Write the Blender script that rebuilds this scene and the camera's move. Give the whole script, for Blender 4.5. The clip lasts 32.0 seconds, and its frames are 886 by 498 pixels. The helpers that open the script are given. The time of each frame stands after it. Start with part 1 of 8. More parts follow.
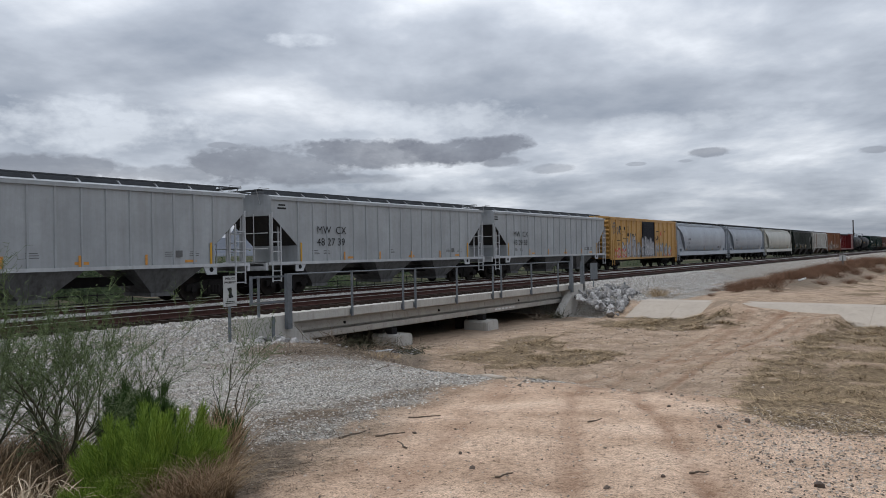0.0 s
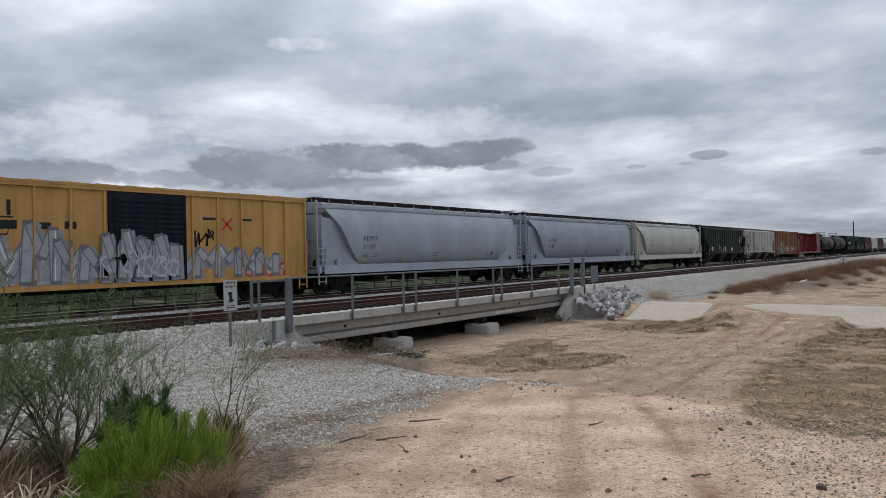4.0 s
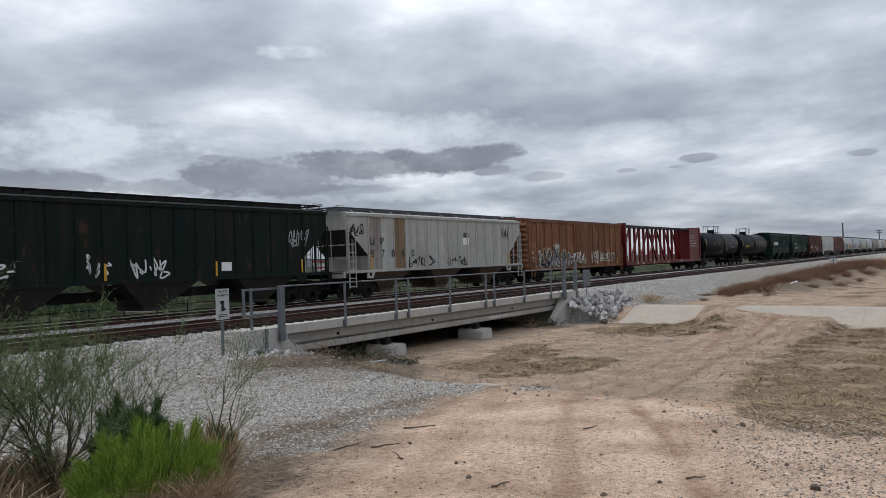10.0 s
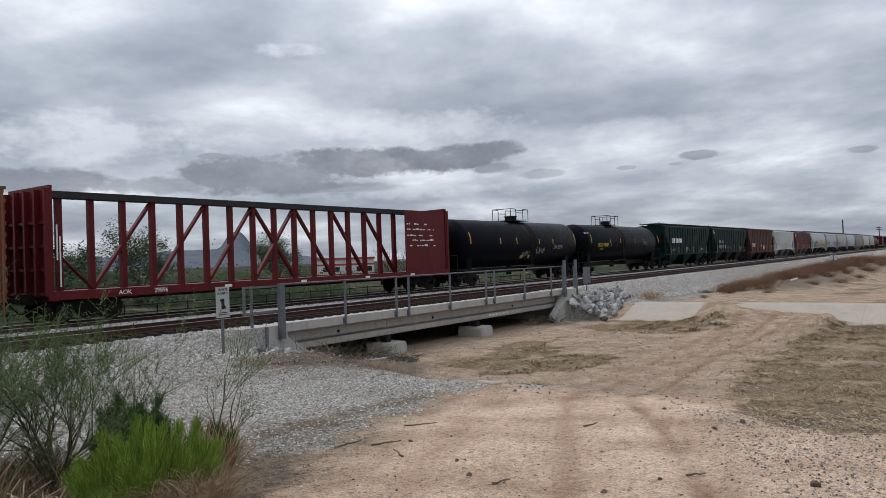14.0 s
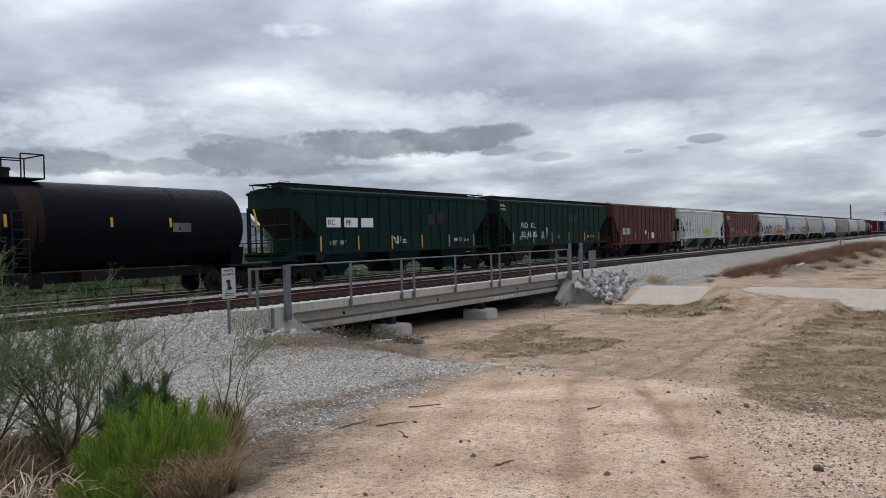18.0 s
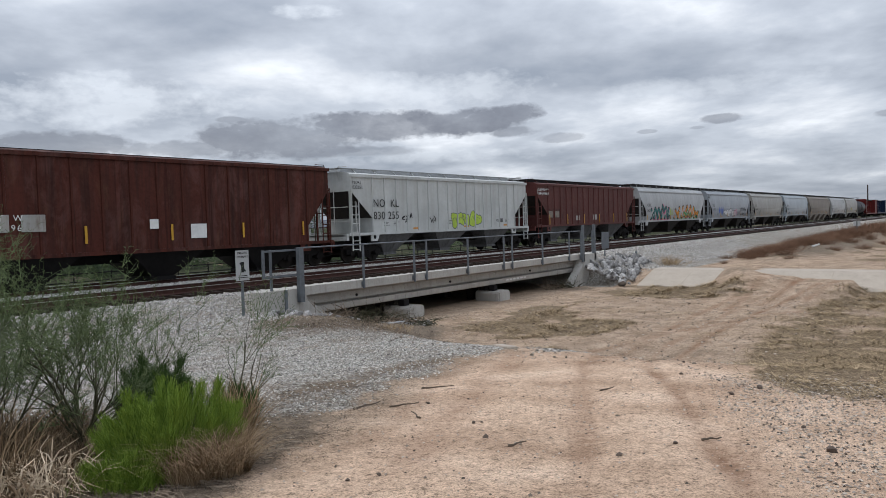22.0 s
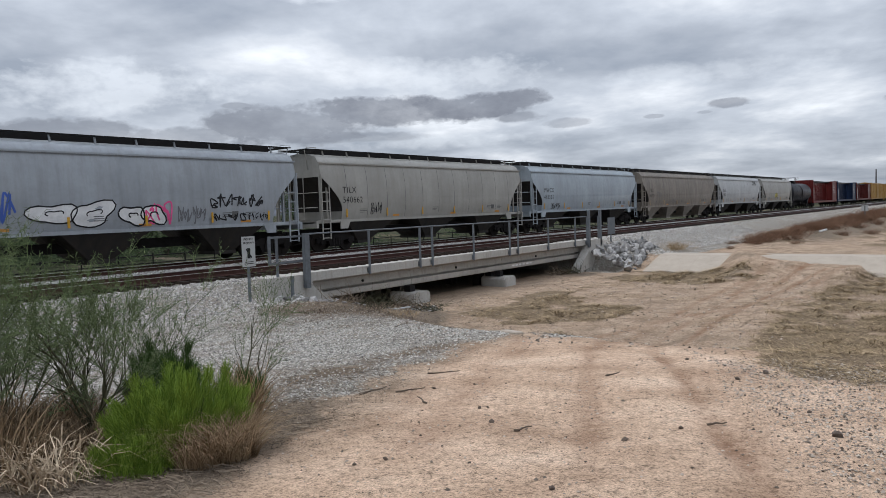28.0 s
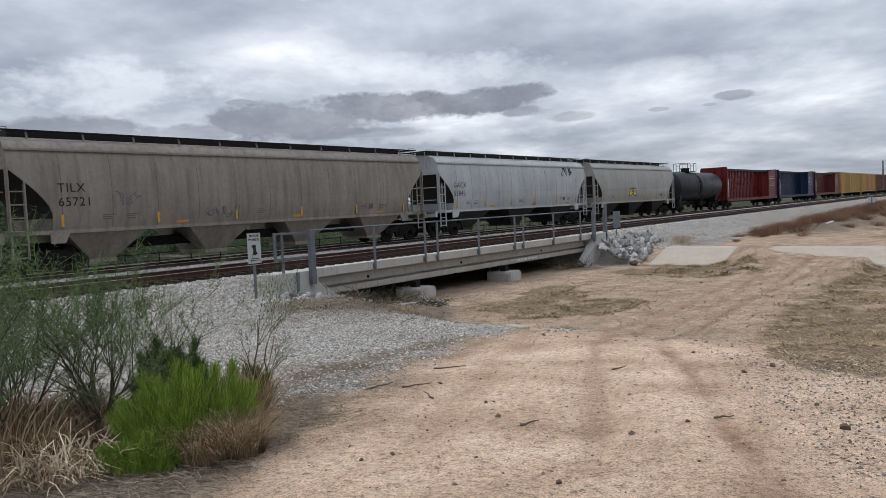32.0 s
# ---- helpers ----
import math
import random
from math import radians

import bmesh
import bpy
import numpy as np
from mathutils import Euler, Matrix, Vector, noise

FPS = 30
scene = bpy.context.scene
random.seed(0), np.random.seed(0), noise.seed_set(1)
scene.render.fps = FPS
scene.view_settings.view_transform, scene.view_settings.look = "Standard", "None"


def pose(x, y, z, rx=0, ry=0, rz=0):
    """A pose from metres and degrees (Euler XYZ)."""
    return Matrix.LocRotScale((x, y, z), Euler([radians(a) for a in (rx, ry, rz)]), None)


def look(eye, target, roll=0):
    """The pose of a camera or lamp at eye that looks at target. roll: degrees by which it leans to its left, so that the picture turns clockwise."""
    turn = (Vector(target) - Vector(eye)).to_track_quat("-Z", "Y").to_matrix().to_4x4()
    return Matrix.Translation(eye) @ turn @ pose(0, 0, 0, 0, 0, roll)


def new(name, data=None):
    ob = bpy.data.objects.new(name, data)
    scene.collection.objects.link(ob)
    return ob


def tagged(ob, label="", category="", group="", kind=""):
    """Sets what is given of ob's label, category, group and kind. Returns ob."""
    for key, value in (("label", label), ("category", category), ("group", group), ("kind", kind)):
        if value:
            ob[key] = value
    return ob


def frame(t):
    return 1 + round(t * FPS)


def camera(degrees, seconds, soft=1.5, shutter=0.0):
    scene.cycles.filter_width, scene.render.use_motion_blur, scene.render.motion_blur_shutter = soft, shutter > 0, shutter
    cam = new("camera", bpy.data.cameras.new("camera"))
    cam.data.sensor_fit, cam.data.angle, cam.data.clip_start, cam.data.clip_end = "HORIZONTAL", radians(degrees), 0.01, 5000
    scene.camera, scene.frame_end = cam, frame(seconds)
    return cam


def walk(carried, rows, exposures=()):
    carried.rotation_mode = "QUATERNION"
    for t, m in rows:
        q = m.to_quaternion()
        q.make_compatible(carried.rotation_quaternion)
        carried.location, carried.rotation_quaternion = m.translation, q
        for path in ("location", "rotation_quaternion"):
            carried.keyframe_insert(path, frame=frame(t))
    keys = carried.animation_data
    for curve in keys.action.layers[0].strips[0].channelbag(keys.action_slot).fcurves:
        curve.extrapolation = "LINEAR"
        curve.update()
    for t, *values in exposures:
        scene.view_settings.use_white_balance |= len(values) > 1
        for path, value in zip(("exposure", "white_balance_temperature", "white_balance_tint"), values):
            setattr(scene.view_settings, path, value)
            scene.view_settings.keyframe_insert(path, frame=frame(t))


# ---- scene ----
# camera: one standing point, turned by hand
EYE = Vector((0.0, 0.0, 1.815))


def aim(yaw, pitch, roll):
    y, p = radians(yaw), radians(pitch)
    ahead = Vector((math.cos(y) * math.cos(p), math.sin(y) * math.cos(p), math.sin(p)))
    return look(EYE, EYE + ahead * 10.0, -roll)


AIM = [
    (0, 36.12, 0.22, 0.90), (0.5, 35.97, 0.31, 1.06), (1, 35.87, 0.46, 1.16), (1.5, 35.90, 0.49, 1.14), (2, 35.92, 0.45, 1.26),
    (2.5, 35.78, 0.55, 1.34), (3, 35.80, 0.61, 1.23), (3.5, 36.03, 0.54, 1.10), (5.5, 36.33, 0.46, 1.27), (6, 36.19, 0.42, 1.45),
    (6.5, 36.06, 0.32, 1.48), (7, 36.03, 0.38, 1.53), (7.5, 35.87, 0.60, 1.78), (8, 35.61, 0.81, 1.96), (8.5, 35.50, 0.89, 1.93),
    (9, 35.58, 0.88, 1.86), (9.5, 35.57, 0.92, 1.87), (10, 35.51, 0.94, 1.86), (10.5, 35.51, 0.89, 1.86), (11, 35.52, 0.82, 1.93),
    (11.5, 35.50, 0.75, 1.93), (12, 35.44, 0.80, 1.94), (12.5, 35.46, 0.80, 1.89), (13, 35.57, 0.77, 1.93), (13.5, 35.54, 0.74, 2.03),
    (14, 35.52, 0.75, 1.98), (14.5, 35.57, 0.71, 1.96), (16.5, 35.67, 0.23, 1.95), (17, 35.84, -0.04, 1.95), (17.5, 35.91, -0.31, 1.92),
    (18, 36.00, -0.62, 1.60), (18.5, 36.32, -0.89, 1.61), (19, 36.66, -1.10, 1.80), (19.5, 36.67, -1.27, 1.91), (20, 36.62, -1.34, 1.96),
    (20.5, 36.72, -1.47, 1.93), (21, 36.93, -1.77, 1.79), (21.5, 36.92, -1.98, 1.81), (22, 37.02, -2.02, 1.77), (22.5, 37.35, -2.20, 1.65),
    (23, 37.40, -2.45, 1.63), (23.5, 37.21, -2.54, 1.56), (24, 37.11, -2.56, 1.51), (24.5, 37.09, -2.61, 1.50), (25, 37.04, -2.62, 1.67),
    (25.5, 36.95, -2.67, 1.64), (27.5, 37.52, -3.15, 1.94), (28, 37.51, -3.13, 1.90), (28.5, 37.67, -3.14, 1.72), (29, 37.87, -3.21, 1.61),
    (29.5, 37.84, -3.32, 1.69), (30, 37.92, -3.46, 1.71), (30.5, 38.19, -3.52, 1.75), (31, 38.23, -3.44, 2.07), (31.5, 37.93, -3.38, 2.35),
    (32, 37.94, -3.50, 2.38),
]
cam = camera(62.98, 32.0, soft=0.5)
walk(cam, [(t, aim(y, p, r)) for t, y, p, r in AIM], exposures=[(0.0, 0.0), (14.0, 0.0), (19.0, 0.15), (32.0, 0.17)])

SPEED = 12.766  # metres a second, towards -x
TRACK_NEAR, TRACK_FAR = 21.45, 26.0  # centre lines, y


# ---- world and light: overcast day ----
def build_world():
    w = bpy.data.worlds.new("world")
    scene.world = w
    w.use_nodes = True
    nt = w.node_tree
    nt.nodes.clear()
    N, L = nt.nodes.new, nt.links.new

    def math_node(op, a, b=None, c=None, clamp=False):
        n = N("ShaderNodeMath")
        n.operation, n.use_clamp = op, clamp
        for i, v in enumerate((a, b, c)):
            if v is None:
                continue
            if isinstance(v, (int, float)):
                n.inputs[i].default_value = v
            else:
                L(v, n.inputs[i])
        return n.outputs[0]

    tc = N("ShaderNodeTexCoord")
    sep = N("ShaderNodeSeparateXYZ")
    L(tc.outputs["Generated"], sep.inputs[0])
    dx, dy, dz = sep.outputs
    # bearing and height of the direction, in degrees, from the middle of the view
    az = math_node("MULTIPLY", math_node("ARCTAN2", dy, dx), 57.2958)
    el = math_node("MULTIPLY", math_node("ARCSINE", dz), 57.2958)
    # cloud deck, seen in perspective on a high plane
    up = math_node("MAXIMUM", math_node("ADD", dz, 0.16), 0.05)
    comb = N("ShaderNodeCombineXYZ")
    L(math_node("DIVIDE", dx, up), comb.inputs[0])
    L(math_node("DIVIDE", dy, up), comb.inputs[1])
    # turn so that the bands run along the view's horizon
    rot = N("ShaderNodeMapping")
    rot.inputs["Rotation"].default_value = (0, 0, radians(-36))
    rot.inputs["Location"].default_value = (0.7, 2.3, 0)
    L(comb.outputs[0], rot.inputs[0])
    n1 = N("ShaderNodeTexNoise")
    n1.inputs["Scale"].default_value, n1.inputs["Detail"].default_value, n1.inputs["Roughness"].default_value = 0.85, 6, 0.5
    n1.inputs["Distortion"].default_value = 0.35
    L(rot.outputs[0], n1.inputs["Vector"])
    n2 = N("ShaderNodeTexNoise")
    n2.inputs["Scale"].default_value, n2.inputs["Detail"].default_value, n2.inputs["Roughness"].default_value = 2.2, 8, 0.56
    L(rot.outputs[0], n2.inputs["Vector"])
    mixn = math_node("ADD", math_node("MULTIPLY", n1.outputs[0], 0.66), math_node("MULTIPLY", n2.outputs[0], 0.34))
    ramp = N("ShaderNodeValToRGB")
    e = ramp.color_ramp.elements
    e[0].position, e[0].color = 0.37, (0.285, 0.325, 0.395, 1)
    e[1].position, e[1].color = 0.64, (0.86, 0.90, 0.965, 1)
    for p, c in ((0.45, (0.385, 0.425, 0.495)), (0.52, (0.50, 0.545, 0.62)), (0.58, (0.66, 0.70, 0.765))):
        k = e.new(p)
        k.color = (*c, 1)
    L(mixn, ramp.inputs[0])
    # low, separate dark clouds under the deck: bearing, height, half width, half height
    soft = N("ShaderNodeTexNoise")
    soft.inputs["Scale"].default_value, soft.inputs["Detail"].default_value, soft.inputs["Roughness"].default_value = 16.0, 12, 0.62
    flat = N("ShaderNodeMapping")
    flat.inputs["Scale"].default_value = (1.0, 1.0, 1.9)
    L(tc.outputs["Generated"], flat.inputs[0])
    L(flat.outputs[0], soft.inputs["Vector"])
    ragged = N("ShaderNodeTexNoise")
    ragged.inputs["Scale"].default_value, ragged.inputs["Detail"].default_value = 58.0, 8
    L(flat.outputs[0], ragged.inputs["Vector"])
    wob = math_node("ADD", math_node("MULTIPLY", math_node("SUBTRACT", soft.outputs[0], 0.5), 2.7), math_node("MULTIPLY", math_node("SUBTRACT", ragged.outputs[0], 0.5), 1.4))
    total = None
    for ca, ce, wa, we, k in LOW_CLOUDS:
        da = math_node("DIVIDE", math_node("SUBTRACT", az, ca), wa)
        de = math_node("DIVIDE", math_node("SUBTRACT", el, ce), we)
        r2 = math_node("ADD", math_node("MULTIPLY", da, da), math_node("MULTIPLY", de, de))
        m = math_node("MULTIPLY", math_node("MULTIPLY", math_node("SUBTRACT", math_node("ADD", 1.3, wob), r2), 1.5, None, True), k)
        total = m if total is None else math_node("MAXIMUM", total, m)
    dark = N("ShaderNodeMixRGB")
    dark.inputs[2].default_value = (0.20, 0.215, 0.262, 1)
    puff = math_node("ADD", 0.42, math_node("MULTIPLY", soft.outputs[0], 0.85))
    L(math_node("MULTIPLY", total, puff, None, True), dark.inputs[0])
    # thinner, brighter cloud low over the land
    low = math_node("DIVIDE", math_node("SUBTRACT", el, 6.5), 4.6)
    glow = math_node("ADD", 1.0, math_node("MULTIPLY", math_node("POWER", 2.718, math_node("MULTIPLY", math_node("MULTIPLY", low, low), -1.0)), 0.12))
    thin = N("ShaderNodeVectorMath")
    thin.operation = "SCALE"
    L(ramp.outputs[0], thin.inputs[0])
    L(glow, thin.inputs["Scale"])
    gaps = None
    for ca, ce, wa, we, k in BRIGHT_GAPS:
        da = math_node("DIVIDE", math_node("SUBTRACT", az, ca), wa)
        de = math_node("DIVIDE", math_node("SUBTRACT", el, ce), we)
        r2 = math_node("ADD", math_node("MULTIPLY", da, da), math_node("MULTIPLY", de, de))
        m = math_node("MULTIPLY", math_node("SUBTRACT", math_node("ADD", 0.95, math_node("MULTIPLY", wob, 1.1)), r2, None, True), k, None, True)
        gaps = m if gaps is None else math_node("MAXIMUM", gaps, m)
    lit = N("ShaderNodeMixRGB")
    lit.inputs[2].default_value = (0.83, 0.885, 0.96, 1)
    L(gaps, lit.inputs[0])
    L(thin.outputs[0], lit.inputs[1])
    L(lit.outputs[0], dark.inputs[1])
    # brighter towards the zenith, as an overcast sky is
    lift = math_node("ADD", 0.92, math_node("MULTIPLY", math_node("POWER", math_node("MAXIMUM", dz, 0.0), 1.5), 2.2))
    scale = N("ShaderNodeVectorMath")
    scale.operation = "SCALE"
    L(dark.outputs[0], scale.inputs[0])
    L(lift, scale.inputs["Scale"])
    sky = N("ShaderNodeTexSky")
    sky.sky_type, sky.sun_disc = "NISHITA", False
    sky.sun_elevation, sky.sun_rotation = radians(55), radians(-24)
    bg_sky = N("ShaderNodeBackground")
    L(sky.outputs[0], bg_sky.inputs[0])
    bg_sky.inputs[1].default_value = 0.05
    bg = N("ShaderNodeBackground")
    L(scale.outputs[0], bg.inputs[0])
    bg.inputs[1].default_value = 1.0
    mix = N("ShaderNodeMixShader")
    mix.inputs[0].default_value = 0.9
    L(bg_sky.outputs[0], mix.inputs[1])
    L(bg.outputs[0], mix.inputs[2])
    out = N("ShaderNodeOutputWorld")
    L(mix.outputs[0], out.inputs[0])


# thin bright places in the cloud deck: bearing, height, half width, half height
BRIGHT_GAPS = [(61.0, 9.3, 9.0, 2.2, 0.5), (37.0, 10.4, 10.0, 1.5, 0.4), (46.5, 16.2, 3.0, 0.7, 0.4), (17.0, 9.5, 9.0, 0.9, 0.3), (38.0, 5.4, 9.0, 0.7, 0.4)]
LOW_CLOUDS = [
    (49.12, 6.96, 6.33, 1.55, 0.85),
    (41.71, 7.73, 6.62, 1.18, 0.95),
    (35.00, 7.90, 4.92, 0.92, 1.00),
    (30.87, 8.44, 2.14, 0.74, 1.00),
    (31.01, 6.99, 1.87, 0.44, 0.75),
    (64.21, 6.34, 5.17, 0.86, 0.80),
    (57.65, 6.11, 4.99, 0.66, 0.70),
    (54.27, 7.38, 0.72, 0.33, 0.80),
    (52.91, 8.27, 1.22, 0.25, 0.60),
    (15.75, 7.05, 1.55, 0.35, 0.71),
    (5.22, 6.47, 0.97, 0.24, 0.56),
    (21.10, 6.46, 0.78, 0.15, 0.45),
    (42.66, 5.82, 4.18, 0.40, 0.50),
    (17.45, 6.51, 0.55, 0.12, 0.38),
    (27.70, 6.35, 1.76, 0.35, 0.45),
    (47.88, 5.99, 4.69, 0.61, 0.75),
]
build_world()
sun_data = bpy.data.lights.new("sun", "SUN")
sun_data.energy, sun_data.angle, sun_data.color = 1.1, radians(25), (1.0, 0.97, 0.92)
sun = new("sun", sun_data)
sun.matrix_world = look((-20, 45, 70), (0, 0, 0))


# ---- materials ----
def material(name):
    m = bpy.data.materials.new(name)
    m.use_nodes = True
    nt = m.node_tree
    return m, nt, nt.nodes["Principled BSDF"]


def tex_coord(nt, scale=(1, 1, 1)):
    tc = nt.nodes.new("ShaderNodeTexCoord")
    mp = nt.nodes.new("ShaderNodeMapping")
    mp.inputs["Scale"].default_value = scale
    nt.links.new(tc.outputs["Object"], mp.inputs[0])
    return mp.outputs[0]


def noise_node(nt, vec, scale, detail=5, rough=0.55, distort=0.0):
    n = nt.nodes.new("ShaderNodeTexNoise")
    n.inputs["Scale"].default_value, n.inputs["Detail"].default_value = scale, detail
    n.inputs["Roughness"].default_value, n.inputs["Distortion"].default_value = rough, distort
    nt.links.new(vec, n.inputs["Vector"])
    return n.outputs[0]


def ramp_node(nt, fac, stops):
    r = nt.nodes.new("ShaderNodeValToRGB")
    e = r.color_ramp.elements
    e[0].position, e[0].color = stops[0][0], (*stops[0][1], 1)
    e[1].position, e[1].color = stops[-1][0], (*stops[-1][1], 1)
    for p, c in stops[1:-1]:
        k = e.new(p)
        k.color = (*c, 1)
    nt.links.new(fac, r.inputs[0])
    return r.outputs[0]


def grey(a):
    return (a, a, a)


def mix_node(nt, fac, a, b, mode="MIX"):
    m = nt.nodes.new("ShaderNodeMixRGB")
    m.blend_type = mode
    for i, v in enumerate((fac, a, b)):
        if isinstance(v, (int, float)):
            m.inputs[i].default_value = v if i == 0 else (v, v, v, 1)
        elif isinstance(v, tuple):
            m.inputs[i].default_value = (*v, 1)
        else:
            nt.links.new(v, m.inputs[i])
    return m.outputs[0]


def bump_node(nt, bsdf, height, strength, distance):
    b = nt.nodes.new("ShaderNodeBump")
    b.inputs["Strength"].default_value, b.inputs["Distance"].default_value = strength, distance
    nt.links.new(height, b.inputs["Height"])
    nt.links.new(b.outputs[0], bsdf.inputs["Normal"])


def paint(name, rgb, dirt=(0.10, 0.085, 0.07), amount=0.35, rust=0.0, rough=0.5, patch=0.0, gloss=0.28):
    """Weathered car paint: soft fading, dust streaks that run down, rust blotches."""
    m, nt, b = material(name)
    v = tex_coord(nt)
    vs = tex_coord(nt, (2.2, 2.2, 0.16))
    fade = noise_node(nt, v, 0.55, 4, 0.6)
    base = mix_node(nt, ramp_node(nt, fade, [(0.35, grey(0)), (0.7, grey(1))]), tuple(c * 0.86 for c in rgb), tuple(min(1, c * 1.13) for c in rgb))
    streak = ramp_node(nt, noise_node(nt, vs, 1.6, 6, 0.65), [(0.42, grey(0)), (0.75, grey(1))])
    speck = ramp_node(nt, noise_node(nt, v, 7.0, 6, 0.7), [(0.45, grey(0)), (0.8, grey(1))])
    col = mix_node(nt, mix_node(nt, 1.0, streak, grey(amount), "MULTIPLY"), base, dirt)
    col = mix_node(nt, mix_node(nt, 1.0, speck, grey(amount * 0.45), "MULTIPLY"), col, dirt)
    if patch:
        pt = ramp_node(nt, noise_node(nt, tex_coord(nt, (1.0, 1.0, 0.5)), 0.9, 5, 0.7, 0.6), [(0.50, grey(0)), (0.60, grey(patch))])
        col = mix_node(nt, pt, col, tuple(min(1, c * 1.5 + 0.06) for c in rgb))
    if rust:
        rs = ramp_node(nt, noise_node(nt, tex_coord(nt, (1.3, 1.3, 0.45)), 1.7, 8, 0.72, 0.3), [(0.60 - 0.16 * rust, grey(0)), (0.74, grey(1))])
        col = mix_node(nt, mix_node(nt, 1.0, rs, grey(min(1, 0.5 + rust * 0.5)), "MULTIPLY"), col, (0.10, 0.045, 0.025))
    if rust >= 0.25:
        run_ = ramp_node(nt, noise_node(nt, tex_coord(nt, (5.5, 5.5, 0.22)), 1.0, 5, 0.6), [(0.52, grey(0)), (0.68, grey(0.8))])
        col = mix_node(nt, run_, col, tuple(c * 0.32 for c in rgb))
    nt.links.new(col, b.inputs["Base Color"])
    b.inputs["Specular IOR Level"].default_value = gloss
    rr = nt.nodes.new("ShaderNodeMapRange")
    rr.inputs[3].default_value, rr.inputs[4].default_value = max(0.2, rough - 0.12), min(1, rough + 0.22)
    nt.links.new(speck, rr.inputs[0])
    nt.links.new(rr.outputs[0], b.inputs["Roughness"])
    bump_node(nt, b, noise_node(nt, tex_coord(nt, (1, 1, 0.6)), 1.1, 3), 0.25, 0.02)
    return m


def plain(name, rgb, rough=0.6, metal=0.0, var=0.2, scale=6.0, bump=0.2):
    m, nt, b = material(name)
    v = tex_coord(nt)
    n = noise_node(nt, v, scale, 6, 0.65)
    n2 = noise_node(nt, v, scale * 0.18, 3, 0.6)
    both = mix_node(nt, 0.5, n, n2)
    col = ramp_node(nt, both, [(0.3, tuple(c * (1 - var) for c in rgb)), (0.7, tuple(min(1, c * (1 + var)) for c in rgb))])
    nt.links.new(col, b.inputs["Base Color"])
    b.inputs["Specular IOR Level"].default_value = 0.12 if max(rgb) < 0.05 else 0.3
    b.inputs["Roughness"].default_value, b.inputs["Metallic"].default_value = rough, metal
    bump_node(nt, b, n, bump, 0.01)
    return m


def concrete(name, rgb, stain=0.5):
    m, nt, b = material(name)
    v = tex_coord(nt)
    n = noise_node(nt, v, 18, 8, 0.7)
    blot = ramp_node(nt, noise_node(nt, v, 0.9, 6, 0.65), [(0.4, grey(0)), (0.72, grey(1))])
    drip = ramp_node(nt, noise_node(nt, tex_coord(nt, (3, 3, 0.22)), 1.5, 6, 0.7), [(0.5, grey(0)), (0.78, grey(1))])
    col = ramp_node(nt, n, [(0.3, tuple(c * 0.84 for c in rgb)), (0.7, tuple(min(1, c * 1.1) for c in rgb))])
    col = mix_node(nt, mix_node(nt, 1.0, blot, grey(stain * 0.6), "MULTIPLY"), col, tuple(c * 0.55 for c in rgb))
    col = mix_node(nt, mix_node(nt, 1.0, drip, grey(stain * 0.7), "MULTIPLY"), col, (0.13, 0.11, 0.09))
    nt.links.new(col, b.inputs["Base Color"])
    b.inputs["Roughness"].default_value = 0.88
    bump_node(nt, b, n, 0.3, 0.006)
    return m


def leafy(name, a, b_, rough=0.6):
    m, nt, b = material(name)
    g = nt.nodes.new("ShaderNodeNewGeometry")
    r = ramp_node(nt, g.outputs["Random Per Island"], [(0.0, a), (1.0, b_)])
    nt.links.new(r, b.inputs["Base Color"])
    b.inputs["Roughness"].default_value = rough
    b.inputs["Specular IOR Level"].default_value = 0.12
    return m


M_STEEL = plain("dark_running_gear", (0.012, 0.0105, 0.010), 0.8, 0.0, 0.4, 5)
M_WHEEL = plain("wheel_steel", (0.018, 0.0145, 0.0125), 0.7, 0.1, 0.3, 8)
M_BLACK = plain("black_underframe", (0.012, 0.011, 0.011), 0.75, 0, 0.4, 4)
# dirt streaks over bay colours darkened for the shade under the car bodies
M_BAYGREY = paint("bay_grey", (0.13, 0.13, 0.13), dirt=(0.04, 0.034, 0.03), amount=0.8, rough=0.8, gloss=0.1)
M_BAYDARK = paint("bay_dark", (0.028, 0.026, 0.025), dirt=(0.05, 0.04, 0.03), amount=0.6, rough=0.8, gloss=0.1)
M_RAIL = plain("rail_rust", (0.05, 0.021, 0.016), 0.8, 0.1, 0.35, 9)
M_RAILTOP = plain("rail_top_steel", (0.42, 0.40, 0.38), 0.35, 0.9, 0.15, 20)
M_TIE = plain("tie_wood", (0.035, 0.025, 0.02), 0.9, 0, 0.4, 7)
M_CONC = concrete("bridge_concrete", (0.40, 0.38, 0.345), 0.75)
M_CONC2 = concrete("slab_concrete", (0.37, 0.315, 0.255), 0.5)
M_GALV = plain("galvanised_steel", (0.125, 0.137, 0.150), 0.55, 0.4, 0.3, 12)
M_WHITE = plain("sign_white", (0.36, 0.365, 0.36), 0.55, 0, 0.08, 5, 0.05)
M_INK = plain("ink_black", (0.02, 0.02, 0.02), 0.6, 0, 0.2, 8, 0.0)
M_INKW = plain("lettering_white", (0.62, 0.62, 0.60), 0.6, 0, 0.15, 8, 0.0)
M_YEL = plain("reflector_yellow", (0.46, 0.25, 0.025), 0.5, 0, 0.2, 8, 0.0)
M_ORG = plain("reflector_orange", (0.48, 0.22, 0.05), 0.55, 0, 0.2, 8, 0.0)
M_STENCIL = plain("stencil_grey", (0.10, 0.10, 0.10), 0.7, 0, 0.2, 8, 0.0)
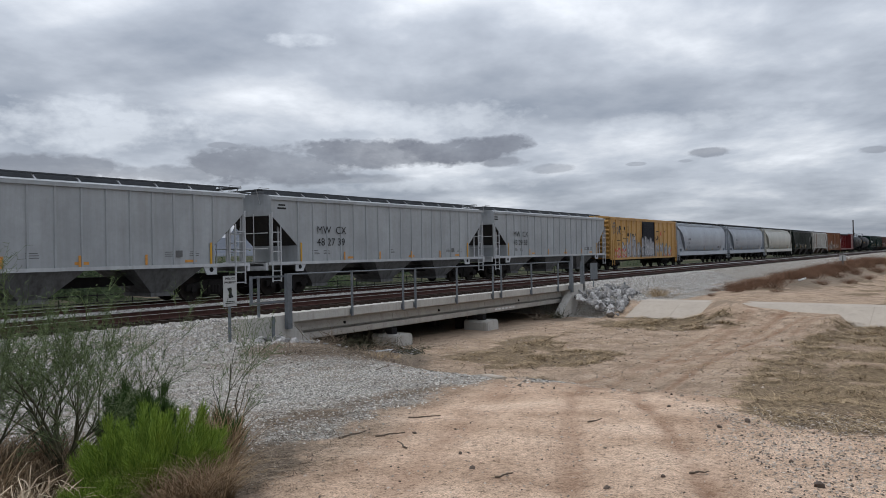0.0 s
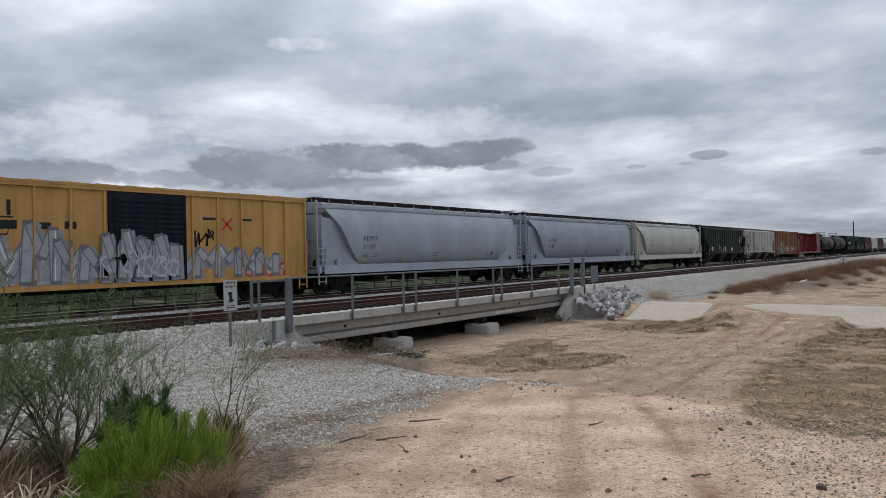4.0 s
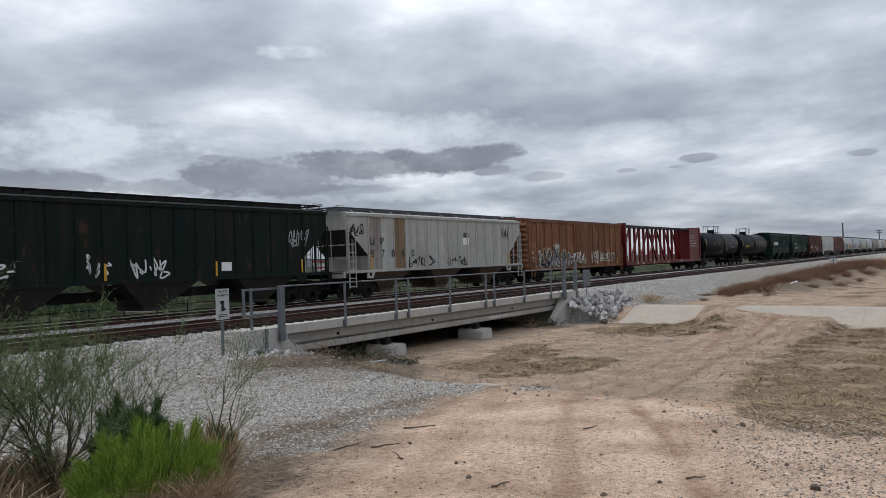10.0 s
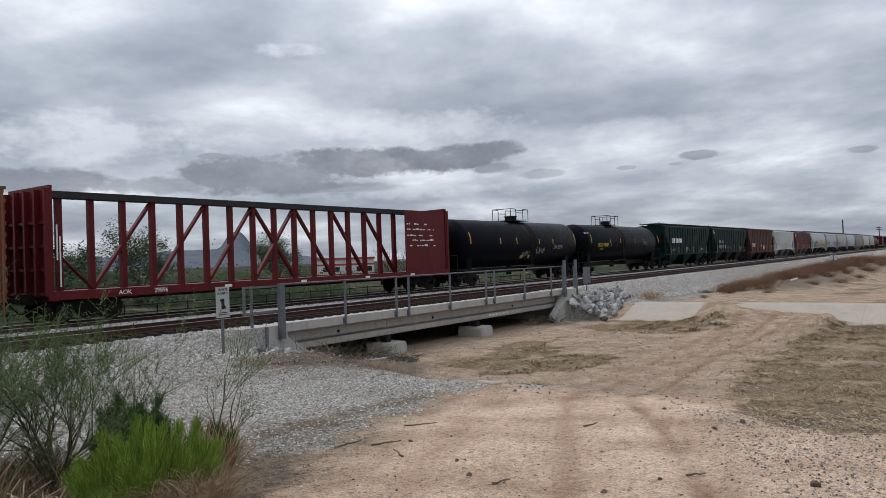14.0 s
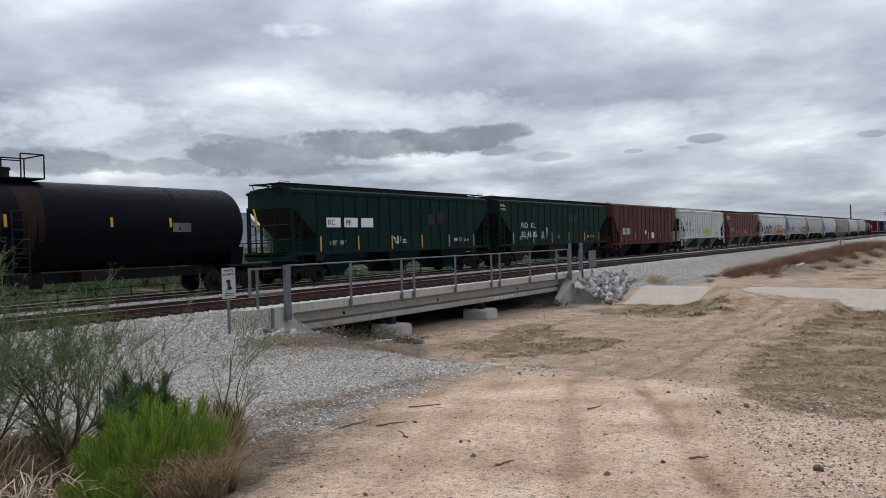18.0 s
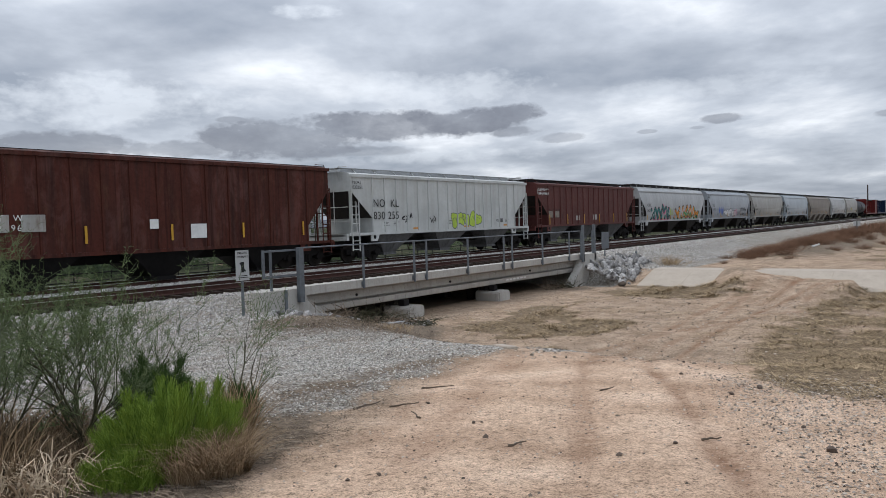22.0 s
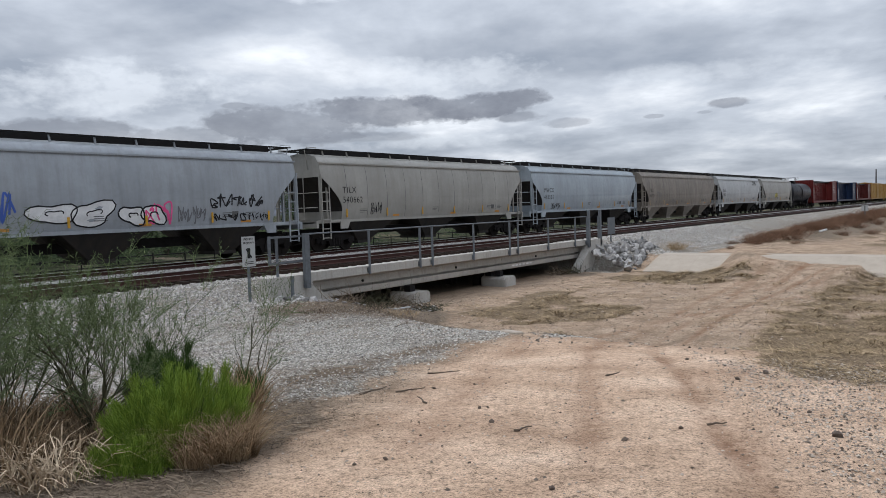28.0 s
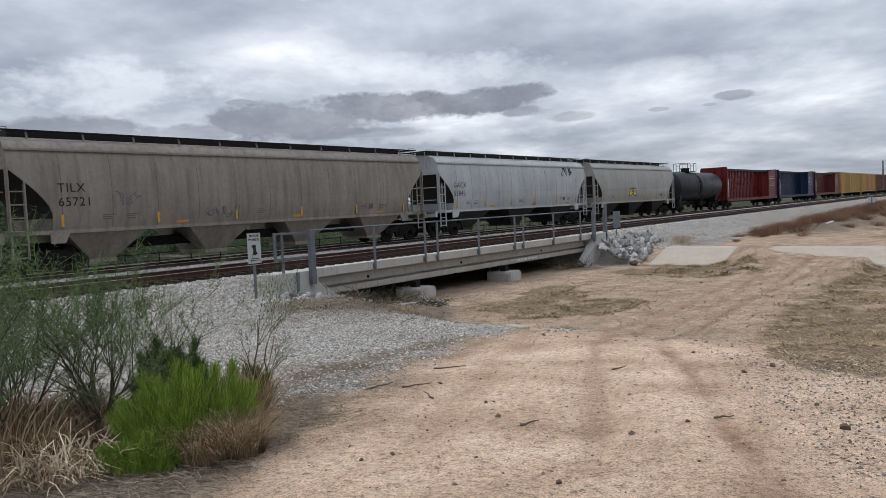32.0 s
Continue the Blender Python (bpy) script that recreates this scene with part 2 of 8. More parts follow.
M_INKY = plain("lettering_yellow", (0.60, 0.40, 0.06), 0.6, 0, 0.15, 8, 0.0)


# ---- mesh helpers ----
def box(bm, x0, x1, y0, y1, z0, z1, m=None):
    vs = [bm.verts.new(p) for p in ((x0, y0, z0), (x1, y0, z0), (x1, y1, z0), (x0, y1, z0), (x0, y0, z1), (x1, y0, z1), (x1, y1, z1), (x0, y1, z1))]
    for f in ((3, 2, 1, 0), (4, 5, 6, 7), (0, 1, 5, 4), (1, 2, 6, 5), (2, 3, 7, 6), (3, 0, 4, 7)):
        bm.faces.new([vs[i] for i in f])
    if m is not None:
        for v in vs:
            v.co = m @ v.co
    return vs


def rod(bm, a, b, r, seg=6, r2=None):
    a, b = Vector(a), Vector(b)
    d = (b - a).normalized()
    u = d.orthogonal().normalized()
    w = d.cross(u)
    r2 = r if r2 is None else r2
    rings = []
    for p, q in ((a, r), (b, r2)):
        rings.append([bm.verts.new(p + (u * math.cos(2 * math.pi * i / seg) + w * math.sin(2 * math.pi * i / seg)) * q) for i in range(seg)])
    for i in range(seg):
        j = (i + 1) % seg
        bm.faces.new((rings[0][i], rings[0][j], rings[1][j], rings[1][i]))
    bm.faces.new(rings[0][::-1])
    bm.faces.new(rings[1])


def prism(bm, profile, axis, a0, a1):
    """Extrude a closed profile. axis 'x': profile (y, z); axis 'y': profile (x, z)."""
    ends = []
    for a in (a0, a1):
        ends.append([bm.verts.new((a, p, q) if axis == "x" else (p, a, q)) for p, q in profile])
    n = len(profile)
    for i in range(n):
        j = (i + 1) % n
        bm.faces.new((ends[0][i], ends[0][j], ends[1][j], ends[1][i]))
    bm.faces.new(ends[0][::-1])
    bm.faces.new(ends[1])


def mesh_of(name, bm, mat, smooth=False):
    bmesh.ops.recalc_face_normals(bm, faces=bm.faces[:])
    me = bpy.data.meshes.new(name)
    bm.to_mesh(me)
    bm.free()
    for one in mat if isinstance(mat, (list, tuple)) else [mat]:
        me.materials.append(one)
    if smooth:
        me.shade_smooth() if hasattr(me, "shade_smooth") else None
        me.set_sharp_from_angle(angle=radians(40))
    return me


def part(name, bm, mat, parent, label="", smooth=False):
    me = bm if isinstance(bm, bpy.types.Mesh) else mesh_of(name, bm, mat, smooth)
    ob = new(name, me)
    ob.parent = parent
    if label:
        tagged(ob, label)
    return ob


def thing_part(name, parent, label=""):
    """An empty part that gathers smaller ones."""
    ob = new(name)
    ob.parent = parent
    return tagged(ob, label)


def thing(name, label, category, at=None, group="", kind=""):
    ob = new(name)
    ob.empty_display_size = 0.3
    if at is not None:
        ob.matrix_basis = at
    return tagged(ob, label, category, group, kind)


def structure(name, bm, mat, label, smooth=False):
    me = bm if isinstance(bm, bpy.types.Mesh) else mesh_of(name, bm, mat, smooth)
    return tagged(new(name, me), label, name.split("_")[0], "", "structure")


def smooth_step(a, b, x):
    t = min(1.0, max(0.0, (x - a) / (b - a)))
    return t * t * (3 - 2 * t)


# ---- ground ----
BRIDGE0, BRIDGE1 = 15.6, 36.4


def hump(x, y, cx, cy, rx, ry, h):
    q = ((x - cx) / rx) ** 2 + ((y - cy) / ry) ** 2
    return h * math.exp(-q) if q < 9 else 0.0


def bank_line(y):
    return 10.6 + 0.27 * (y - 4.5) if y > 4.5 else 10.6 + 0.12 * (4.5 - y)


def ground_z(x, y, fine=True):
    r = math.hypot(x, y)
    up = 0.2 - 0.072 * max(0.0, min(r, 16.0) - 3.2)
    up -= 0.010 * max(0.0, -x - 12)
    up = max(up, -1.15)
    floor = -1.78 + 0.10 * smooth_step(8, -6, y)
    far = -1.06 + 0.04 * smooth_step(60, 140, x)
    u = x - bank_line(y)
    run = 6.0 if y < 6.5 else 6.0 - 2.4 * smooth_step(6.5, 9, y)
    z = up + (floor - up) * smooth_step(0.0, run, u)
    # lined far bank and the dirt ramp over it
    rb = smooth_step(36.9, 39.3, x)
    ramp = smooth_step(10.6, 9.2, y) * smooth_step(4.0, 5.0, y)
    z = z + (far - z) * rb
    z += ramp * 0.40 * smooth_step(29.0, 36.6, x) * smooth_step(38.6, 37.2, x)
    z += hump(x, y, 37.4, 10.2, 1.5, 1.0, 0.62) + hump(x, y, 36.4, 8.6, 1.6, 1.2, 0.25)
    # rubbly rise at the foot of the near abutment
    z += hump(x, y, 16.9, 15.4, 1.9, 1.5, 0.45) + hump(x, y, 14.6, 13.6, 2.2, 1.4, 0.16)
    # eroded banks far along the line
    z += hump(x, y, 53.5, 10.3, 4.5, 1.2, 0.45) + hump(x, y, 66, 9.6, 12, 2.4, 0.45) + hump(x, y, 92, 9.0, 16, 3.5, 0.75) - hump(x, y, 80, 5.0, 22, 2.2, 0.55)
    # trackbed
    yy = y if y < 24 else 48 - y
    outside = max(smooth_step(BRIDGE0 + 0.3, BRIDGE0 - 0.5, x), smooth_step(BRIDGE1 - 0.3, BRIDGE1 + 0.5, x))
    toe = 15.2 if x > 20 else 16.3 + 1.6 * smooth_step(12.6, 14.0, x)
    bed = smooth_step(toe, 19.0, yy)
    z = z + (-0.27 - z) * bed * outside if outside > 0 else z
    # a soil rise added behind the bridge shuts out daylight under the deck
    z = max(z, -1.8 + 0.75 * smooth_step(21.5, 26.0, y) * (1 - outside)) if outside < 1 else z
    if y > 30:
        z = max(z, -1.3)
    if fine:
        z += 0.05 * noise.noise((x * 0.35, y * 0.35, 1.7)) * (1 - bed) + 0.018 * noise.noise((x * 1.6, y * 1.6, 5.0))
        z -= rut_mask(x, y) * 0.045
    return z


# the two wheel ruts: centre line of the dirt road, from the camera into the wash and up the ramp
ROAD = [(-2.0, -1.2), (2.6, 1.1), (4.8, 2.2), (5.9, 2.75), (7.57, 3.46), (9.4, 4.1), (14.0, 5.5), (19.5, 6.6), (24.0, 7.05), (30.0, 6.95), (34.0, 6.4), (40.0, 6.0), (60.0, 5.4)]


def road_offset(x, y):
    best, side = 1e9, 0.0
    for (ax, ay), (bx, by) in zip(ROAD[:-1], ROAD[1:]):
        ex, ey = bx - ax, by - ay
        t = max(0.0, min(1.0, ((x - ax) * ex + (y - ay) * ey) / (ex * ex + ey * ey)))
        dx, dy = x - ax - t * ex, y - ay - t * ey
        d = math.hypot(dx, dy)
        if d < best:
            best, side = d, (1 if ex * dy - ey * dx > 0 else -1)
    return best * side


# wheel tracks: points along the way, half width, strength
TRACKS = [
    ([(3.4, 0.55), (5.42, 1.55), (6.70, 2.16), (8.52, 3.05), (10.2, 4.0), (14.0, 5.35), (18.0, 6.27), (22.5, 6.72), (30.0, 6.6), (36.0, 6.0)], 0.13, 0.8),
    ([(5.2, 1.25), (6.6, 1.85), (8.5, 2.75)], 0.12, 0.3),
    ([(4.0, 1.98), (4.85, 2.40), (6.12, 3.03), (8.33, 4.10), (9.86, 4.85), (14.0, 6.0), (19.5, 7.15), (24.0, 7.5), (30.0, 7.6), (37.0, 7.3)], 0.12, 0.42),
    ([(4.13, 3.48), (5.39, 4.13), (7.21, 5.0), (9.21, 5.86), (10.5, 6.5)], 0.26, 0.35),
    ([(4.6, 4.3), (6.4, 5.2), (8.6, 6.3), (10.3, 7.0)], 0.16, 0.3),
    ([(13.5, 8.8), (18.0, 8.6), (22.7, 7.7), (27.0, 6.3), (31.0, 4.0)], 0.22, 0.55),
    ([(13.0, 7.2), (18.0, 7.7), (24.0, 8.3), (30.0, 8.7), (36.0, 8.2)], 0.2, 0.5),
    ([(30.0, 7.1), (37.5, 7.0)], 0.25, 0.6), ([(28.0, 7.9), (37.5, 8.6)], 0.25, 0.5), ([(31.0, 5.8), (37.5, 5.5)], 0.2, 0.5),
]


def rut_mask(x, y):
    if x < 2.5 or x > 39 or y < -1 or y > 12:
        return 0.0
    best = 0.0
    wob = 0.07 * noise.noise((x * 0.45, y * 0.45, 9.0))
    wear = 0.75 + 0.7 * noise.noise((x * 0.8, y * 0.8, 2.0))
    for pts, w, k in TRACKS:
        d = 1e9
        for (ax, ay), (bx, by) in zip(pts[:-1], pts[1:]):
            ex, ey = bx - ax, by - ay
            t = max(0.0, min(1.0, ((x - ax) * ex + (y - ay) * ey) / (ex * ex + ey * ey)))
            d = min(d, math.hypot(x - ax - t * ex, y - ay - t * ey))
        q = (d + wob) / w
        if abs(q) < 1.6:
            best = max(best, 1.25 * k * wear * math.exp(-q * q * 1.6))
    return min(1.0, best)


def zone_masks(x, y):
    """gravel, dry grass, road, rut, dark litter with painted deck shade, scrubland."""
    n = noise.noise((x * 0.5, y * 0.5, 3.0))
    n2 = noise.noise((x * 1.7, y * 1.7, 8.0))
    j = 0.5 * n + 0.25 * n2
    off = road_offset(x, y)
    road = (1 - smooth_step(1.7, 2.6, (off if off > 0 else -0.62 * off) + 0.8 * j)) * smooth_step(12.5, 10.0, x)
    # gravel apron between road and line, left of the wash; ballast everywhere along the line
    u = x - bank_line(y)
    apron = smooth_step(2.2, 3.2, off + j * 1.1) * smooth_step(3.2, 1.6, u + j) * smooth_step(-30, -20, x)
    yy = y if y < 24 else 48 - y
    ballast = smooth_step(15.3, 16.3, yy + 0.5 * j) if (x < BRIDGE0 + 1.0 or x > BRIDGE1 - 1) else 0.0
    berm = smooth_step(12.6, 13.4, y + j) * smooth_step(38, 41, x) * smooth_step(64, 50, x) * 0.85
    right = smooth_step(-1.0, -1.8, off + 0.8 * j) * smooth_step(9.6, 8.0, x + j) * smooth_step(-7, -3, y)
    gravel = max(apron, ballast, berm, right * 0.10, 0.9 * hump(x, y, 11.9, 6.2, 0.9, 0.45, 1.0))
    # the y 18.6 term darkens the soil under the bridge as painted shade
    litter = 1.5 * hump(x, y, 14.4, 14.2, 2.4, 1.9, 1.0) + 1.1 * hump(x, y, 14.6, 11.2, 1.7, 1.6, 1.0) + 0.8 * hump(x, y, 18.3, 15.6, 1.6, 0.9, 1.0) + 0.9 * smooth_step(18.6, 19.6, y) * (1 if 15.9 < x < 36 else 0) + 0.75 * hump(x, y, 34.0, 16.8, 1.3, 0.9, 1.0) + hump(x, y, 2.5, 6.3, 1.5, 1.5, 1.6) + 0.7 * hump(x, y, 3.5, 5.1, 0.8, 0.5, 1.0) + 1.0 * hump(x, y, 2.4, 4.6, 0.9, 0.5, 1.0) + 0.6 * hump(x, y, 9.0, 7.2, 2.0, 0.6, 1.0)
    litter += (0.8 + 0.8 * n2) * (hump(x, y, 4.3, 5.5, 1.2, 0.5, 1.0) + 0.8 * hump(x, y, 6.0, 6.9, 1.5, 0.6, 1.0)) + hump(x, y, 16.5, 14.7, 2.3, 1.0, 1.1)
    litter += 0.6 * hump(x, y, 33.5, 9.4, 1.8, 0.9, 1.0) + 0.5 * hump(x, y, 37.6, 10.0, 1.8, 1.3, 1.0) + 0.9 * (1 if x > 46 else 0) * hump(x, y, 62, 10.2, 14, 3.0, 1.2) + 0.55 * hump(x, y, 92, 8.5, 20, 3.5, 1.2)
    grass = smooth_step(-1.25, -2.1, off + j * 1.3) * smooth_step(8.0, 9.6, x + 0.8 * j) * smooth_step(46, 38, x) * smooth_step(-24, -14, y)
    grass *= 0.22 + 1.0 * smooth_step(-0.45, 0.15, n + 0.6 * n2)
    patches = 0.9 * hump(x, y, 20.8, 11.2, 2.6, 1.3, 1.0) + 0.7 * hump(x, y, 17.0, 9.4, 1.6, 0.8, 1.0) + 0.6 * hump(x, y, 26.5, 14.3, 2.5, 0.9, 1.0)
    patches += 0.75 * hump(x, y, 23.6, 13.4, 2.6, 1.2, 1.0) + 0.75 * hump(x, y, 20.4, 13.7, 2.0, 0.9, 1.0) + 0.7 * hump(x, y, 22.5, 10.2, 1.8, 1.0, 1.0)
    patches += hump(x, y, 33.3, 12.2, 2.2, 3.6, 1.1) + 0.9 * hump(x, y, 36.3, 13.0, 1.0, 2.5, 1.0)
    grass = max(grass, smooth_step(0.25, 0.7, patches + 0.55 * n + 0.35 * n2) * smooth_step(0.15, 0.35, patches))
    weeds = smooth_step(12.6, 11.4, y) * smooth_step(46, 50, x) * smooth_step(-0.1, 0.4, n + 0.5 * n2) * 0.9
    grass = max(grass, weeds)
    gravel *= 1 - 0.75 * min(1, litter)
    litter *= 1 - 0.6 * max(0.0, road) * (1 if x < 12 else 0)
    scrub = smooth_step(29.5, 33, y + 2 * j) * (0.75 + 0.5 * n)
    return gravel, min(1, grass), max(0, road), max(0.0, rut_mask(x, y)), min(1, litter), max(0.0, min(1, scrub))


def build_ground():
    def spread(lo, hi, step, near_lo, near_hi, grow):
        vals = list(np.arange(near_lo, near_hi + 1e-6, step))
        s, v = step, near_lo
        while v > lo:
            s *= grow
            v -= s
            vals.insert(0, v)
        s, v = step, near_hi
        while v < hi:
            s *= grow
            v += s
            vals.append(v)
        return vals

    xs = spread(-900, 3000, 0.12, 1.0, 44.0, 1.09)
    ys = spread(-900, 3000, 0.12, -1.5, 19.5, 1.10)
    nx, ny = len(xs), len(ys)
    verts, masks = [], []
    for y in ys:
        for x in xs:
            verts.append((x, y, ground_z(x, y)))
            masks.append(zone_masks(x, y))
    GRID.append((xs.index(min(xs, key=lambda q: abs(q - 1.0))), ys.index(min(ys, key=lambda q: abs(q + 1.5))), nx, verts, masks))
    faces = [(j * nx + i, j * nx + i + 1, (j + 1) * nx + i + 1, (j + 1) * nx + i) for j in range(ny - 1) for i in range(nx - 1)]
    me = bpy.data.meshes.new("ground")
    me.from_pydata(verts, [], faces)
    for k, nm in enumerate(("zone_gravel", "zone_grass", "zone_road", "zone_rut", "zone_litter_shade", "zone_scrub")):
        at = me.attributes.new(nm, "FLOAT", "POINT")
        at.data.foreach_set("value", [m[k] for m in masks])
    me.shade_smooth()
    m, nt, b = material("ground_soil")
    v = tex_coord(nt)
    fine = noise_node(nt, v, 28, 8, 0.7)
    mid = noise_node(nt, v, 3.2, 7, 0.65)
    big = noise_node(nt, v, 0.28, 5, 0.6)

    def attr(nm):
        a = nt.nodes.new("ShaderNodeAttribute")
        a.attribute_name = nm
        return a.outputs["Fac"]

    grit = noise_node(nt, v, 75, 6, 0.8)
    streak = noise_node(nt, tex_coord(nt, (0.5, 2.2, 1)), 1.3, 8, 0.7, 0.5)
    fine2 = mix_node(nt, 0.5, fine, grit)
    mid2 = noise_node(nt, v, 1.1, 9, 0.72, 0.4)
    sand = ramp_node(nt, mid2, [(0.30, (0.145, 0.100, 0.068)), (0.43, (0.275, 0.198, 0.139)), (0.55, (0.355, 0.262, 0.188)), (0.7, (0.450, 0.342, 0.255))])
    soft2 = noise_node(nt, v, 0.55, 5, 0.6)
    track = ramp_node(nt, mix_node(nt, 0.35, soft2, mid2), [(0.34, (0.31, 0.205, 0.140)), (0.45, (0.44, 0.308, 0.217)), (0.54, (0.515, 0.369, 0.266)), (0.66, (0.60, 0.448, 0.335))])
    sand = mix_node(nt, ramp_node(nt, streak, [(0.56, grey(0)), (0.64, grey(0.6))]), sand, (0.150, 0.110, 0.080))
    sand = mix_node(nt, ramp_node(nt, big, [(0.45, grey(0)), (0.65, grey(0.35))]), sand, (0.24, 0.185, 0.14))
    sand = mix_node(nt, attr("zone_road"), sand, track)
    clod = ramp_node(nt, noise_node(nt, v, 14, 10, 0.8), [(0.37, grey(0.36)), (0.45, grey(0.92)), (0.60, grey(1.22))])
    sand = mix_node(nt, 1.0, sand, clod, "MULTIPLY")
    grain = ramp_node(nt, noise_node(nt, v, 55, 6, 0.8), [(0.37, grey(0.36)), (0.48, grey(1.0)), (0.60, grey(1.32))])
    sand = mix_node(nt, 1.0, sand, grain, "MULTIPLY")
    specks = ramp_node(nt, noise_node(nt, v, 38, 4, 0.65), [(0.60, grey(0)), (0.66, grey(0.85))])
    sand = mix_node(nt, specks, sand, (0.115, 0.085, 0.065))
    rutm = mix_node(nt, 1.0, attr("zone_rut"), ramp_node(nt, noise_node(nt, v, 9, 9, 0.8), [(0.36, grey(0.45)), (0.55, grey(1.0))]), "MULTIPLY")
    rut = mix_node(nt, rutm, sand, (0.195, 0.106, 0.064))
    vor = nt.nodes.new("ShaderNodeTexVoronoi")
    vor.inputs["Scale"].default_value = 34
    nt.links.new(v, vor.inputs["Vector"])
    stone = nt.nodes.new("ShaderNodeSeparateColor")
    nt.links.new(vor.outputs["Color"], stone.inputs[0])
    grav = ramp_node(nt, stone.outputs[0], [(0.0, (0.20, 0.185, 0.165)), (0.45, (0.55, 0.515, 0.455)), (1.0, (0.90, 0.855, 0.785))])
    gap = ramp_node(nt, vor.outputs["Distance"], [(0.3, grey(1)), (0.7, grey(0.40))])
    grav = mix_node(nt, 1.0, grav, gap, "MULTIPLY")
    grav = mix_node(nt, ramp_node(nt, noise_node(nt, v, 1.2, 6, 0.7), [(0.42, grey(0)), (0.64, grey(0.72))]), grav, (0.245, 0.195, 0.150))
    straw = ramp_node(nt, noise_node(nt, tex_coord(nt, (1, 1, 1)), 22, 9, 0.8, 1.2), [(0.40, (0.05, 0.036, 0.025)), (0.52, (0.19, 0.138, 0.09)), (0.64, (0.40, 0.305, 0.20))])
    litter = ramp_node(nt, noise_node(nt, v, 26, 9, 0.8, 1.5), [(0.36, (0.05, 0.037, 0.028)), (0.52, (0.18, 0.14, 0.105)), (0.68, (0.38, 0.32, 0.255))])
    scrubland = ramp_node(nt, noise_node(nt, v, 0.6, 8, 0.75), [(0.35, (0.018, 0.024, 0.012)), (0.55, (0.042, 0.046, 0.026)), (0.75, (0.10, 0.085, 0.06))])
    edge = ramp_node(nt, mix_node(nt, 0.35, mid, fine), [(0.3, grey(0)), (0.7, grey(1))])

    def sharpen(a):
        mm = nt.nodes.new("ShaderNodeMath")
        mm.operation = "ADD"
        nt.links.new(a, mm.inputs[0])
        sub = nt.nodes.new("ShaderNodeMath")
        sub.operation = "MULTIPLY_ADD"
        nt.links.new(edge, sub.inputs[0])
        sub.inputs[1].default_value, sub.inputs[2].default_value = 0.7, -0.35
        nt.links.new(sub.outputs[0], mm.inputs[1])
        return ramp_node(nt, mm.outputs[0], [(0.35, grey(0)), (0.65, grey(1))])

    col = mix_node(nt, sharpen(attr("zone_grass")), rut, straw)
    col = mix_node(nt, sharpen(attr("zone_gravel")), col, grav)
    col = mix_node(nt, sharpen(attr("zone_litter_shade")), col, litter)
    col = mix_node(nt, sharpen(attr("zone_scrub")), col, scrubland)
    nt.links.new(col, b.inputs["Base Color"])
    b.inputs["Roughness"].default_value = 0.95
    b.inputs["Specular IOR Level"].default_value = 0.04
    hgt = mix_node(nt, sharpen(attr("zone_gravel")), mix_node(nt, 0.5, fine, mid), ramp_node(nt, vor.outputs["Distance"], [(0.0, grey(1)), (0.7, grey(0))]))
    bump_node(nt, b, hgt, 0.9, 0.06)
    me.materials.append(m)
    return tagged(new("ground", me), "sandy desert ground with gravel and dry grass", "ground", "", "structure")


GRID = []
build_ground()


def near_grid(x, y):
    """Index into the ground's fine grid, or None outside of it."""
    i, j = (x - 1.0) / 0.12, (y + 1.5) / 0.12
    if 0 <= i < 357 and 0 <= j < 174:
        i0, j0, nx, verts, masks = GRID[0]
        a = (j0 + int(j)) * nx + i0 + int(i)
        return a, i - int(i), j - int(j), nx, verts, masks
    return None


def surface_z(x, y):
    g = near_grid(x, y)
    if g is None:
        return ground_z(x, y, True)
    a, u, v, nx, verts, _ = g
    return (verts[a][2] * (1 - u) + verts[a + 1][2] * u) * (1 - v) + (verts[a + nx][2] * (1 - u) + verts[a + nx + 1][2] * u) * v


def zones_at(x, y):
    g = near_grid(x, y)
    return zone_masks(x, y) if g is None else g[5][g[0]]


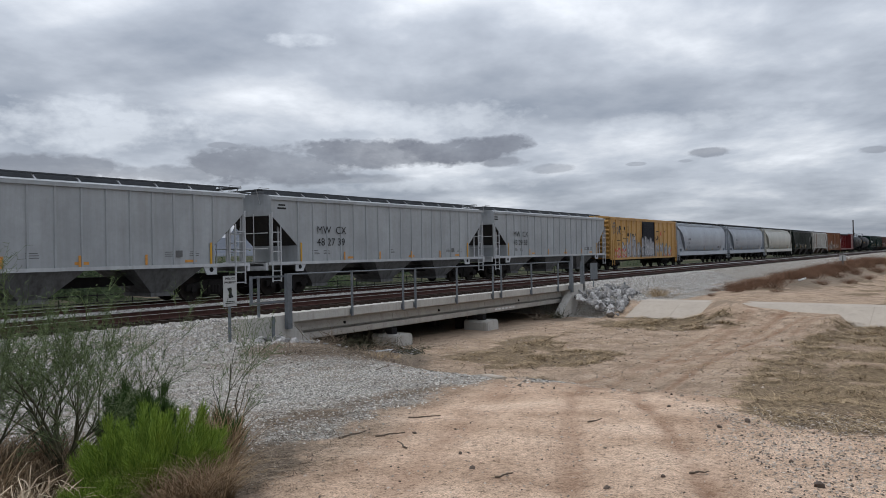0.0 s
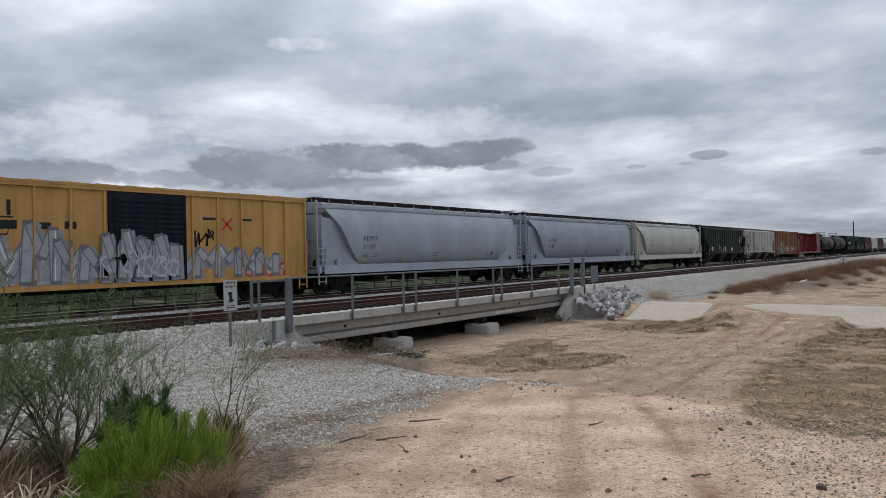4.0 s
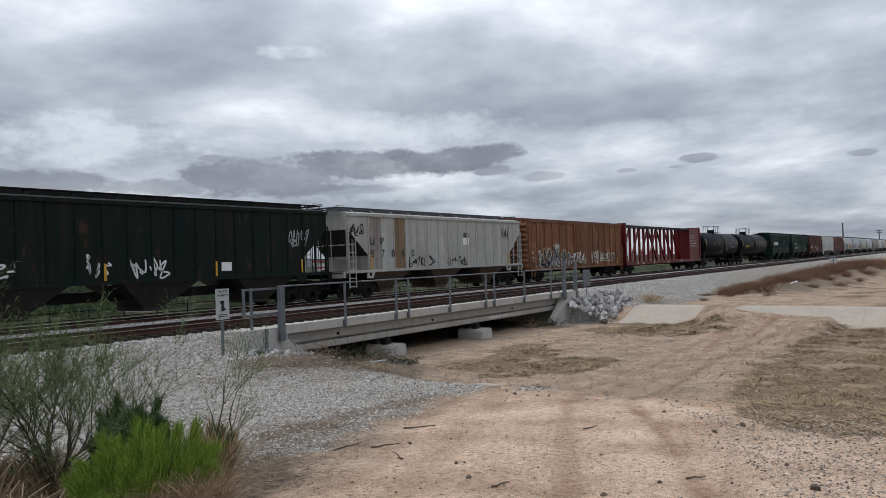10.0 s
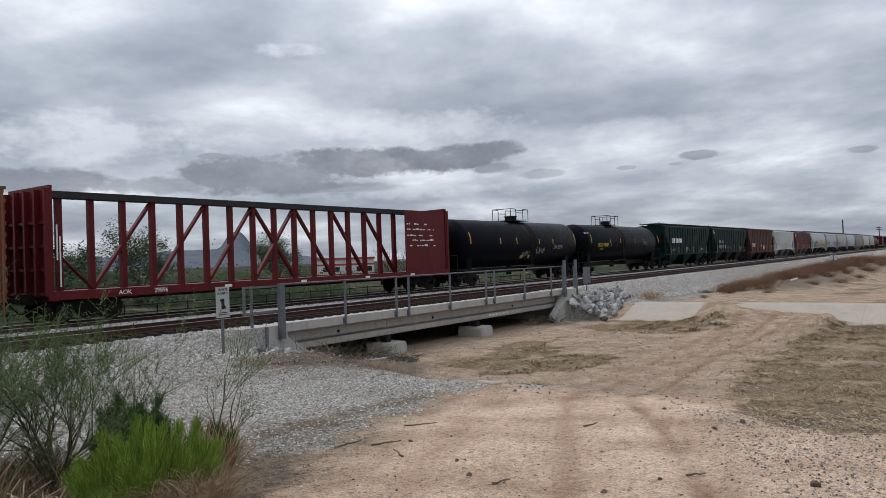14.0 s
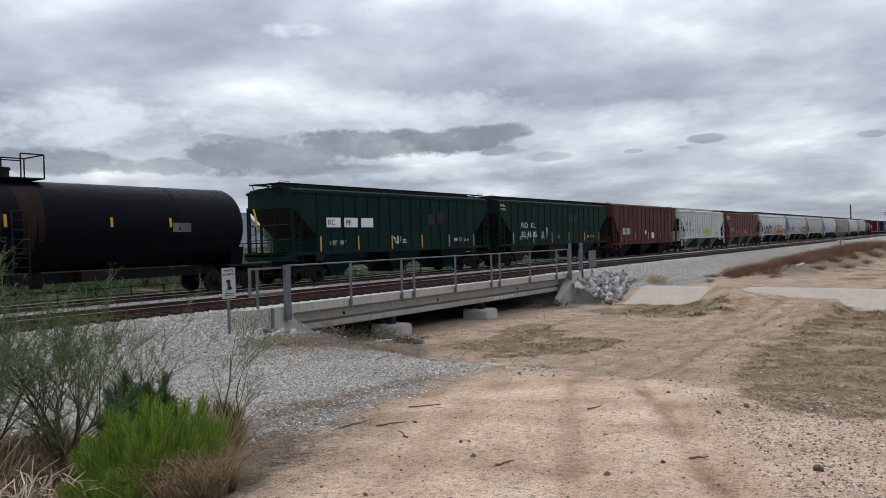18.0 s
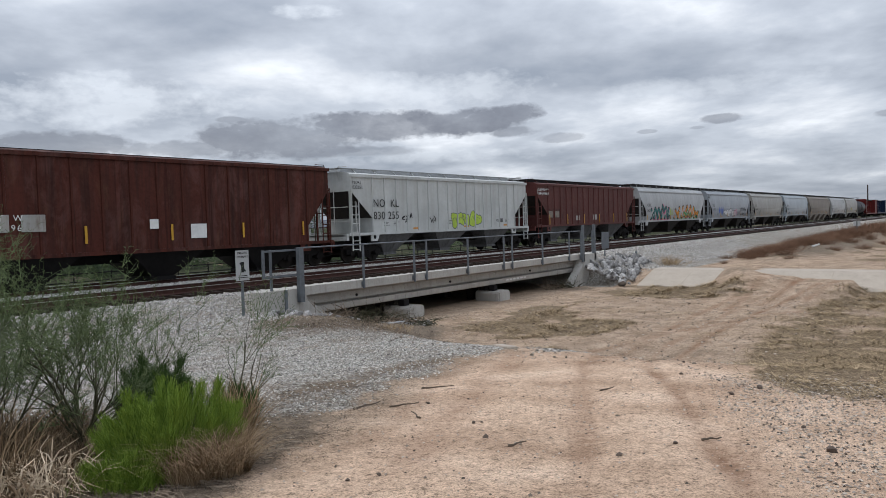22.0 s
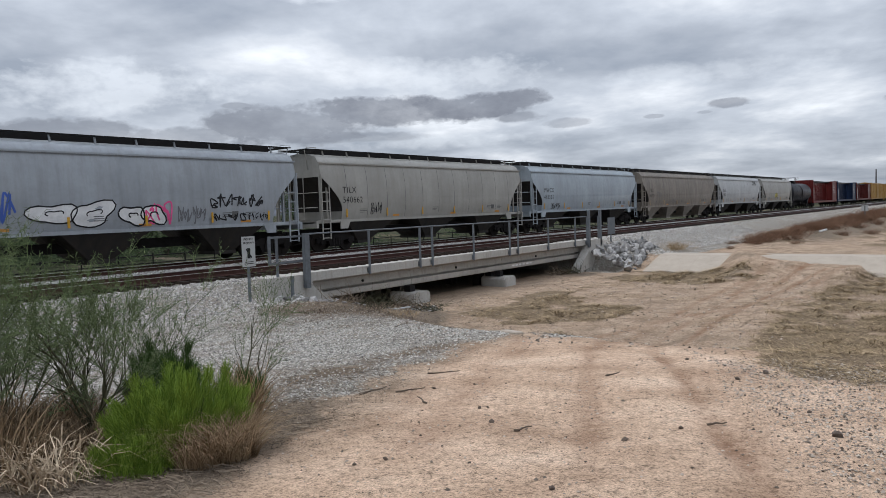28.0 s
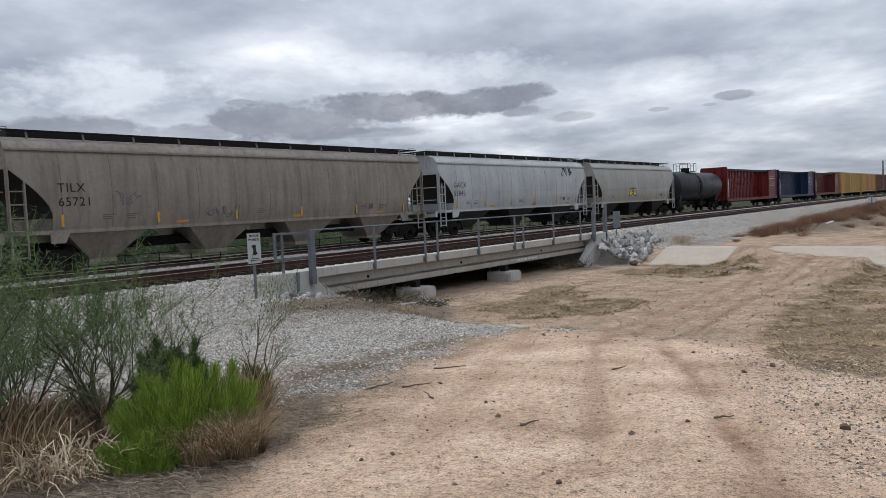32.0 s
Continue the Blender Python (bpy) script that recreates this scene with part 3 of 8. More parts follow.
# ---- tracks ----
def build_track(name, yc):
    x0, x1 = -120.0, 900.0
    trk = thing(name, "rusty steel railway track on wooden ties", "railway track", kind="structure")
    for s in (-1, 1):
        yr = yc + s * 0.755
        bm = bmesh.new()
        w, h = 0.036, 0.18
        prism(bm, [(yr - 0.075, -h), (yr + 0.075, -h), (yr + 0.075, -h + 0.02), (yr + 0.012, -h + 0.045), (yr + 0.012, -0.045), (yr + w, -0.035), (yr + w, -0.012), (yr - w, -0.012), (yr - w, -0.035), (yr - 0.012, -0.045), (yr - 0.012, -h + 0.045), (yr - 0.075, -h + 0.02)], "x", x0, x1)
        part("rail", bm, M_RAIL, trk, "rust-brown steel rail")
        bm = bmesh.new()
        box(bm, x0, x1, yr - w + 0.004, yr + w - 0.004, -0.0115, 0.0)
        part("rail_head", bm, M_RAILTOP, trk, "polished rail top")
    bm = bmesh.new()
    box(bm, -0.115, 0.115, -1.3, 1.3, -0.34, -0.185)
    for yy in (-0.755, 0.755):
        box(bm, -0.09, 0.09, yy - 0.17, yy + 0.17, -0.184, -0.168)
    tie = mesh_of("tie", bm, M_TIE)
    for i in range(150):
        t = new("tie", tie)
        t.parent = trk
        t.location = (-10 + i * 0.5, yc, 0)
    verts, faces = [], []
    for i in range(1200):
        xc = 65 + i * 0.5
        k = len(verts)
        for dx in (-0.115, 0.115):
            verts += [(xc + dx, yc - 1.3, -0.34), (xc + dx, yc + 1.3, -0.34), (xc + dx, yc + 1.3, -0.185), (xc + dx, yc - 1.3, -0.185)]
        faces += [(k, k + 1, k + 2, k + 3), (k + 4, k + 7, k + 6, k + 5), (k + 3, k + 2, k + 6, k + 7), (k, k + 3, k + 7, k + 4)]
    me = bpy.data.meshes.new("far_ties")
    me.from_pydata(verts, [], faces)
    me.materials.append(M_TIE)
    ob = new("far_ties", me)
    ob.parent = trk
    tagged(ob, kind="stuff")
    return trk


def build_shoulder():
    m, nt, bs = material("ballast_strip")
    v = tex_coord(nt)
    vor = nt.nodes.new("ShaderNodeTexVoronoi")
    vor.inputs["Scale"].default_value = 15
    nt.links.new(v, vor.inputs["Vector"])
    sc = nt.nodes.new("ShaderNodeSeparateColor")
    nt.links.new(vor.outputs["Color"], sc.inputs[0])
    col = ramp_node(nt, sc.outputs[0], [(0.0, (0.14, 0.13, 0.12)), (0.5, (0.33, 0.31, 0.29)), (1.0, (0.58, 0.55, 0.51))])
    nt.links.new(col, bs.inputs["Base Color"])
    bs.inputs["Roughness"].default_value = 0.95
    bump_node(nt, bs, vor.outputs["Distance"], 0.8, 0.05)
    bm = bmesh.new()
    prism(bm, [(22.55, -0.40), (22.75, -0.20), (23.25, -0.09), (23.8, -0.06), (24.3, -0.09), (24.7, -0.20), (24.9, -0.40)], "x", -120, 900)
    structure("ballast_shoulder", bm, m, "pale crushed rock heaped between the two tracks")


build_shoulder()
build_track("railway_track", TRACK_NEAR)
build_track("railway_track", TRACK_FAR)


# ---- bridge ----
def build_bridge():
    br = thing("railway_bridge", "grey concrete railway bridge with low pier caps", "bridge", kind="structure")
    joints = [15.95, 21.6, 28.2, 36.0]
    for a, b_ in zip(joints[:-1], joints[1:]):
        a2, b2 = a + 0.012, b_ - 0.012
        bm = bmesh.new()
        prism(bm, [(17.8, -0.10), (18.12, -0.10), (18.12, -0.30), (29.6, -0.30), (29.6, -1.08), (18.24, -1.08), (18.20, -1.05), (18.17, -0.85), (18.42, -0.835), (18.42, -0.775), (18.22, -0.755), (18.27, -0.50), (17.90, -0.41), (17.8, -0.38)], "x", a2, b2)
        part("deck_girder", bm, M_CONC, br, "precast concrete girder with a raised kerb")
    # weep holes in the girder face
    bm = bmesh.new()
    rod(bm, (0, 18.20, 0), (0, 18.26, 0), 0.05, 10)
    hole = mesh_of("weep_hole", bm, M_BLACK)
    for x in (18.9, 24.6, 31.3):
        part("weep_hole", hole, None, br, "dark round weep hole").location = (x, 0, -0.66)
    # piles are added behind the caps, coloured dark for the shade below the deck
    pile = plain("pile_shade", (0.035, 0.028, 0.024), 0.85, 0, 0.4, 4)
    for x in (21.1, 27.45):
        bm = bmesh.new()
        prism(bm, [(x, -2.4), (x + 0.98, -2.4), (x + 0.98, -1.44), (x + 0.93, -1.36), (x + 0.82, -1.32), (x + 0.16, -1.32), (x + 0.05, -1.36), (x, -1.44)], "y", 17.62, 18.9)
        bmesh.ops.bevel(bm, geom=[e for e in bm.edges if abs(e.verts[0].co.y - 17.62) < 1e-4 and abs(e.verts[1].co.y - 17.62) < 1e-4], offset=0.05, segments=2, affect="EDGES")
        part("pier_cap", bm, M_CONC, br, "low concrete pier cap with rounded edges")
        for yy in (17.95, 18.45):
            bm = bmesh.new()
            box(bm, x + 0.12, x + 0.40, yy, yy + 0.3, -1.32, -1.08)
            part("bearing", bm, M_BLACK, br, "dark bearing block")
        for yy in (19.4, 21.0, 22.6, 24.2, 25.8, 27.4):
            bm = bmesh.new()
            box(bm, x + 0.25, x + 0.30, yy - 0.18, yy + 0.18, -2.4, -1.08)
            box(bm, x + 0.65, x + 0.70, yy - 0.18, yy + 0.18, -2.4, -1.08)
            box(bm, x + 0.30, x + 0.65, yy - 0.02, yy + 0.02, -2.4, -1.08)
            part("pile", bm, pile, br, "added dark pile standing in for the shade under the deck")
    # faint painted mark
    for k, (x, w) in enumerate(((29.0, 0.22), (29.3, 0.2), (29.6, 0.24), (29.95, 0.2), (30.25, 0.28), (30.6, 0.2))):
        bm = bmesh.new()
        vs = [bm.verts.new(p) for p in ((x, 18.178, -0.98), (x + w, 18.178, -0.98), (x + w, 18.178, -0.86 - 0.03 * (k % 2)), (x, 18.178, -0.86 - 0.03 * (k % 2)))]
        bm.faces.new(vs)
        part("marking", bm, M_INKW, br, "faint white painted bars")
    bm = bmesh.new()
    prism(bm, [(14.1, -2.4), (17.2, -2.4), (17.2, -1.3), (17.0, -1.16), (15.97, -0.50), (15.93, -0.12), (14.1, -0.12)], "y", 17.62, 18.0)
    part("wing_wall", bm, M_CONC, br, "pale concrete wing wall with a sloped edge")
    bm = bmesh.new()
    box(bm, 14.8, 15.93, 18.01, 29.6, -2.4, -0.3)
    part("abutment", bm, M_CONC, br)
    bm = bmesh.new()
    prism(bm, [(37.7, -2.4), (34.55, -2.4), (34.55, -1.75), (34.7, -1.55), (35.9, -0.62), (36.02, -0.40), (36.02, -0.10), (37.5, -0.10), (37.7, -0.30)], "y", 17.55, 18.0)
    part("wing_wall", bm, M_CONC, br, "pale concrete wing wall with a sloped edge")
    bm = bmesh.new()
    box(bm, 36.02, 37.4, 18.01, 29.6, -2.4, -0.3)
    part("abutment", bm, M_CONC, br)
    # handrail
    rail = thing("handrail", "grey galvanised steel handrail along the bridge", "handrail")
    posts = [14.62, 15.92, 18.78, 21.63, 22.4, 25.25, 28.13, 28.86, 31.73, 34.62, 36.0, 37.4]
    bm = bmesh.new()
    box(bm, -0.032, 0.032, -0.045, 0.02, -0.40, 1.16)
    box(bm, -0.06, 0.06, 0.02, 0.055, -0.34, -0.16)
    post = mesh_of("post", bm, M_GALV)
    for x in posts:
        o = new("post", post)
        o.parent = rail
        o.location = (x, 17.735, 0)
    bm = bmesh.new()
    rod(bm, (15.9, 17.73, 1.17), (36.1, 17.73, 1.17), 0.026, 8)
    part("top_rail", bm, M_GALV, rail)
    for z in (1.12, 0.32):
        bm = bmesh.new()
        box(bm, 14.30, 15.55, 17.60, 17.66, z - 0.03, z + 0.03)
        part("end_bar", bm, M_GALV, rail)
    bm = bmesh.new()
    box(bm, 14.22, 14.30, 17.60, 17.66, 0.28, 1.16)
    part("end_bar", bm, M_GALV, rail)
    bm = bmesh.new()
    box(bm, 15.55, 15.74, 17.45, 17.6, -0.55, 1.2)
    part("end_post", bm, M_GALV, rail, "thick grey steel end post")
    bm = bmesh.new()
    box(bm, 14.86, 14.94, 17.35, 17.42, -1.3, -0.1)
    part("stub_post", bm, M_GALV, rail)
    for x in (36.0, 37.4):
        bm = bmesh.new()
        box(bm, x - 0.09, x + 0.09, 17.55, 17.66, -0.5, 1.5)
        part("end_post", bm, M_GALV, rail, "thick grey steel end post")


build_bridge()


# ---- train ----
# car ends at time 0, along the line
ENDS = [1.6, 19.96, 37.67, 56.10, 73.60, 93.21, 113.28, 133.61, 152.07, 170.55, 188.49, 213.28, 231.11, 248.79, 268.17, 286.97, 304.10,
        322.19, 340.64, 360.10, 378.56, 397.63, 416.46, 437.90, 456.74, 475.10, 490.28, 513.83, 537.88, 560.83, 584.5, 608.0, 631.5, 655.0, 678.5]
SHIFT = {1: -0.6, 2: -0.15, 7: -0.1, 8: 0.27, 9: 0.4, 10: 0.35, 13: 1.7, 15: -0.3, 16: 0.38, 17: 0.3, 18: 0.15, 19: 0.15, 20: 0.19, 23: 0.27, 24: 0.4}
ENDS = [x + 0.85 + SHIFT.get(k, 0.0) for k, x in enumerate(ENDS)]
CARS = []
NUDGE = {}
WHEELS = []


def make_wheelset():
    bm = bmesh.new()
    for s in (-1, 1):
        y = s * 0.755
        for r, a, b_ in ((0.485, 0.0, 0.03), (0.46, -0.09, 0.0), (0.14, -0.13, 0.06)):
            rod(bm, (0, y - s * b_, 0), (0, y - s * a, 0), r, 20)
    rod(bm, (0, -1.0, 0), (0, 1.0, 0), 0.085, 8)
    # cast ribs on the plate
    for s in (-1, 1):
        for k in range(6):
            m = Matrix.Rotation(k * math.pi / 3, 4, "Y")
            box(bm, 0.16, 0.38, s * 0.84, s * 0.86, -0.025, 0.025, m)
    return mesh_of("wheelset", bm, M_WHEEL, True)


def make_side_frame():
    bm = bmesh.new()
    prism(bm, [(-1.2, 0.42), (-1.2, 0.66), (-0.7, 0.74), (-0.35, 0.84), (0.35, 0.84), (0.7, 0.74), (1.2, 0.66), (1.2, 0.42), (0.95, 0.42), (0.85, 0.55), (0.5, 0.52), (0.38, 0.24), (-0.38, 0.24), (-0.5, 0.52), (-0.85, 0.55), (-0.95, 0.42)], "y", -0.08, 0.08)
    for x in (-0.22, -0.07, 0.08, 0.23):
        rod(bm, (x, -0.11, 0.32), (x, -0.11, 0.62), 0.07, 8)
    for x in (-0.89, 0.89):
        rod(bm, (x, -0.14, 0.485), (x, 0.1, 0.485), 0.14, 10)
    return mesh_of("side_frame", bm, M_STEEL)


def make_bolster():
    bm = bmesh.new()
    box(bm, -0.2, 0.2, -1.15, 1.15, 0.5, 0.78)
    box(bm, -0.5, 0.5, -0.3, 0.3, 0.62, 0.86)
    return mesh_of("truck", bm, M_STEEL)


ME_WHEEL, ME_FRAME, ME_BOLSTER = make_wheelset(), make_side_frame(), make_bolster()


def make_coupler():
    bm = bmesh.new()
    box(bm, 0.1, 1.1, -0.09, 0.09, 0.78, 0.97)
    box(bm, -0.05, 0.18, -0.15, 0.13, 0.74, 1.02)
    rod(bm, (0.1, -0.2, 0.85), (0.45, -0.35, 0.45), 0.025, 6)
    rod(bm, (0.45, -0.35, 0.45), (-0.02, -0.3, 0.38), 0.025, 6)
    return mesh_of("coupler", bm, M_STEEL)


ME_COUPLER = make_coupler()


def running_gear(car, length, inset=2.0):
    for xc in (inset, length - inset):
        truck = part("truck", ME_BOLSTER, None, car, "dark steel four-wheel truck")
        truck.location = (xc, 0, 0)
        for s in (-1, 1):
            f = part("side_frame", ME_FRAME, None, truck)
            f.matrix_basis = pose(0, s * 1.02, 0, 0, 0, 0 if s < 0 else 180)
        for dx in (-0.89, 0.89):
            w = part("wheelset", ME_WHEEL, None, truck)
            w.location = (dx, 0, 0.485)
            WHEELS.append((w, car, dx))
    for x, rz in ((0.0, 0), (length, 180)):
        c = part("coupler", ME_COUPLER, None, car)
        c.matrix_basis = pose(x, 0, 0, 0, 0, rz)
    bm = bmesh.new()
    box(bm, 0.6, length - 0.6, -0.32, 0.32, 0.72, 1.08)
    part("centre_sill", bm, M_BLACK, car)


def rod_part(name, a, b, r, mat, parent):
    bm = bmesh.new()
    rod(bm, a, b, r, 6)
    return part(name, bm, mat, parent)


RUNG = {}


def add_rungs(lad, xa, xb, y, heights, r, mat):
    """Rungs of a ladder, parts that share one mesh."""
    xa, xb = sorted((xa, xb))
    key = (round(xb - xa, 3), r, mat.name)
    if key not in RUNG:
        bm = bmesh.new()
        rod(bm, (0, 0, 0), (xb - xa, 0, 0), r, 6)
        RUNG[key] = mesh_of("rung", bm, mat)
    for z in heights:
        part("rung", RUNG[key], None, lad).location = (xa, y, z)


def ladder(car, x0, x1, y, z0, z1, rungs, mat, r=0.022):
    bm = bmesh.new()
    for x in (x0, x1):
        rod(bm, (x, y, z0), (x, y, z1), r + 0.012, 6)
    lad = part("ladder", bm, mat, car)
    add_rungs(lad, x0, x1, y, [z0 + (z1 - z0) * (i + 0.5) / rungs for i in range(rungs)], r, mat)
    return lad


def lettering(car, body, x, z, size, mat, side, gap=None, spread=1.0, bold=0.0, name="lettering"):
    """Letters on the near side, left edge at x, baseline z; side(z) is the wall's distance from the centre."""
    x = max(0.82, x + NUDGE[car.name])
    cu = bpy.data.curves.new("letters", "FONT")
    cu.body, cu.size, cu.space_character, cu.offset = body, size * 1.38, spread, bold
    tmp = bpy.data.objects.new("letters", cu)
    me = bpy.data.meshes.new_from_object(tmp)
    bpy.data.objects.remove(tmp)
    for v in me.vertices:
        zz = z + v.co.y
        v.co = (x + v.co.x, -(side(zz) + (0.052 if side(2.0) == 1.53 else 0.008)), zz)
    me.materials.clear()
    me.materials.append(mat)
    return part(name, me, None, car)


def spaced_letters(car, body, x, step, z, size, mat, side):
    """One letter for each panel between the ribs."""
    for k, ch in enumerate(body):
        if ch != " ":
            lettering(car, ch, x + step * k, z, size, mat, side)


def plate(bm, x0, x1, z0, z1, side, off=0.006):
    vs = [bm.verts.new((x, -(side(z) + off), z)) for x, z in ((x0, z0), (x1, z0), (x1, z1), (x0, z1))]
    bm.faces.new(vs)


def marks(car, items, mat, side, name="marking", label="", off=0.006):
    """Small flat plates and bars painted on the side: (x0, x1, z0, z1)."""
    items = [(max(0.76, a + NUDGE[car.name]), max(0.86, b_ + NUDGE[car.name]), c, d) for a, b_, c, d in items]
    if name in ("stencil",):
        bm = bmesh.new()
        for x0, x1, z0, z1 in items:
            plate(bm, x0, x1, z0, z1, side, off)
        return part(name, bm, mat, car, label)
    for x0, x1, z0, z1 in items:
        bm = bmesh.new()
        plate(bm, x0, x1, z0, z1, side, off)
        part(name, bm, mat, car, label)


def ribbon(bm, pts, w, side, off):
    """A painted line through (x, z) points."""
    vs = []
    n = len(pts)
    for i, (x, z) in enumerate(pts):
        a, b_ = pts[max(0, i - 1)], pts[min(n - 1, i + 1)]
        dx, dz = b_[0] - a[0], b_[1] - a[1]
        k = math.hypot(dx, dz) or 1
        ox, oz = -dz / k * w / 2, dx / k * w / 2
        vs.append((bm.verts.new((x + ox, -(side(z + oz) + off), z + oz)), bm.verts.new((x - ox, -(side(z - oz) + off), z - oz))))
    for p, q in zip(vs[:-1], vs[1:]):
        bm.faces.new((p[0], q[0], q[1], p[1]))


SPRAY = {}


def spray(key):
    table = dict(black=(0.02, 0.02, 0.022), white=(0.6, 0.6, 0.6), silver=(0.28, 0.28, 0.29), green=(0.02, 0.30, 0.10), teal=(0.01, 0.14, 0.13),
                 pink=(0.60, 0.08, 0.22), red=(0.45, 0.03, 0.03), orange=(0.60, 0.22, 0.02), lime=(0.36, 0.48, 0.06), blue=(0.05, 0.10, 0.35), yellow=(0.6, 0.5, 0.08), grey=(0.10, 0.10, 0.11), violet=(0.30, 0.06, 0.30), brown=(0.055, 0.03, 0.02), pale=(0.36, 0.36, 0.37), dusk=(0.045, 0.042, 0.045), mist=(0.22, 0.22, 0.23), dim=(0.125, 0.125, 0.135), cream=(0.34, 0.29, 0.20))
    if key not in SPRAY:
        SPRAY[key] = plain("spray_" + key, table[key], 0.6, 0, 0.25, 5, 0.0)
    return SPRAY[key]


def scrawl(car, x, z, w, h, colour, side, seed, letters=4, line=0.035, label=""):
    """A quick one-line tag of looping strokes."""
    rnd = random.Random(seed)
    x = max(0.9, x + NUDGE[car.name])
    bm = bmesh.new()
    for i in range(letters):
        cx = x + w * (i + 0.5) / letters
        k = rnd.randint(5, 8)
        pts = [(cx + (rnd.random() - 0.5) * w / letters * 1.15, z + h * rnd.random()) for _ in range(k)]
        fine = []
        for a in range(len(pts) - 1):
            p0, p1, p2, p3 = pts[max(0, a - 1)], pts[a], pts[a + 1], pts[min(k - 1, a + 2)]
            for s in range(6):
                t = s / 6
                fine.append(tuple(0.5 * (2 * p1[c] + (p2[c] - p0[c]) * t + (2 * p0[c] - 5 * p1[c] + 4 * p2[c] - p3[c]) * t * t + (3 * p1[c] - p0[c] - 3 * p2[c] + p3[c]) * t ** 3) for c in (0, 1)))
        ribbon(bm, fine, line * 1.25, side, 0.009 + 0.0007 * i)
    return part("graffiti", bm, spray(colour), car, label or colour + " spray-painted scrawl")


def wild_piece(car, x, z, w, h, fill, edge, side, seed, letters=4, under=None, label=""):
    """Interlocked angular letters: thick strokes with an outline, a shadow behind and thin highlights."""
    rnd = random.Random(seed)
    x = max(0.9, x + NUDGE[car.name])
    bf, be, bu, bh = bmesh.new(), bmesh.new(), bmesh.new(), bmesh.new()
    cell = w / letters
    t = min(0.26, 0.19 * h + 0.05)
    low = 1.06 if side(2.0) == 1.50 or side(2.0) == 1.61 else 1.52
    layer = 0
    for i in range(letters):
        top = h * (0.72 + 0.28 * math.sin(math.pi * (i + 0.5) / letters)) * (0.85 + 0.3 * rnd.random())
        lean = 0.22 * cell * (rnd.random() - 0.3)
        knots = [(-0.05 + 0.15 * rnd.random(), 0.0), (0.1 * rnd.random(), 1.0), (0.45 + 0.2 * rnd.random(), 0.15 + 0.4 * rnd.random()), (0.85 + 0.2 * rnd.random(), 0.75 + 0.3 * rnd.random()), (0.8 + 0.3 * rnd.random(), 0.02 * rnd.random())]
        if rnd.random() < 0.5:
            knots += [(0.35 + 0.3 * rnd.random(), 0.4 + 0.3 * rnd.random())]
        pts = [(x + cell * (i + px_) + lean * pz, max(low + t * 0.6, z + t * 0.5 + (top - t) * pz)) for px_, pz in knots]
        for a, b_ in zip(pts[:-1], pts[1:]):
            dx, dz = b_[0] - a[0], b_[1] - a[1]
            k = math.hypot(dx, dz) or 1
            a2, b2 = (a[0] - dx / k * t * 0.4, a[1] - dz / k * t * 0.4), (b_[0] + dx / k * t * 0.4, b_[1] + dz / k * t * 0.4)
            wide = t * (0.8 + 0.5 * rnd.random())
            layer += 1
            off = 0.015 + 0.0006 * layer
            clip = lambda p: (p[0], max(low, p[1]))
            if under:
                ribbon(bu, [clip((a2[0] + 0.10, a2[1] - 0.08)), clip((b2[0] + 0.10, b2[1] - 0.08))], wide + 0.22, side, 0.004 + 0.0003 * layer)
            ribbon(be, [clip(a2), clip(b2)], wide + 0.085, side, off)
            ribbon(bf, [a, b_], wide, side, off + 0.0003)
            if rnd.random() < 0.3:
                ox = -dz / k * wide * 0.25
                ribbon(bh, [(a[0] + ox, a[1]), (a[0] + ox + dx * 0.6, a[1] + dz * 0.6)], 0.03, side, off + 0.00045)
    if under:
        part("graffiti", bu, spray(under), car, under + " sprayed shadow of a painted piece")
    else:
        bu.free()
    part("graffiti", be, spray(edge), car, edge + " outline of sprayed letters")
    part("graffiti", bf, spray(fill), car, label or fill + " filled sprayed letters")
    part("graffiti", bh, spray("white"), car, "thin white highlights of sprayed letters")


def painted_posts(car, length, x0, x1, h, keys, seed, posts=15, e=0.45):
    """Spray paint that runs on over the side posts."""
    rnd = random.Random(seed)
    for k in range(posts):
        x = e + 0.06 + (length - 2 * e - 0.12) * k / (posts - 1)
        if x0 < x < x1:
            z = 1.09
            while z < 1.06 + h * (0.7 + 0.3 * rnd.random()):
                dz = 0.15 + 0.35 * rnd.random()
                bm = bmesh.new()
                box(bm, x - 0.034, x + 0.034, -1.5785, -1.5755, z, z + dz)
                part("graffiti", bm, spray(rnd.choice(keys)), car, "sprayed paint on a side post")
                z += dz + 0.02


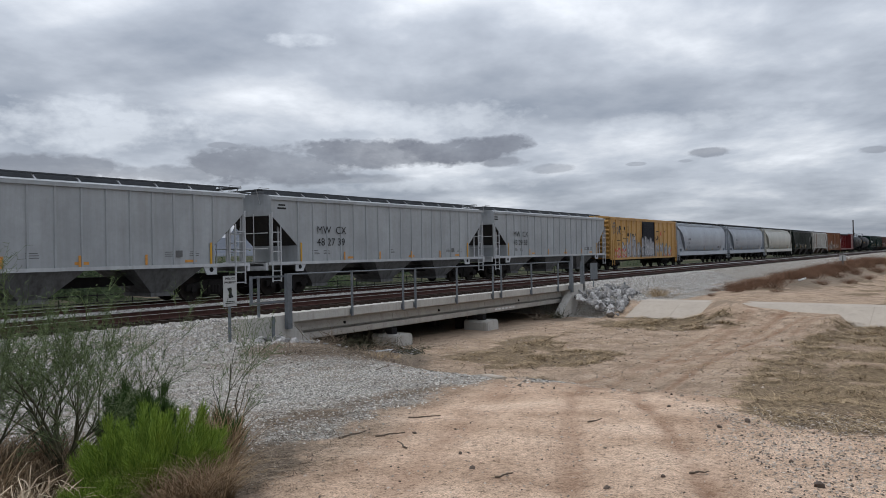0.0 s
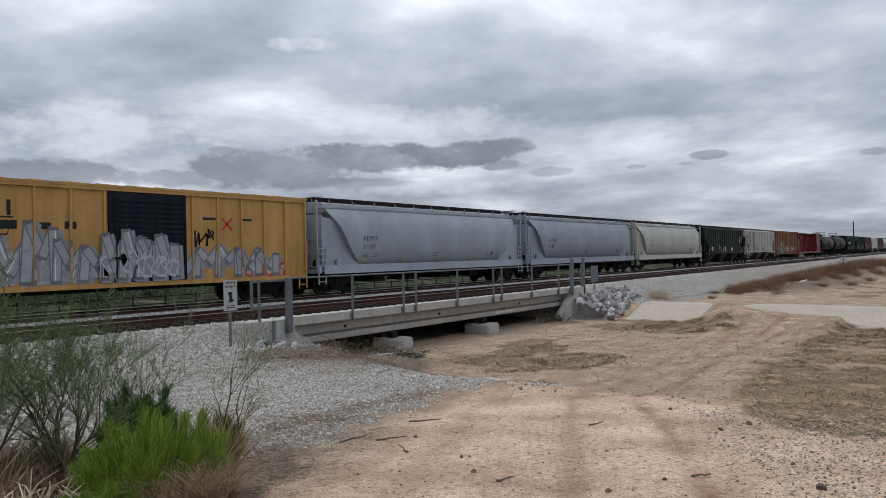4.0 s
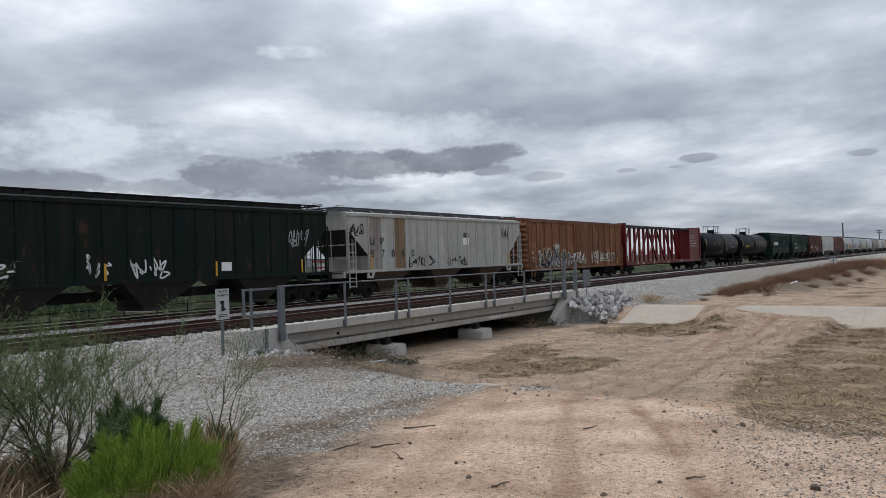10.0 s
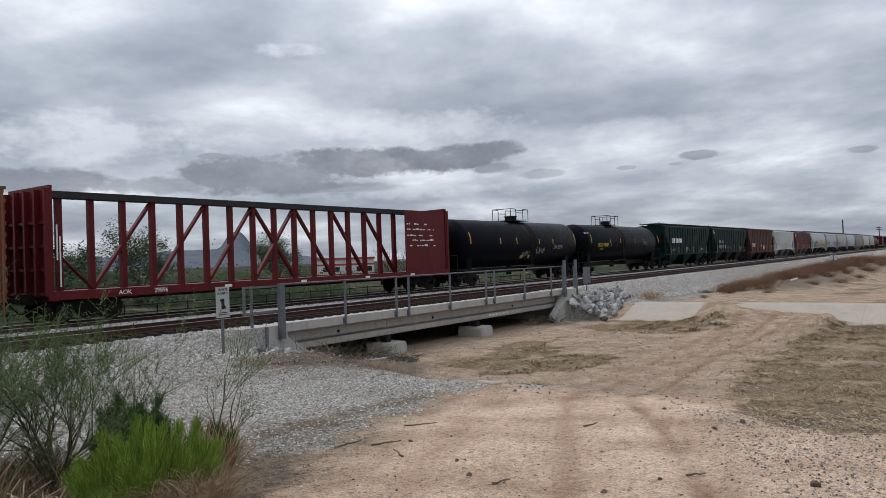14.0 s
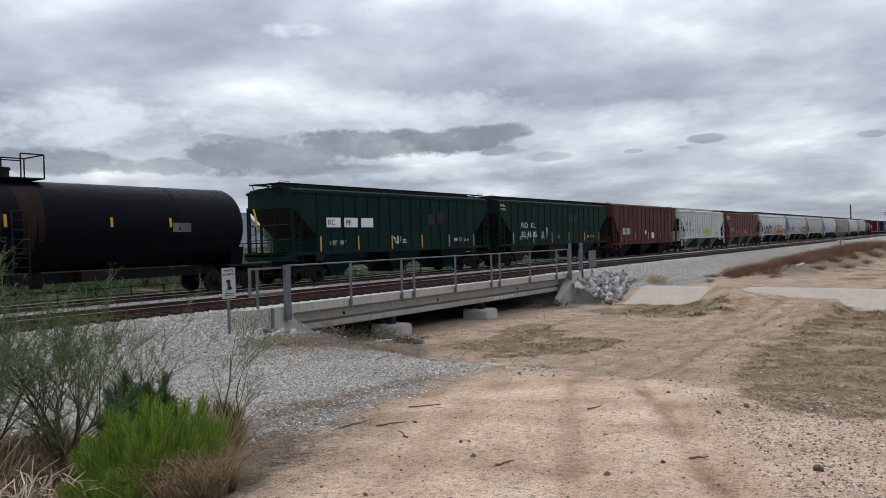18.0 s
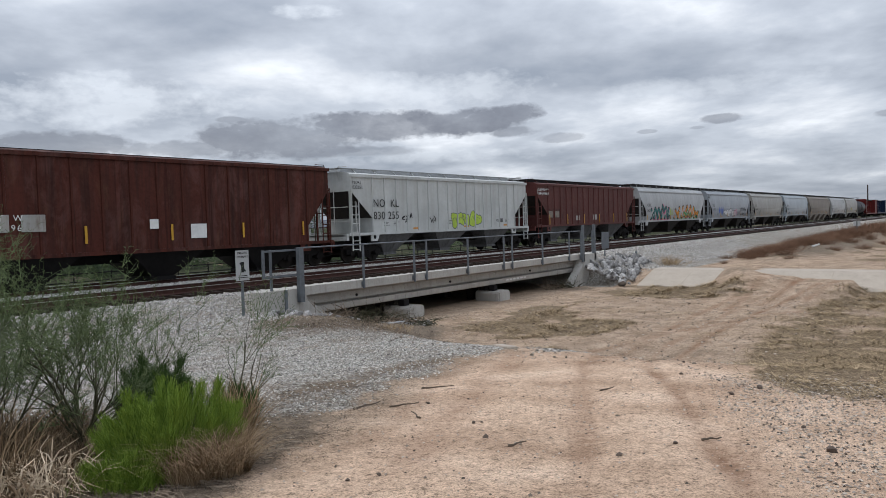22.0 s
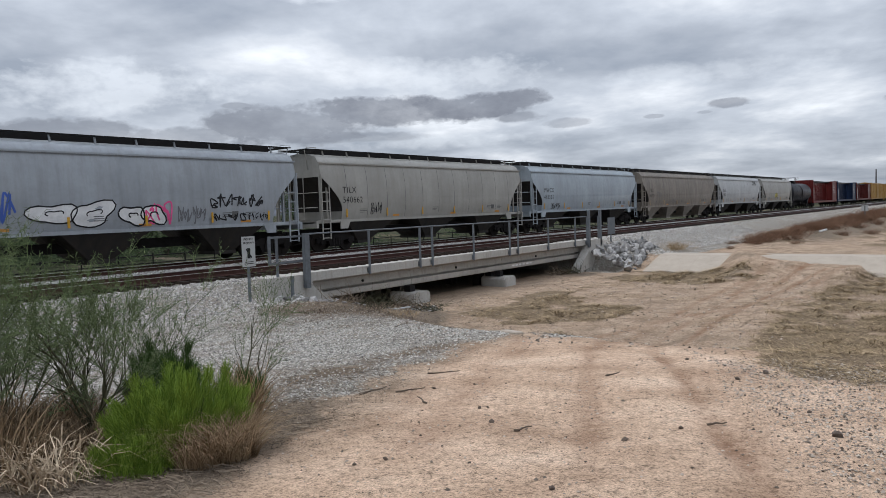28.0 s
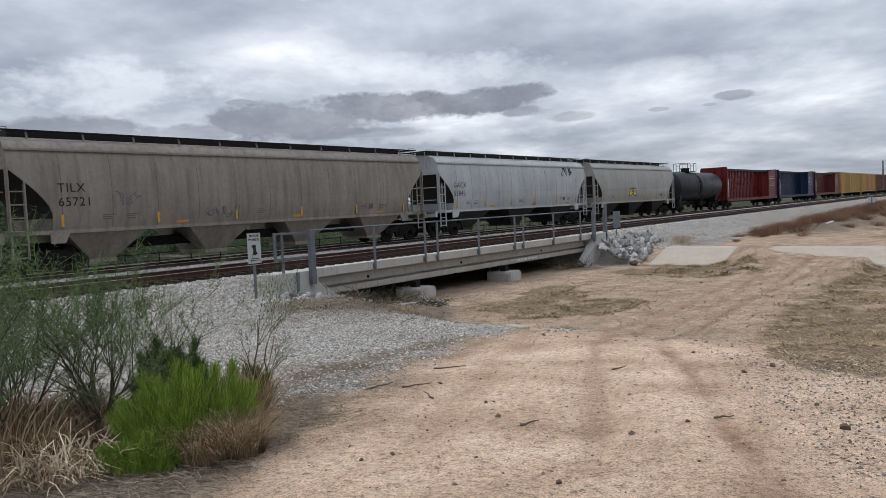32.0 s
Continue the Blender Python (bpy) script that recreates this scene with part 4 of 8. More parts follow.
def blob_piece(car, x, z, w, h, fill, edge, side, seed, letters=4, line=0.05, under=None, round_=True, label=""):
    """Large outlined letters of a sprayed piece: filled shapes with a line round them."""
    if not round_:
        return wild_piece(car, x, z, w, h, fill, edge, side, seed, letters, under, label)
    rnd = random.Random(seed)
    x = max(0.9, x + NUDGE[car.name])
    bf, be, bu = bmesh.new(), bmesh.new(), bmesh.new()
    for i in range(letters):
        cx, cz = x + w * (i + 0.5) / letters, z + h * (0.5 + 0.08 * (rnd.random() - 0.5))
        rx, rz = w / letters * 0.62, h * (0.42 + 0.12 * rnd.random())
        n = 22 if round_ else 9
        ph = [rnd.random() * 6.28 for _ in range(3)]
        lean = 0.25 * (rnd.random() - 0.3)
        loop = []
        for a in range(n):
            t = 2 * math.pi * a / n
            q = 1 + (0.18 * math.sin(2 * t + ph[0]) + 0.14 * math.sin(3 * t + ph[1]) + (0.0 if round_ else 0.35 * (rnd.random() - 0.5)))
            sx, sz = math.cos(t), math.sin(t)
            k = 1 / max(abs(sx), abs(sz)) ** 0.45
            loop.append((cx + rx * q * sx * k * 0.86 + lean * rz * sz, cz + rz * q * sz * k * 0.86))
        zmin = 1.4
        loop = [(px_, max(zmin, pz)) for px_, pz in loop]
        for bm, grow, off in ((bu, 1.25, 0.004), (bf, 1.0, 0.006 + 0.0006 * i)):
            if bm is bu and under is None:
                continue
            c = bm.verts.new((cx, -(side(cz) + off), cz))
            ring = [bm.verts.new((cx + (px_ - cx) * grow, -(side(max(zmin, cz + (pz - cz) * grow)) + off), max(zmin, cz + (pz - cz) * grow))) for px_, pz in loop]
            for a in range(n):
                bm.faces.new((c, ring[a], ring[(a + 1) % n]))
        ribbon(be, loop + [loop[0], loop[1]], line, side, 0.010 + 0.0006 * i)
        inner = [(cx + (px_ - cx) * 0.35 + 0.06 * rx, cz + (pz - cz) * 0.3) for px_, pz in loop[: n * 2 // 3]]
        ribbon(be, inner, line * 0.8, side, 0.011 + 0.0006 * i)
    if under:
        part("graffiti", bu, spray(under), car, under + " sprayed halo of a painted piece")
    else:
        bu.free()
    part("graffiti", bf, spray(fill), car, label or fill + " filled sprayed letters")
    part("graffiti", be, spray(edge), car, edge + " outline of sprayed letters")


def loft(bm, stations, side, eave, crown, zs):
    """Hollow-looking car body: at each (x, bottom) a closed section from the bottom up to the roof."""
    rows = []
    for x, zb in stations:
        pts = []
        levels = [zb + (eave - zb) * k / zs for k in range(zs + 1)]
        for z in levels:
            pts.append((-side(z), z))
        ye = side(eave)
        for k in range(1, 6):
            a = k / 6
            pts.append((-ye * math.cos(math.pi * a), eave + (crown - eave) * math.sin(math.pi * a) ** 0.8))
        for z in reversed(levels):
            pts.append((side(z), z))
        rows.append([bm.verts.new((x, y, z)) for y, z in pts])
    n = len(rows[0])
    for p, q in zip(rows[:-1], rows[1:]):
        for i in range(n):
            j = (i + 1) % n
            bm.faces.new((p[i], p[j], q[j], q[i]))
    bm.faces.new(rows[0][::-1])
    bm.faces.new(rows[-1])


def hopper_bays(car, x0, x1, n, mat, z_top, depth=0.95, half=1.46, share=1.0, name="hopper_bay", foot=0.8):
    step = (x1 - x0) / n
    bm = bmesh.new()
    w = step * share / 2
    zb = z_top - depth
    top = [(-w, -half), (w, -half), (w, half), (-w, half)]
    bot = [(-0.45, -half * foot), (0.45, -half * foot), (0.45, half * foot), (-0.45, half * foot)]
    a = [bm.verts.new((x, y, z_top)) for x, y in top]
    b_ = [bm.verts.new((x, y, zb)) for x, y in bot]
    for i in range(4):
        j = (i + 1) % 4
        bm.faces.new((a[i], a[j], b_[j], b_[i]))
    bm.faces.new(a)
    bm.faces.new(b_[::-1])
    box(bm, -0.5, 0.5, -half * foot - 0.05, half * foot + 0.05, zb - 0.14, zb)
    me = mesh_of(name, bm, mat)
    for i in range(n):
        o = part(name, me, None, car)
        o.location = (x0 + step * (i + 0.5), 0, 0)


M_DRIP = plain("rust_drip", (0.016, 0.009, 0.0065), 0.8, 0, 0.6, 3.0, 0.1)
M_WALK = plain("walkway_steel", (0.06, 0.064, 0.07), 0.7, 0.2, 0.3, 8)


def roof_walk(car, x0, x1, y, z, eave, n, mat, posts_mat, half, crown):
    """A grated running board on short stands along both roof edges, crossovers at the ends, a trough hatch between."""
    for s in (-1, 1):
        bm = bmesh.new()
        box(bm, x0 - 0.30, x1 + 0.30, s * y - 0.13, s * y + 0.13, z - 0.035, z)
        part("running_board", bm, mat, car, "narrow steel running board")
        bm = bmesh.new()
        # stand leans from the roof edge to the board
        foot = half - 0.16 if crown - eave < 0.3 else y + 0.12
        zf = eave + 0.03 if crown - eave < 0.3 else eave + (crown - eave) * 0.55
        a, b_ = sorted((s * foot, s * (foot - 0.05)))
        vs = box(bm, -0.03, 0.03, a, b_, zf - 0.03, z - 0.052)
        for v in vs[4:]:
            v.co.y -= s * (foot - y - 0.02)
        me = mesh_of("stand", bm, posts_mat)
        for i in range(n):
            part("stand", me, None, car).location = (x0 + (x1 - x0) * (i + 0.5) / n, 0, 0)
    bm = bmesh.new()
    box(bm, x0 + 0.5, x1 - 0.5, -0.42, 0.42, crown - 0.03, z + 0.035)
    hatch = part("hatch_cover", bm, mat, car, "long dark roof hatch cover")
    bm = bmesh.new()
    box(bm, -0.04, 0.04, -0.46, 0.46, 0, 0.02)
    me = mesh_of("batten", bm, mat)
    for i in range(9):
        part("batten", me, None, hatch).location = (x0 + 1.0 + (x1 - x0 - 2.0) * i / 8, 0, z + 0.036)
    for x, sgn in ((x0, -1), (x1, 1)):
        bm = bmesh.new()
        a, b_ = sorted((x + sgn * 0.30, x - sgn * 0.16))
        box(bm, a, b_, -y + 0.135, y - 0.135, z - 0.045, z - 0.005)
        cross = part("crossover", bm, mat, car, "grated end crossover")
        for s in (-1, 1):
            bm = bmesh.new()
            rod(bm, (x + sgn * 0.26, s * (y - 0.05), z - 0.05), (x + sgn * 0.005, s * (y - 0.15), eave - 0.28), 0.022, 6)
            rod(bm, (x + sgn * 0.26, s * (y + 0.11), z), (x + sgn * 0.26, s * (y + 0.11), z + 0.06), 0.014, 6)
            rod(bm, (x + sgn * 0.26, s * (y + 0.11), z + 0.06), (x - sgn * 0.30, s * (y + 0.11), z + 0.06), 0.014, 6)
            rod(bm, (x - sgn * 0.30, s * (y + 0.11), z), (x - sgn * 0.30, s * (y + 0.11), z + 0.06), 0.014, 6)
            part("brace", bm, posts_mat, cross)


def car_base(i, label, category):
    car = thing("freight_car", label, category, pose(ENDS[i], TRACK_FAR, 0), "cars of the train")
    CARS.append((car, ENDS[i]))
    NUDGE[car.name] = {"box car": -0.4, "lumber car": 0.0}.get(category, -0.85) - (0.4 if i == 13 else 0.8) * SHIFT.get(i, 0.0)
    return car, ENDS[i + 1] - ENDS[i]


def reflectors(car, length, mat, side, z=1.55, h=0.42, n=5, x0=3.2):
    bm = bmesh.new()
    box(bm, -0.045, 0.045, -0.004, 0.004, 0, h)
    me = mesh_of("reflector", bm, mat)
    for k in range(n):
        o = part("reflector", me, None, car)
        o.location = (x0 + (length - 2 * x0) * k / max(1, n - 1), -(side(z + h / 2) + 0.05 if side(2) < 1.56 and side(3) == side(2) else side(z + h / 2) + 0.012), z)


def covered_hopper(i, label, mat, trim, kind="rib", ribs=16, bays=3, bay_mat=None, eave=4.30, walk_mat=None, sill=1.45, cut=(3.52, 2.22, 1.45), roof_mat=None, ends_mat=None, seams=True):
    """kind 'rib': flat ribbed sides; 'round': smooth bulging sides; 'tube': smooth, with closed slanted ends."""
    car, length = car_base(i, label, "hopper car")
    running_gear(car, length)
    e = 0.75
    eb = e + 0.42 if kind == "tube" else e  # where the body begins
    zc, zlow, run = cut
    crown = {"rib": eave + 0.20, "round": eave + 0.50, "tube": eave + 0.32}[kind]
    if kind == "rib":
        side = lambda z: 1.53
    elif kind == "tube":
        side = lambda z: 1.60 * math.sqrt(max(0.05, 1 - (abs(z - 2.72) / 1.93) ** 2.5))
    else:
        wide = 1.60
        side = lambda z: wide - 0.24 * (abs(z - 2.45) / 1.85) ** 2.6 if z > 2.45 else wide - 0.16 * (abs(z - 2.45) / 1.0) ** 2
    # lower edge of the overhanging end, from the end wall down to the first bay
    st = [(eb, zc)]
    if kind == "rib":
        st += [(e + run, zlow)]
    elif kind == "round":
        for k in range(1, 9):
            a = k / 8 * math.pi / 2
            st.append((e + run * math.sin(a) ** 1.25, zc + (zlow - zc) * (1 - math.cos(a)) ** 0.6))
    else:
        for k in range(1, 9):
            q = k / 8
            st.append((eb + run * (q + 0.05 * math.sin(2 * math.pi * q)), zc + (zlow - zc) * q ** 0.92))
    st += [(eb + run + 0.004, sill)]
    edge = st[:-1]
    st = st + [(length - x, z) for x, z in reversed(st)]
    bm = bmesh.new()
    loft(bm, st, side, eave, crown, 1 if kind == "rib" else 14)
    part("body", bm, mat, car, smooth=(kind != "rib"))
    # grimy slope sheets under the overhanging ends, shade painted in except on tubes
    for sgn in (1, -1):
        bm = bmesh.new()
        rows_ = []
        for x, z in edge:
            xx = x if sgn > 0 else length - x
            rows_.append([bm.verts.new((xx - sgn * 0.006, y, z - 0.012)) for y in (-side(z) + 0.012, side(z) - 0.012)])
        for p, q in zip(rows_[:-1], rows_[1:]):
            bm.faces.new((p[0], p[1], q[1], q[0]))
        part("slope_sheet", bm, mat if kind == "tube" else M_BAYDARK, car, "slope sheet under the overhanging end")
    # roof edge and side sill
    for s in (-1, 1):
        bm = bmesh.new()
        y = s * side(eave)
        a, b_ = sorted((y - s * 0.02, y + s * 0.075))
        box(bm, e - 0.04, length - e + 0.04, a, b_, eave - (0.10 if kind == "rib" else 0.03), eave + 0.035)
        part("roof_edge", bm, roof_mat or mat, car)
        bm = bmesh.new()
        y = s * side(sill)
        a, b_ = sorted((y - s * 0.12, y + s * 0.045))
        box(bm, 0.55, length - 0.55, a, b_, sill - 0.09, sill + 0.035)
        part("side_sill", bm, trim, car)
    if kind == "rib":
        bm = bmesh.new()
        vs = []
        for z in (sill + 0.04, eave - 0.10):
            vs.append([bm.verts.new(p) for p in ((-0.05, 0, z), (0.05, 0, z), (0.03, -0.045, z), (-0.03, -0.045, z))])
        for k in range(4):
            j = (k + 1) % 4
            bm.faces.new((vs[0][k], vs[0][j], vs[1][j], vs[1][k]))
        bm.faces.new(vs[1])
        bm.faces.new(vs[0][::-1])
        me = mesh_of("rib", bm, mat)
        for k in range(ribs):
            x = e + run + 0.06 + (length - 2 * (e + run) - 0.12) * k / (ribs - 1)
            for s in (-1, 1):
                o = part("rib", me, None, car)
                o.matrix_basis = pose(x, s * 1.53, 0, 0, 0, 0 if s < 0 else 180)
    if kind == "round" and seams:
        bm = bmesh.new()
        zs = [sill + 0.08 + (eave - 0.2 - sill) * k / 10 for k in range(11)]
        for za, zb in zip(zs[:-1], zs[1:]):
            vs = [bm.verts.new((x, -(side(z) + 0.004), z)) for x, z in ((-0.012, za), (0.012, za), (0.012, zb), (-0.012, zb))]
            bm.faces.new(vs)
        me = mesh_of("panel_seam", bm, M_STENCIL)
        n = 11
        for k in range(n):
            part("panel_seam", me, None, car).location = (e + run + 0.3 + (length - 2 * (e + run) - 0.6) * k / (n - 1), 0, 0)
    # hopper bays under the side sill
    if kind == "tube":
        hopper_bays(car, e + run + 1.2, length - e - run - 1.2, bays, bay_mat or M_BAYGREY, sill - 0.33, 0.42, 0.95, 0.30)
        for s in (-1, 1):
            bm = bmesh.new()
            prism(bm, [(s * 1.50, sill - 0.36), (s * 1.56, sill - 0.36), (s * 1.53, sill + 0.05), (s * 1.50, sill + 0.05)], "x", e - 0.05, length - e + 0.05)
            part("sill_band", bm, trim, car, "deep flat side sill")
            bm = bmesh.new()
            box(bm, e, length - e, s * 1.45 - 0.05, s * 1.45 + 0.05, sill - 0.45, sill - 0.37)
            part("rub_rail", bm, M_BLACK, car)
            for x, sgn in ((0, 1), (length, -1)):
                bm = bmesh.new()
                prof = [(x + sgn * (e - 0.03), sill - 0.05), (x + sgn * (e - 0.03), zc - 0.22)] + [(x + sgn * (px_ + 0.16), pz) for px_, pz in edge[1:]] + [(x + sgn * (eb + run + 0.2), sill - 0.05)]
                prism(bm, prof, "y", s * 1.30 - 0.015, s * 1.30 + 0.015)
                part("shear_plate", bm, trim, car, "flat slanted shear plate closing the end")
                bm = bmesh.new()
                rod(bm, (x + sgn * (e + 0.95), s * 1.45, sill - 0.05), (x + sgn * (e + 0.95), s * 1.45, sill + 0.34), 0.12, 10)
                part("jacking_pad", bm, trim, car)
    else:
        # a third of the length between the bays stays open
        free = length - 2 * (e + run) - 0.8
        width = free / (bays + 0.55 * (bays - 1))
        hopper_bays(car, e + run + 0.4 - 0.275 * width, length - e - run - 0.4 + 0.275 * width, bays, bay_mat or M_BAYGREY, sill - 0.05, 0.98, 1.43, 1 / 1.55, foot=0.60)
    # ends: platform, corner posts, ladders, crossover
    em = ends_mat or trim
    for x, sgn in ((0, 1), (length, -1)):
        bm = bmesh.new()
        a, b_ = sorted((x + sgn * 0.42, x + sgn * (e + run)))
        box(bm, a, b_, -1.35, 1.35, sill - 0.12, sill - 0.05)
        a, b_ = sorted((x + sgn * 0.42, x + sgn * 0.56))
        box(bm, a, b_, -1.5, 1.5, sill - 0.32, sill)
        part("end_platform", bm, em, car)
        if kind == "tube":
            bm = bmesh.new()
            a, b_ = sorted((x + sgn * (e - 0.07), x + sgn * (e - 0.04)))
            box(bm, a, b_, -1.38, 1.38, sill - 0.2, zc - 0.12)
            sheet = part("end_sheet", bm, mat, car, "flat end sheet with two round holes")
            for y in (-0.95, 0.55):
                bm = bmesh.new()
                rod(bm, (a - 0.004 if sgn > 0 else b_, y, sill + 0.12), (a if sgn > 0 else b_ + 0.004, y, sill + 0.12), 0.21, 18)
                part("hole", bm, M_BLACK, sheet, "dark round hole")
        for s in (-1, 1):
            bm = bmesh.new()
            xe = x + sgn * (e + 0.0)
            if kind == "tube":
                xe = x + sgn * (e - 0.36)
                box(bm, xe - 0.04, xe + 0.04, s * 1.36 - 0.05, s * 1.36 + 0.05, sill - 0.3, 4.52)
                box(bm, xe - 0.04, xe + 0.04, s * 0.35 - 0.04, s * 0.35 + 0.04, sill - 0.1, 4.52)
                a, b_ = sorted((xe, x + sgn * (e + 0.3)))
                box(bm, a, b_, s * 1.36 - 0.04, s * 1.36 + 0.04, 4.16, 4.26)
            else:
                box(bm, xe - 0.045, xe + 0.045, s * 1.46 - 0.045, s * 1.46 + 0.045, sill - 0.1, zc + 0.05)
                xi = x + sgn * (e + 0.55)
                box(bm, xi - 0.035, xi + 0.035, s * 1.30 - 0.035, s * 1.30 + 0.035, sill - 0.1, zc - 0.35)
            part("corner_post", bm, em, car)
            if kind == "tube":
                a, b_ = sorted((x + sgn * (e - 0.36), x + sgn * (e + 0.10)))
                ladder(car, a, b_, s * 1.46, 0.55, 2.35, 7, em)
                rod_part("grab_rail", (x + sgn * (e - 0.36), s * 1.4, 2.35), (x + sgn * (e - 0.36), -s * 0.2, 2.35), 0.022, em, car)
            else:
                # outer stile up to the end wall, inner one to the slanted edge
                xo, xi = x + sgn * (e - 0.02), x + sgn * (e + 0.46)
                bm = bmesh.new()
                rod(bm, (xo, s * 1.58, 0.62), (xo, s * 1.58, zc + 0.12), 0.036, 6)
                rod(bm, (xi, s * 1.58, 0.62), (xi, s * 1.58, 3.1), 0.034, 6)
                lad = part("ladder", bm, em, car)
                add_rungs(lad, xo, xi, s * 1.58, [0.68 + 0.42 * k for k in range(6)], 0.022, em)
            if kind != "tube":
                xp = x + sgn * (e + run - 0.10)
                bm = bmesh.new()
                a, b_ = (xp, x + sgn * (e + run + 0.55))
                prism(bm, [(a, sill - 0.03), (b_, sill - 0.03), (x + sgn * (e + run + 0.36), sill - 0.40), (a, sill - 0.40)], "y", s * 1.50 - 0.03, s * 1.50 + 0.03)
                pad = part("jacking_pad", bm, em, car, "cast corner plate under the side sill")
                if kind == "rib":
                    bm = bmesh.new()
                    xh = x + sgn * (e + run + 0.16)
                    rod(bm, (xh, s * 1.531, sill - 0.20), (xh, s * 1.538, sill - 0.20), 0.095, 14)
                    part("hole", bm, M_BLACK, pad, "dark round hole")
        bm = bmesh.new()
        for yy in (-0.45, 0.45):
            rod(bm, (x + sgn * (e - 0.10), yy, sill - 0.1), (x + sgn * (e - 0.10), yy, min(zc + 0.1, 3.6)), 0.026, 6)
        for zz in (sill + 0.62, sill + 1.30):
            rod(bm, (x + sgn * (e - 0.12), -1.40, zz), (x + sgn * (e - 0.12), 1.40, zz), 0.02, 6)
        part("grab_rail", bm, em, car)
    roof_walk(car, e, length - e, {"rib": 0.92, "round": 0.86, "tube": 0.98}[kind], 4.80 if kind == "round" else 4.67, eave, 11, walk_mat or M_WALK, em, side(eave), crown)
    return car, length, side


def box_car(i, label, mat, roof_mat, end_mat, door_mat, posts=15, door=(0.5, 2.9), eave=4.42, double=False, sill_mat=None):
    car, length = car_base(i, label, "box car")
    running_gear(car, length, 2.3)
    side = lambda z: 1.50
    e = 0.45
    bm = bmesh.new()
    box(bm, e, length - e, -1.50, 1.50, 0.98, eave)
    part("body", bm, mat, car)
    bm = bmesh.new()
    prism(bm, [(-1.60, eave - 0.02), (-1.60, eave + 0.07), (0, eave + 0.24), (1.60, eave + 0.07), (1.60, eave - 0.02), (1.5, eave + 0.001), (-1.5, eave + 0.001)], "x", e - 0.06, length - e + 0.06)
    for k in range(14):
        x = e + (length - 2 * e) * (k + 0.5) / 14
        prism(bm, [(-1.58, eave + 0.075), (0, eave + 0.245), (1.58, eave + 0.075), (0, eave + 0.275)], "x", x - 0.04, x + 0.04)
    part("roof", bm, roof_mat, car)
    bm = bmesh.new()
    vs = []
    for z in (1.06, eave - 0.12):
        vs.append([bm.verts.new(p) for p in ((-0.05, 0, z), (0.05, 0, z), (0.035, -0.075, z), (-0.035, -0.075, z))])
    for k in range(4):
        j = (k + 1) % 4
        bm.faces.new((vs[0][k], vs[0][j], vs[1][j], vs[1][k]))
    bm.faces.new(vs[1])
    bm.faces.new(vs[0][::-1])
    me = mesh_of("side_post", bm, mat)
    dc = e + (length - 2 * e) * door[0]
    d0, d1 = dc - door[1] / 2, dc + door[1] / 2
    for k in range(posts):
        x = e + 0.06 + (length - 2 * e - 0.12) * k / (posts - 1)
        if d0 - 0.1 < x < d1 + 0.1:
            continue
        for s in (-1, 1):
            o = part("side_post", me, None, car)
            o.matrix_basis = pose(x, s * 1.50, 0, 0, 0, 0 if s < 0 else 180)
    for s in (-1, 1):
        bm = bmesh.new()
        for z0, z1 in ((eave - 0.13, eave - 0.002), (0.90, 1.06)):
            box(bm, e, length - e, min(s * 1.50, s * 1.585), max(s * 1.50, s * 1.585), z0, z1)
        part("side_beam", bm, sill_mat or mat, car)
        for a, b_ in ([(d0, dc - 0.01), (dc + 0.01, d1)] if double else [(d0, d1)]):
            bm = bmesh.new()
            box(bm, a, b_, min(s * 1.502, s * 1.56), max(s * 1.502, s * 1.56), 1.08, eave - 0.14)
            dr = part("door", bm, door_mat, car, "ribbed sliding door")
            if s < 0:
                bm = bmesh.new()
                box(bm, a + 0.1, b_ - 0.1, -1.60, -1.561, 0, 0.07)
                me = mesh_of("rib", bm, door_mat)
                z = 1.2
                while z < eave - 0.3:
                    part("rib", me, None, dr).location = (0, 0, z)
                    z += 0.185
                for xx in (a + 0.05, b_ - 0.05):
                    bm = bmesh.new()
                    box(bm, xx - 0.04, xx + 0.04, -1.61, -1.561, 1.08, eave - 0.14)
                    part("stile", bm, door_mat, dr)
            if s < 0:
                bm = bmesh.new()
                rod(bm, (a + 0.25, -1.64, 1.2), (a + 0.25, -1.64, eave - 0.3), 0.022, 6)
                box(bm, a + 0.18, a + 0.5, -1.66, -1.62, 1.9, 1.98)
                part("lock_bar", bm, door_mat, dr)
    for x, sgn in ((e, -1), (length - e, 1)):
        bm = bmesh.new()
        box(bm, min(x, x + sgn * 0.03), max(x, x + sgn * 0.03), -1.48, 1.48, 1.0, eave)
        z = 1.25
        while z < eave - 0.25:
            prism(bm, [(x + sgn * 0.03, z - 0.13), (x + sgn * 0.12, z - 0.04), (x + sgn * 0.12, z + 0.04), (x + sgn * 0.03, z + 0.13)], "y", -1.42, 1.42)
            z += 0.36
        part("end_wall", bm, end_mat, car, "corrugated steel end wall")
        for s in (-1, 1):
            a, b_ = sorted((x - sgn * 0.12, x - sgn * 0.56))
            ladder(car, a, b_, s * 1.66, 0.45, 2.6, 6, mat)
            bm = bmesh.new()
            a, b_ = sorted((x - sgn * 1.1, x - sgn * 3.4))
            box(bm, a, b_, s * 1.3 - 0.02, s * 1.3 + 0.02, 0.72, 0.95)
            part("side_sill", bm, M_BLACK, car)
    bm = bmesh.new()
    box(bm, e + 0.2, length - e - 0.2, -1.35, 1.35, 0.86, 0.98)
    part("floor_frame", bm, M_BLACK, car)
    return car, length, side


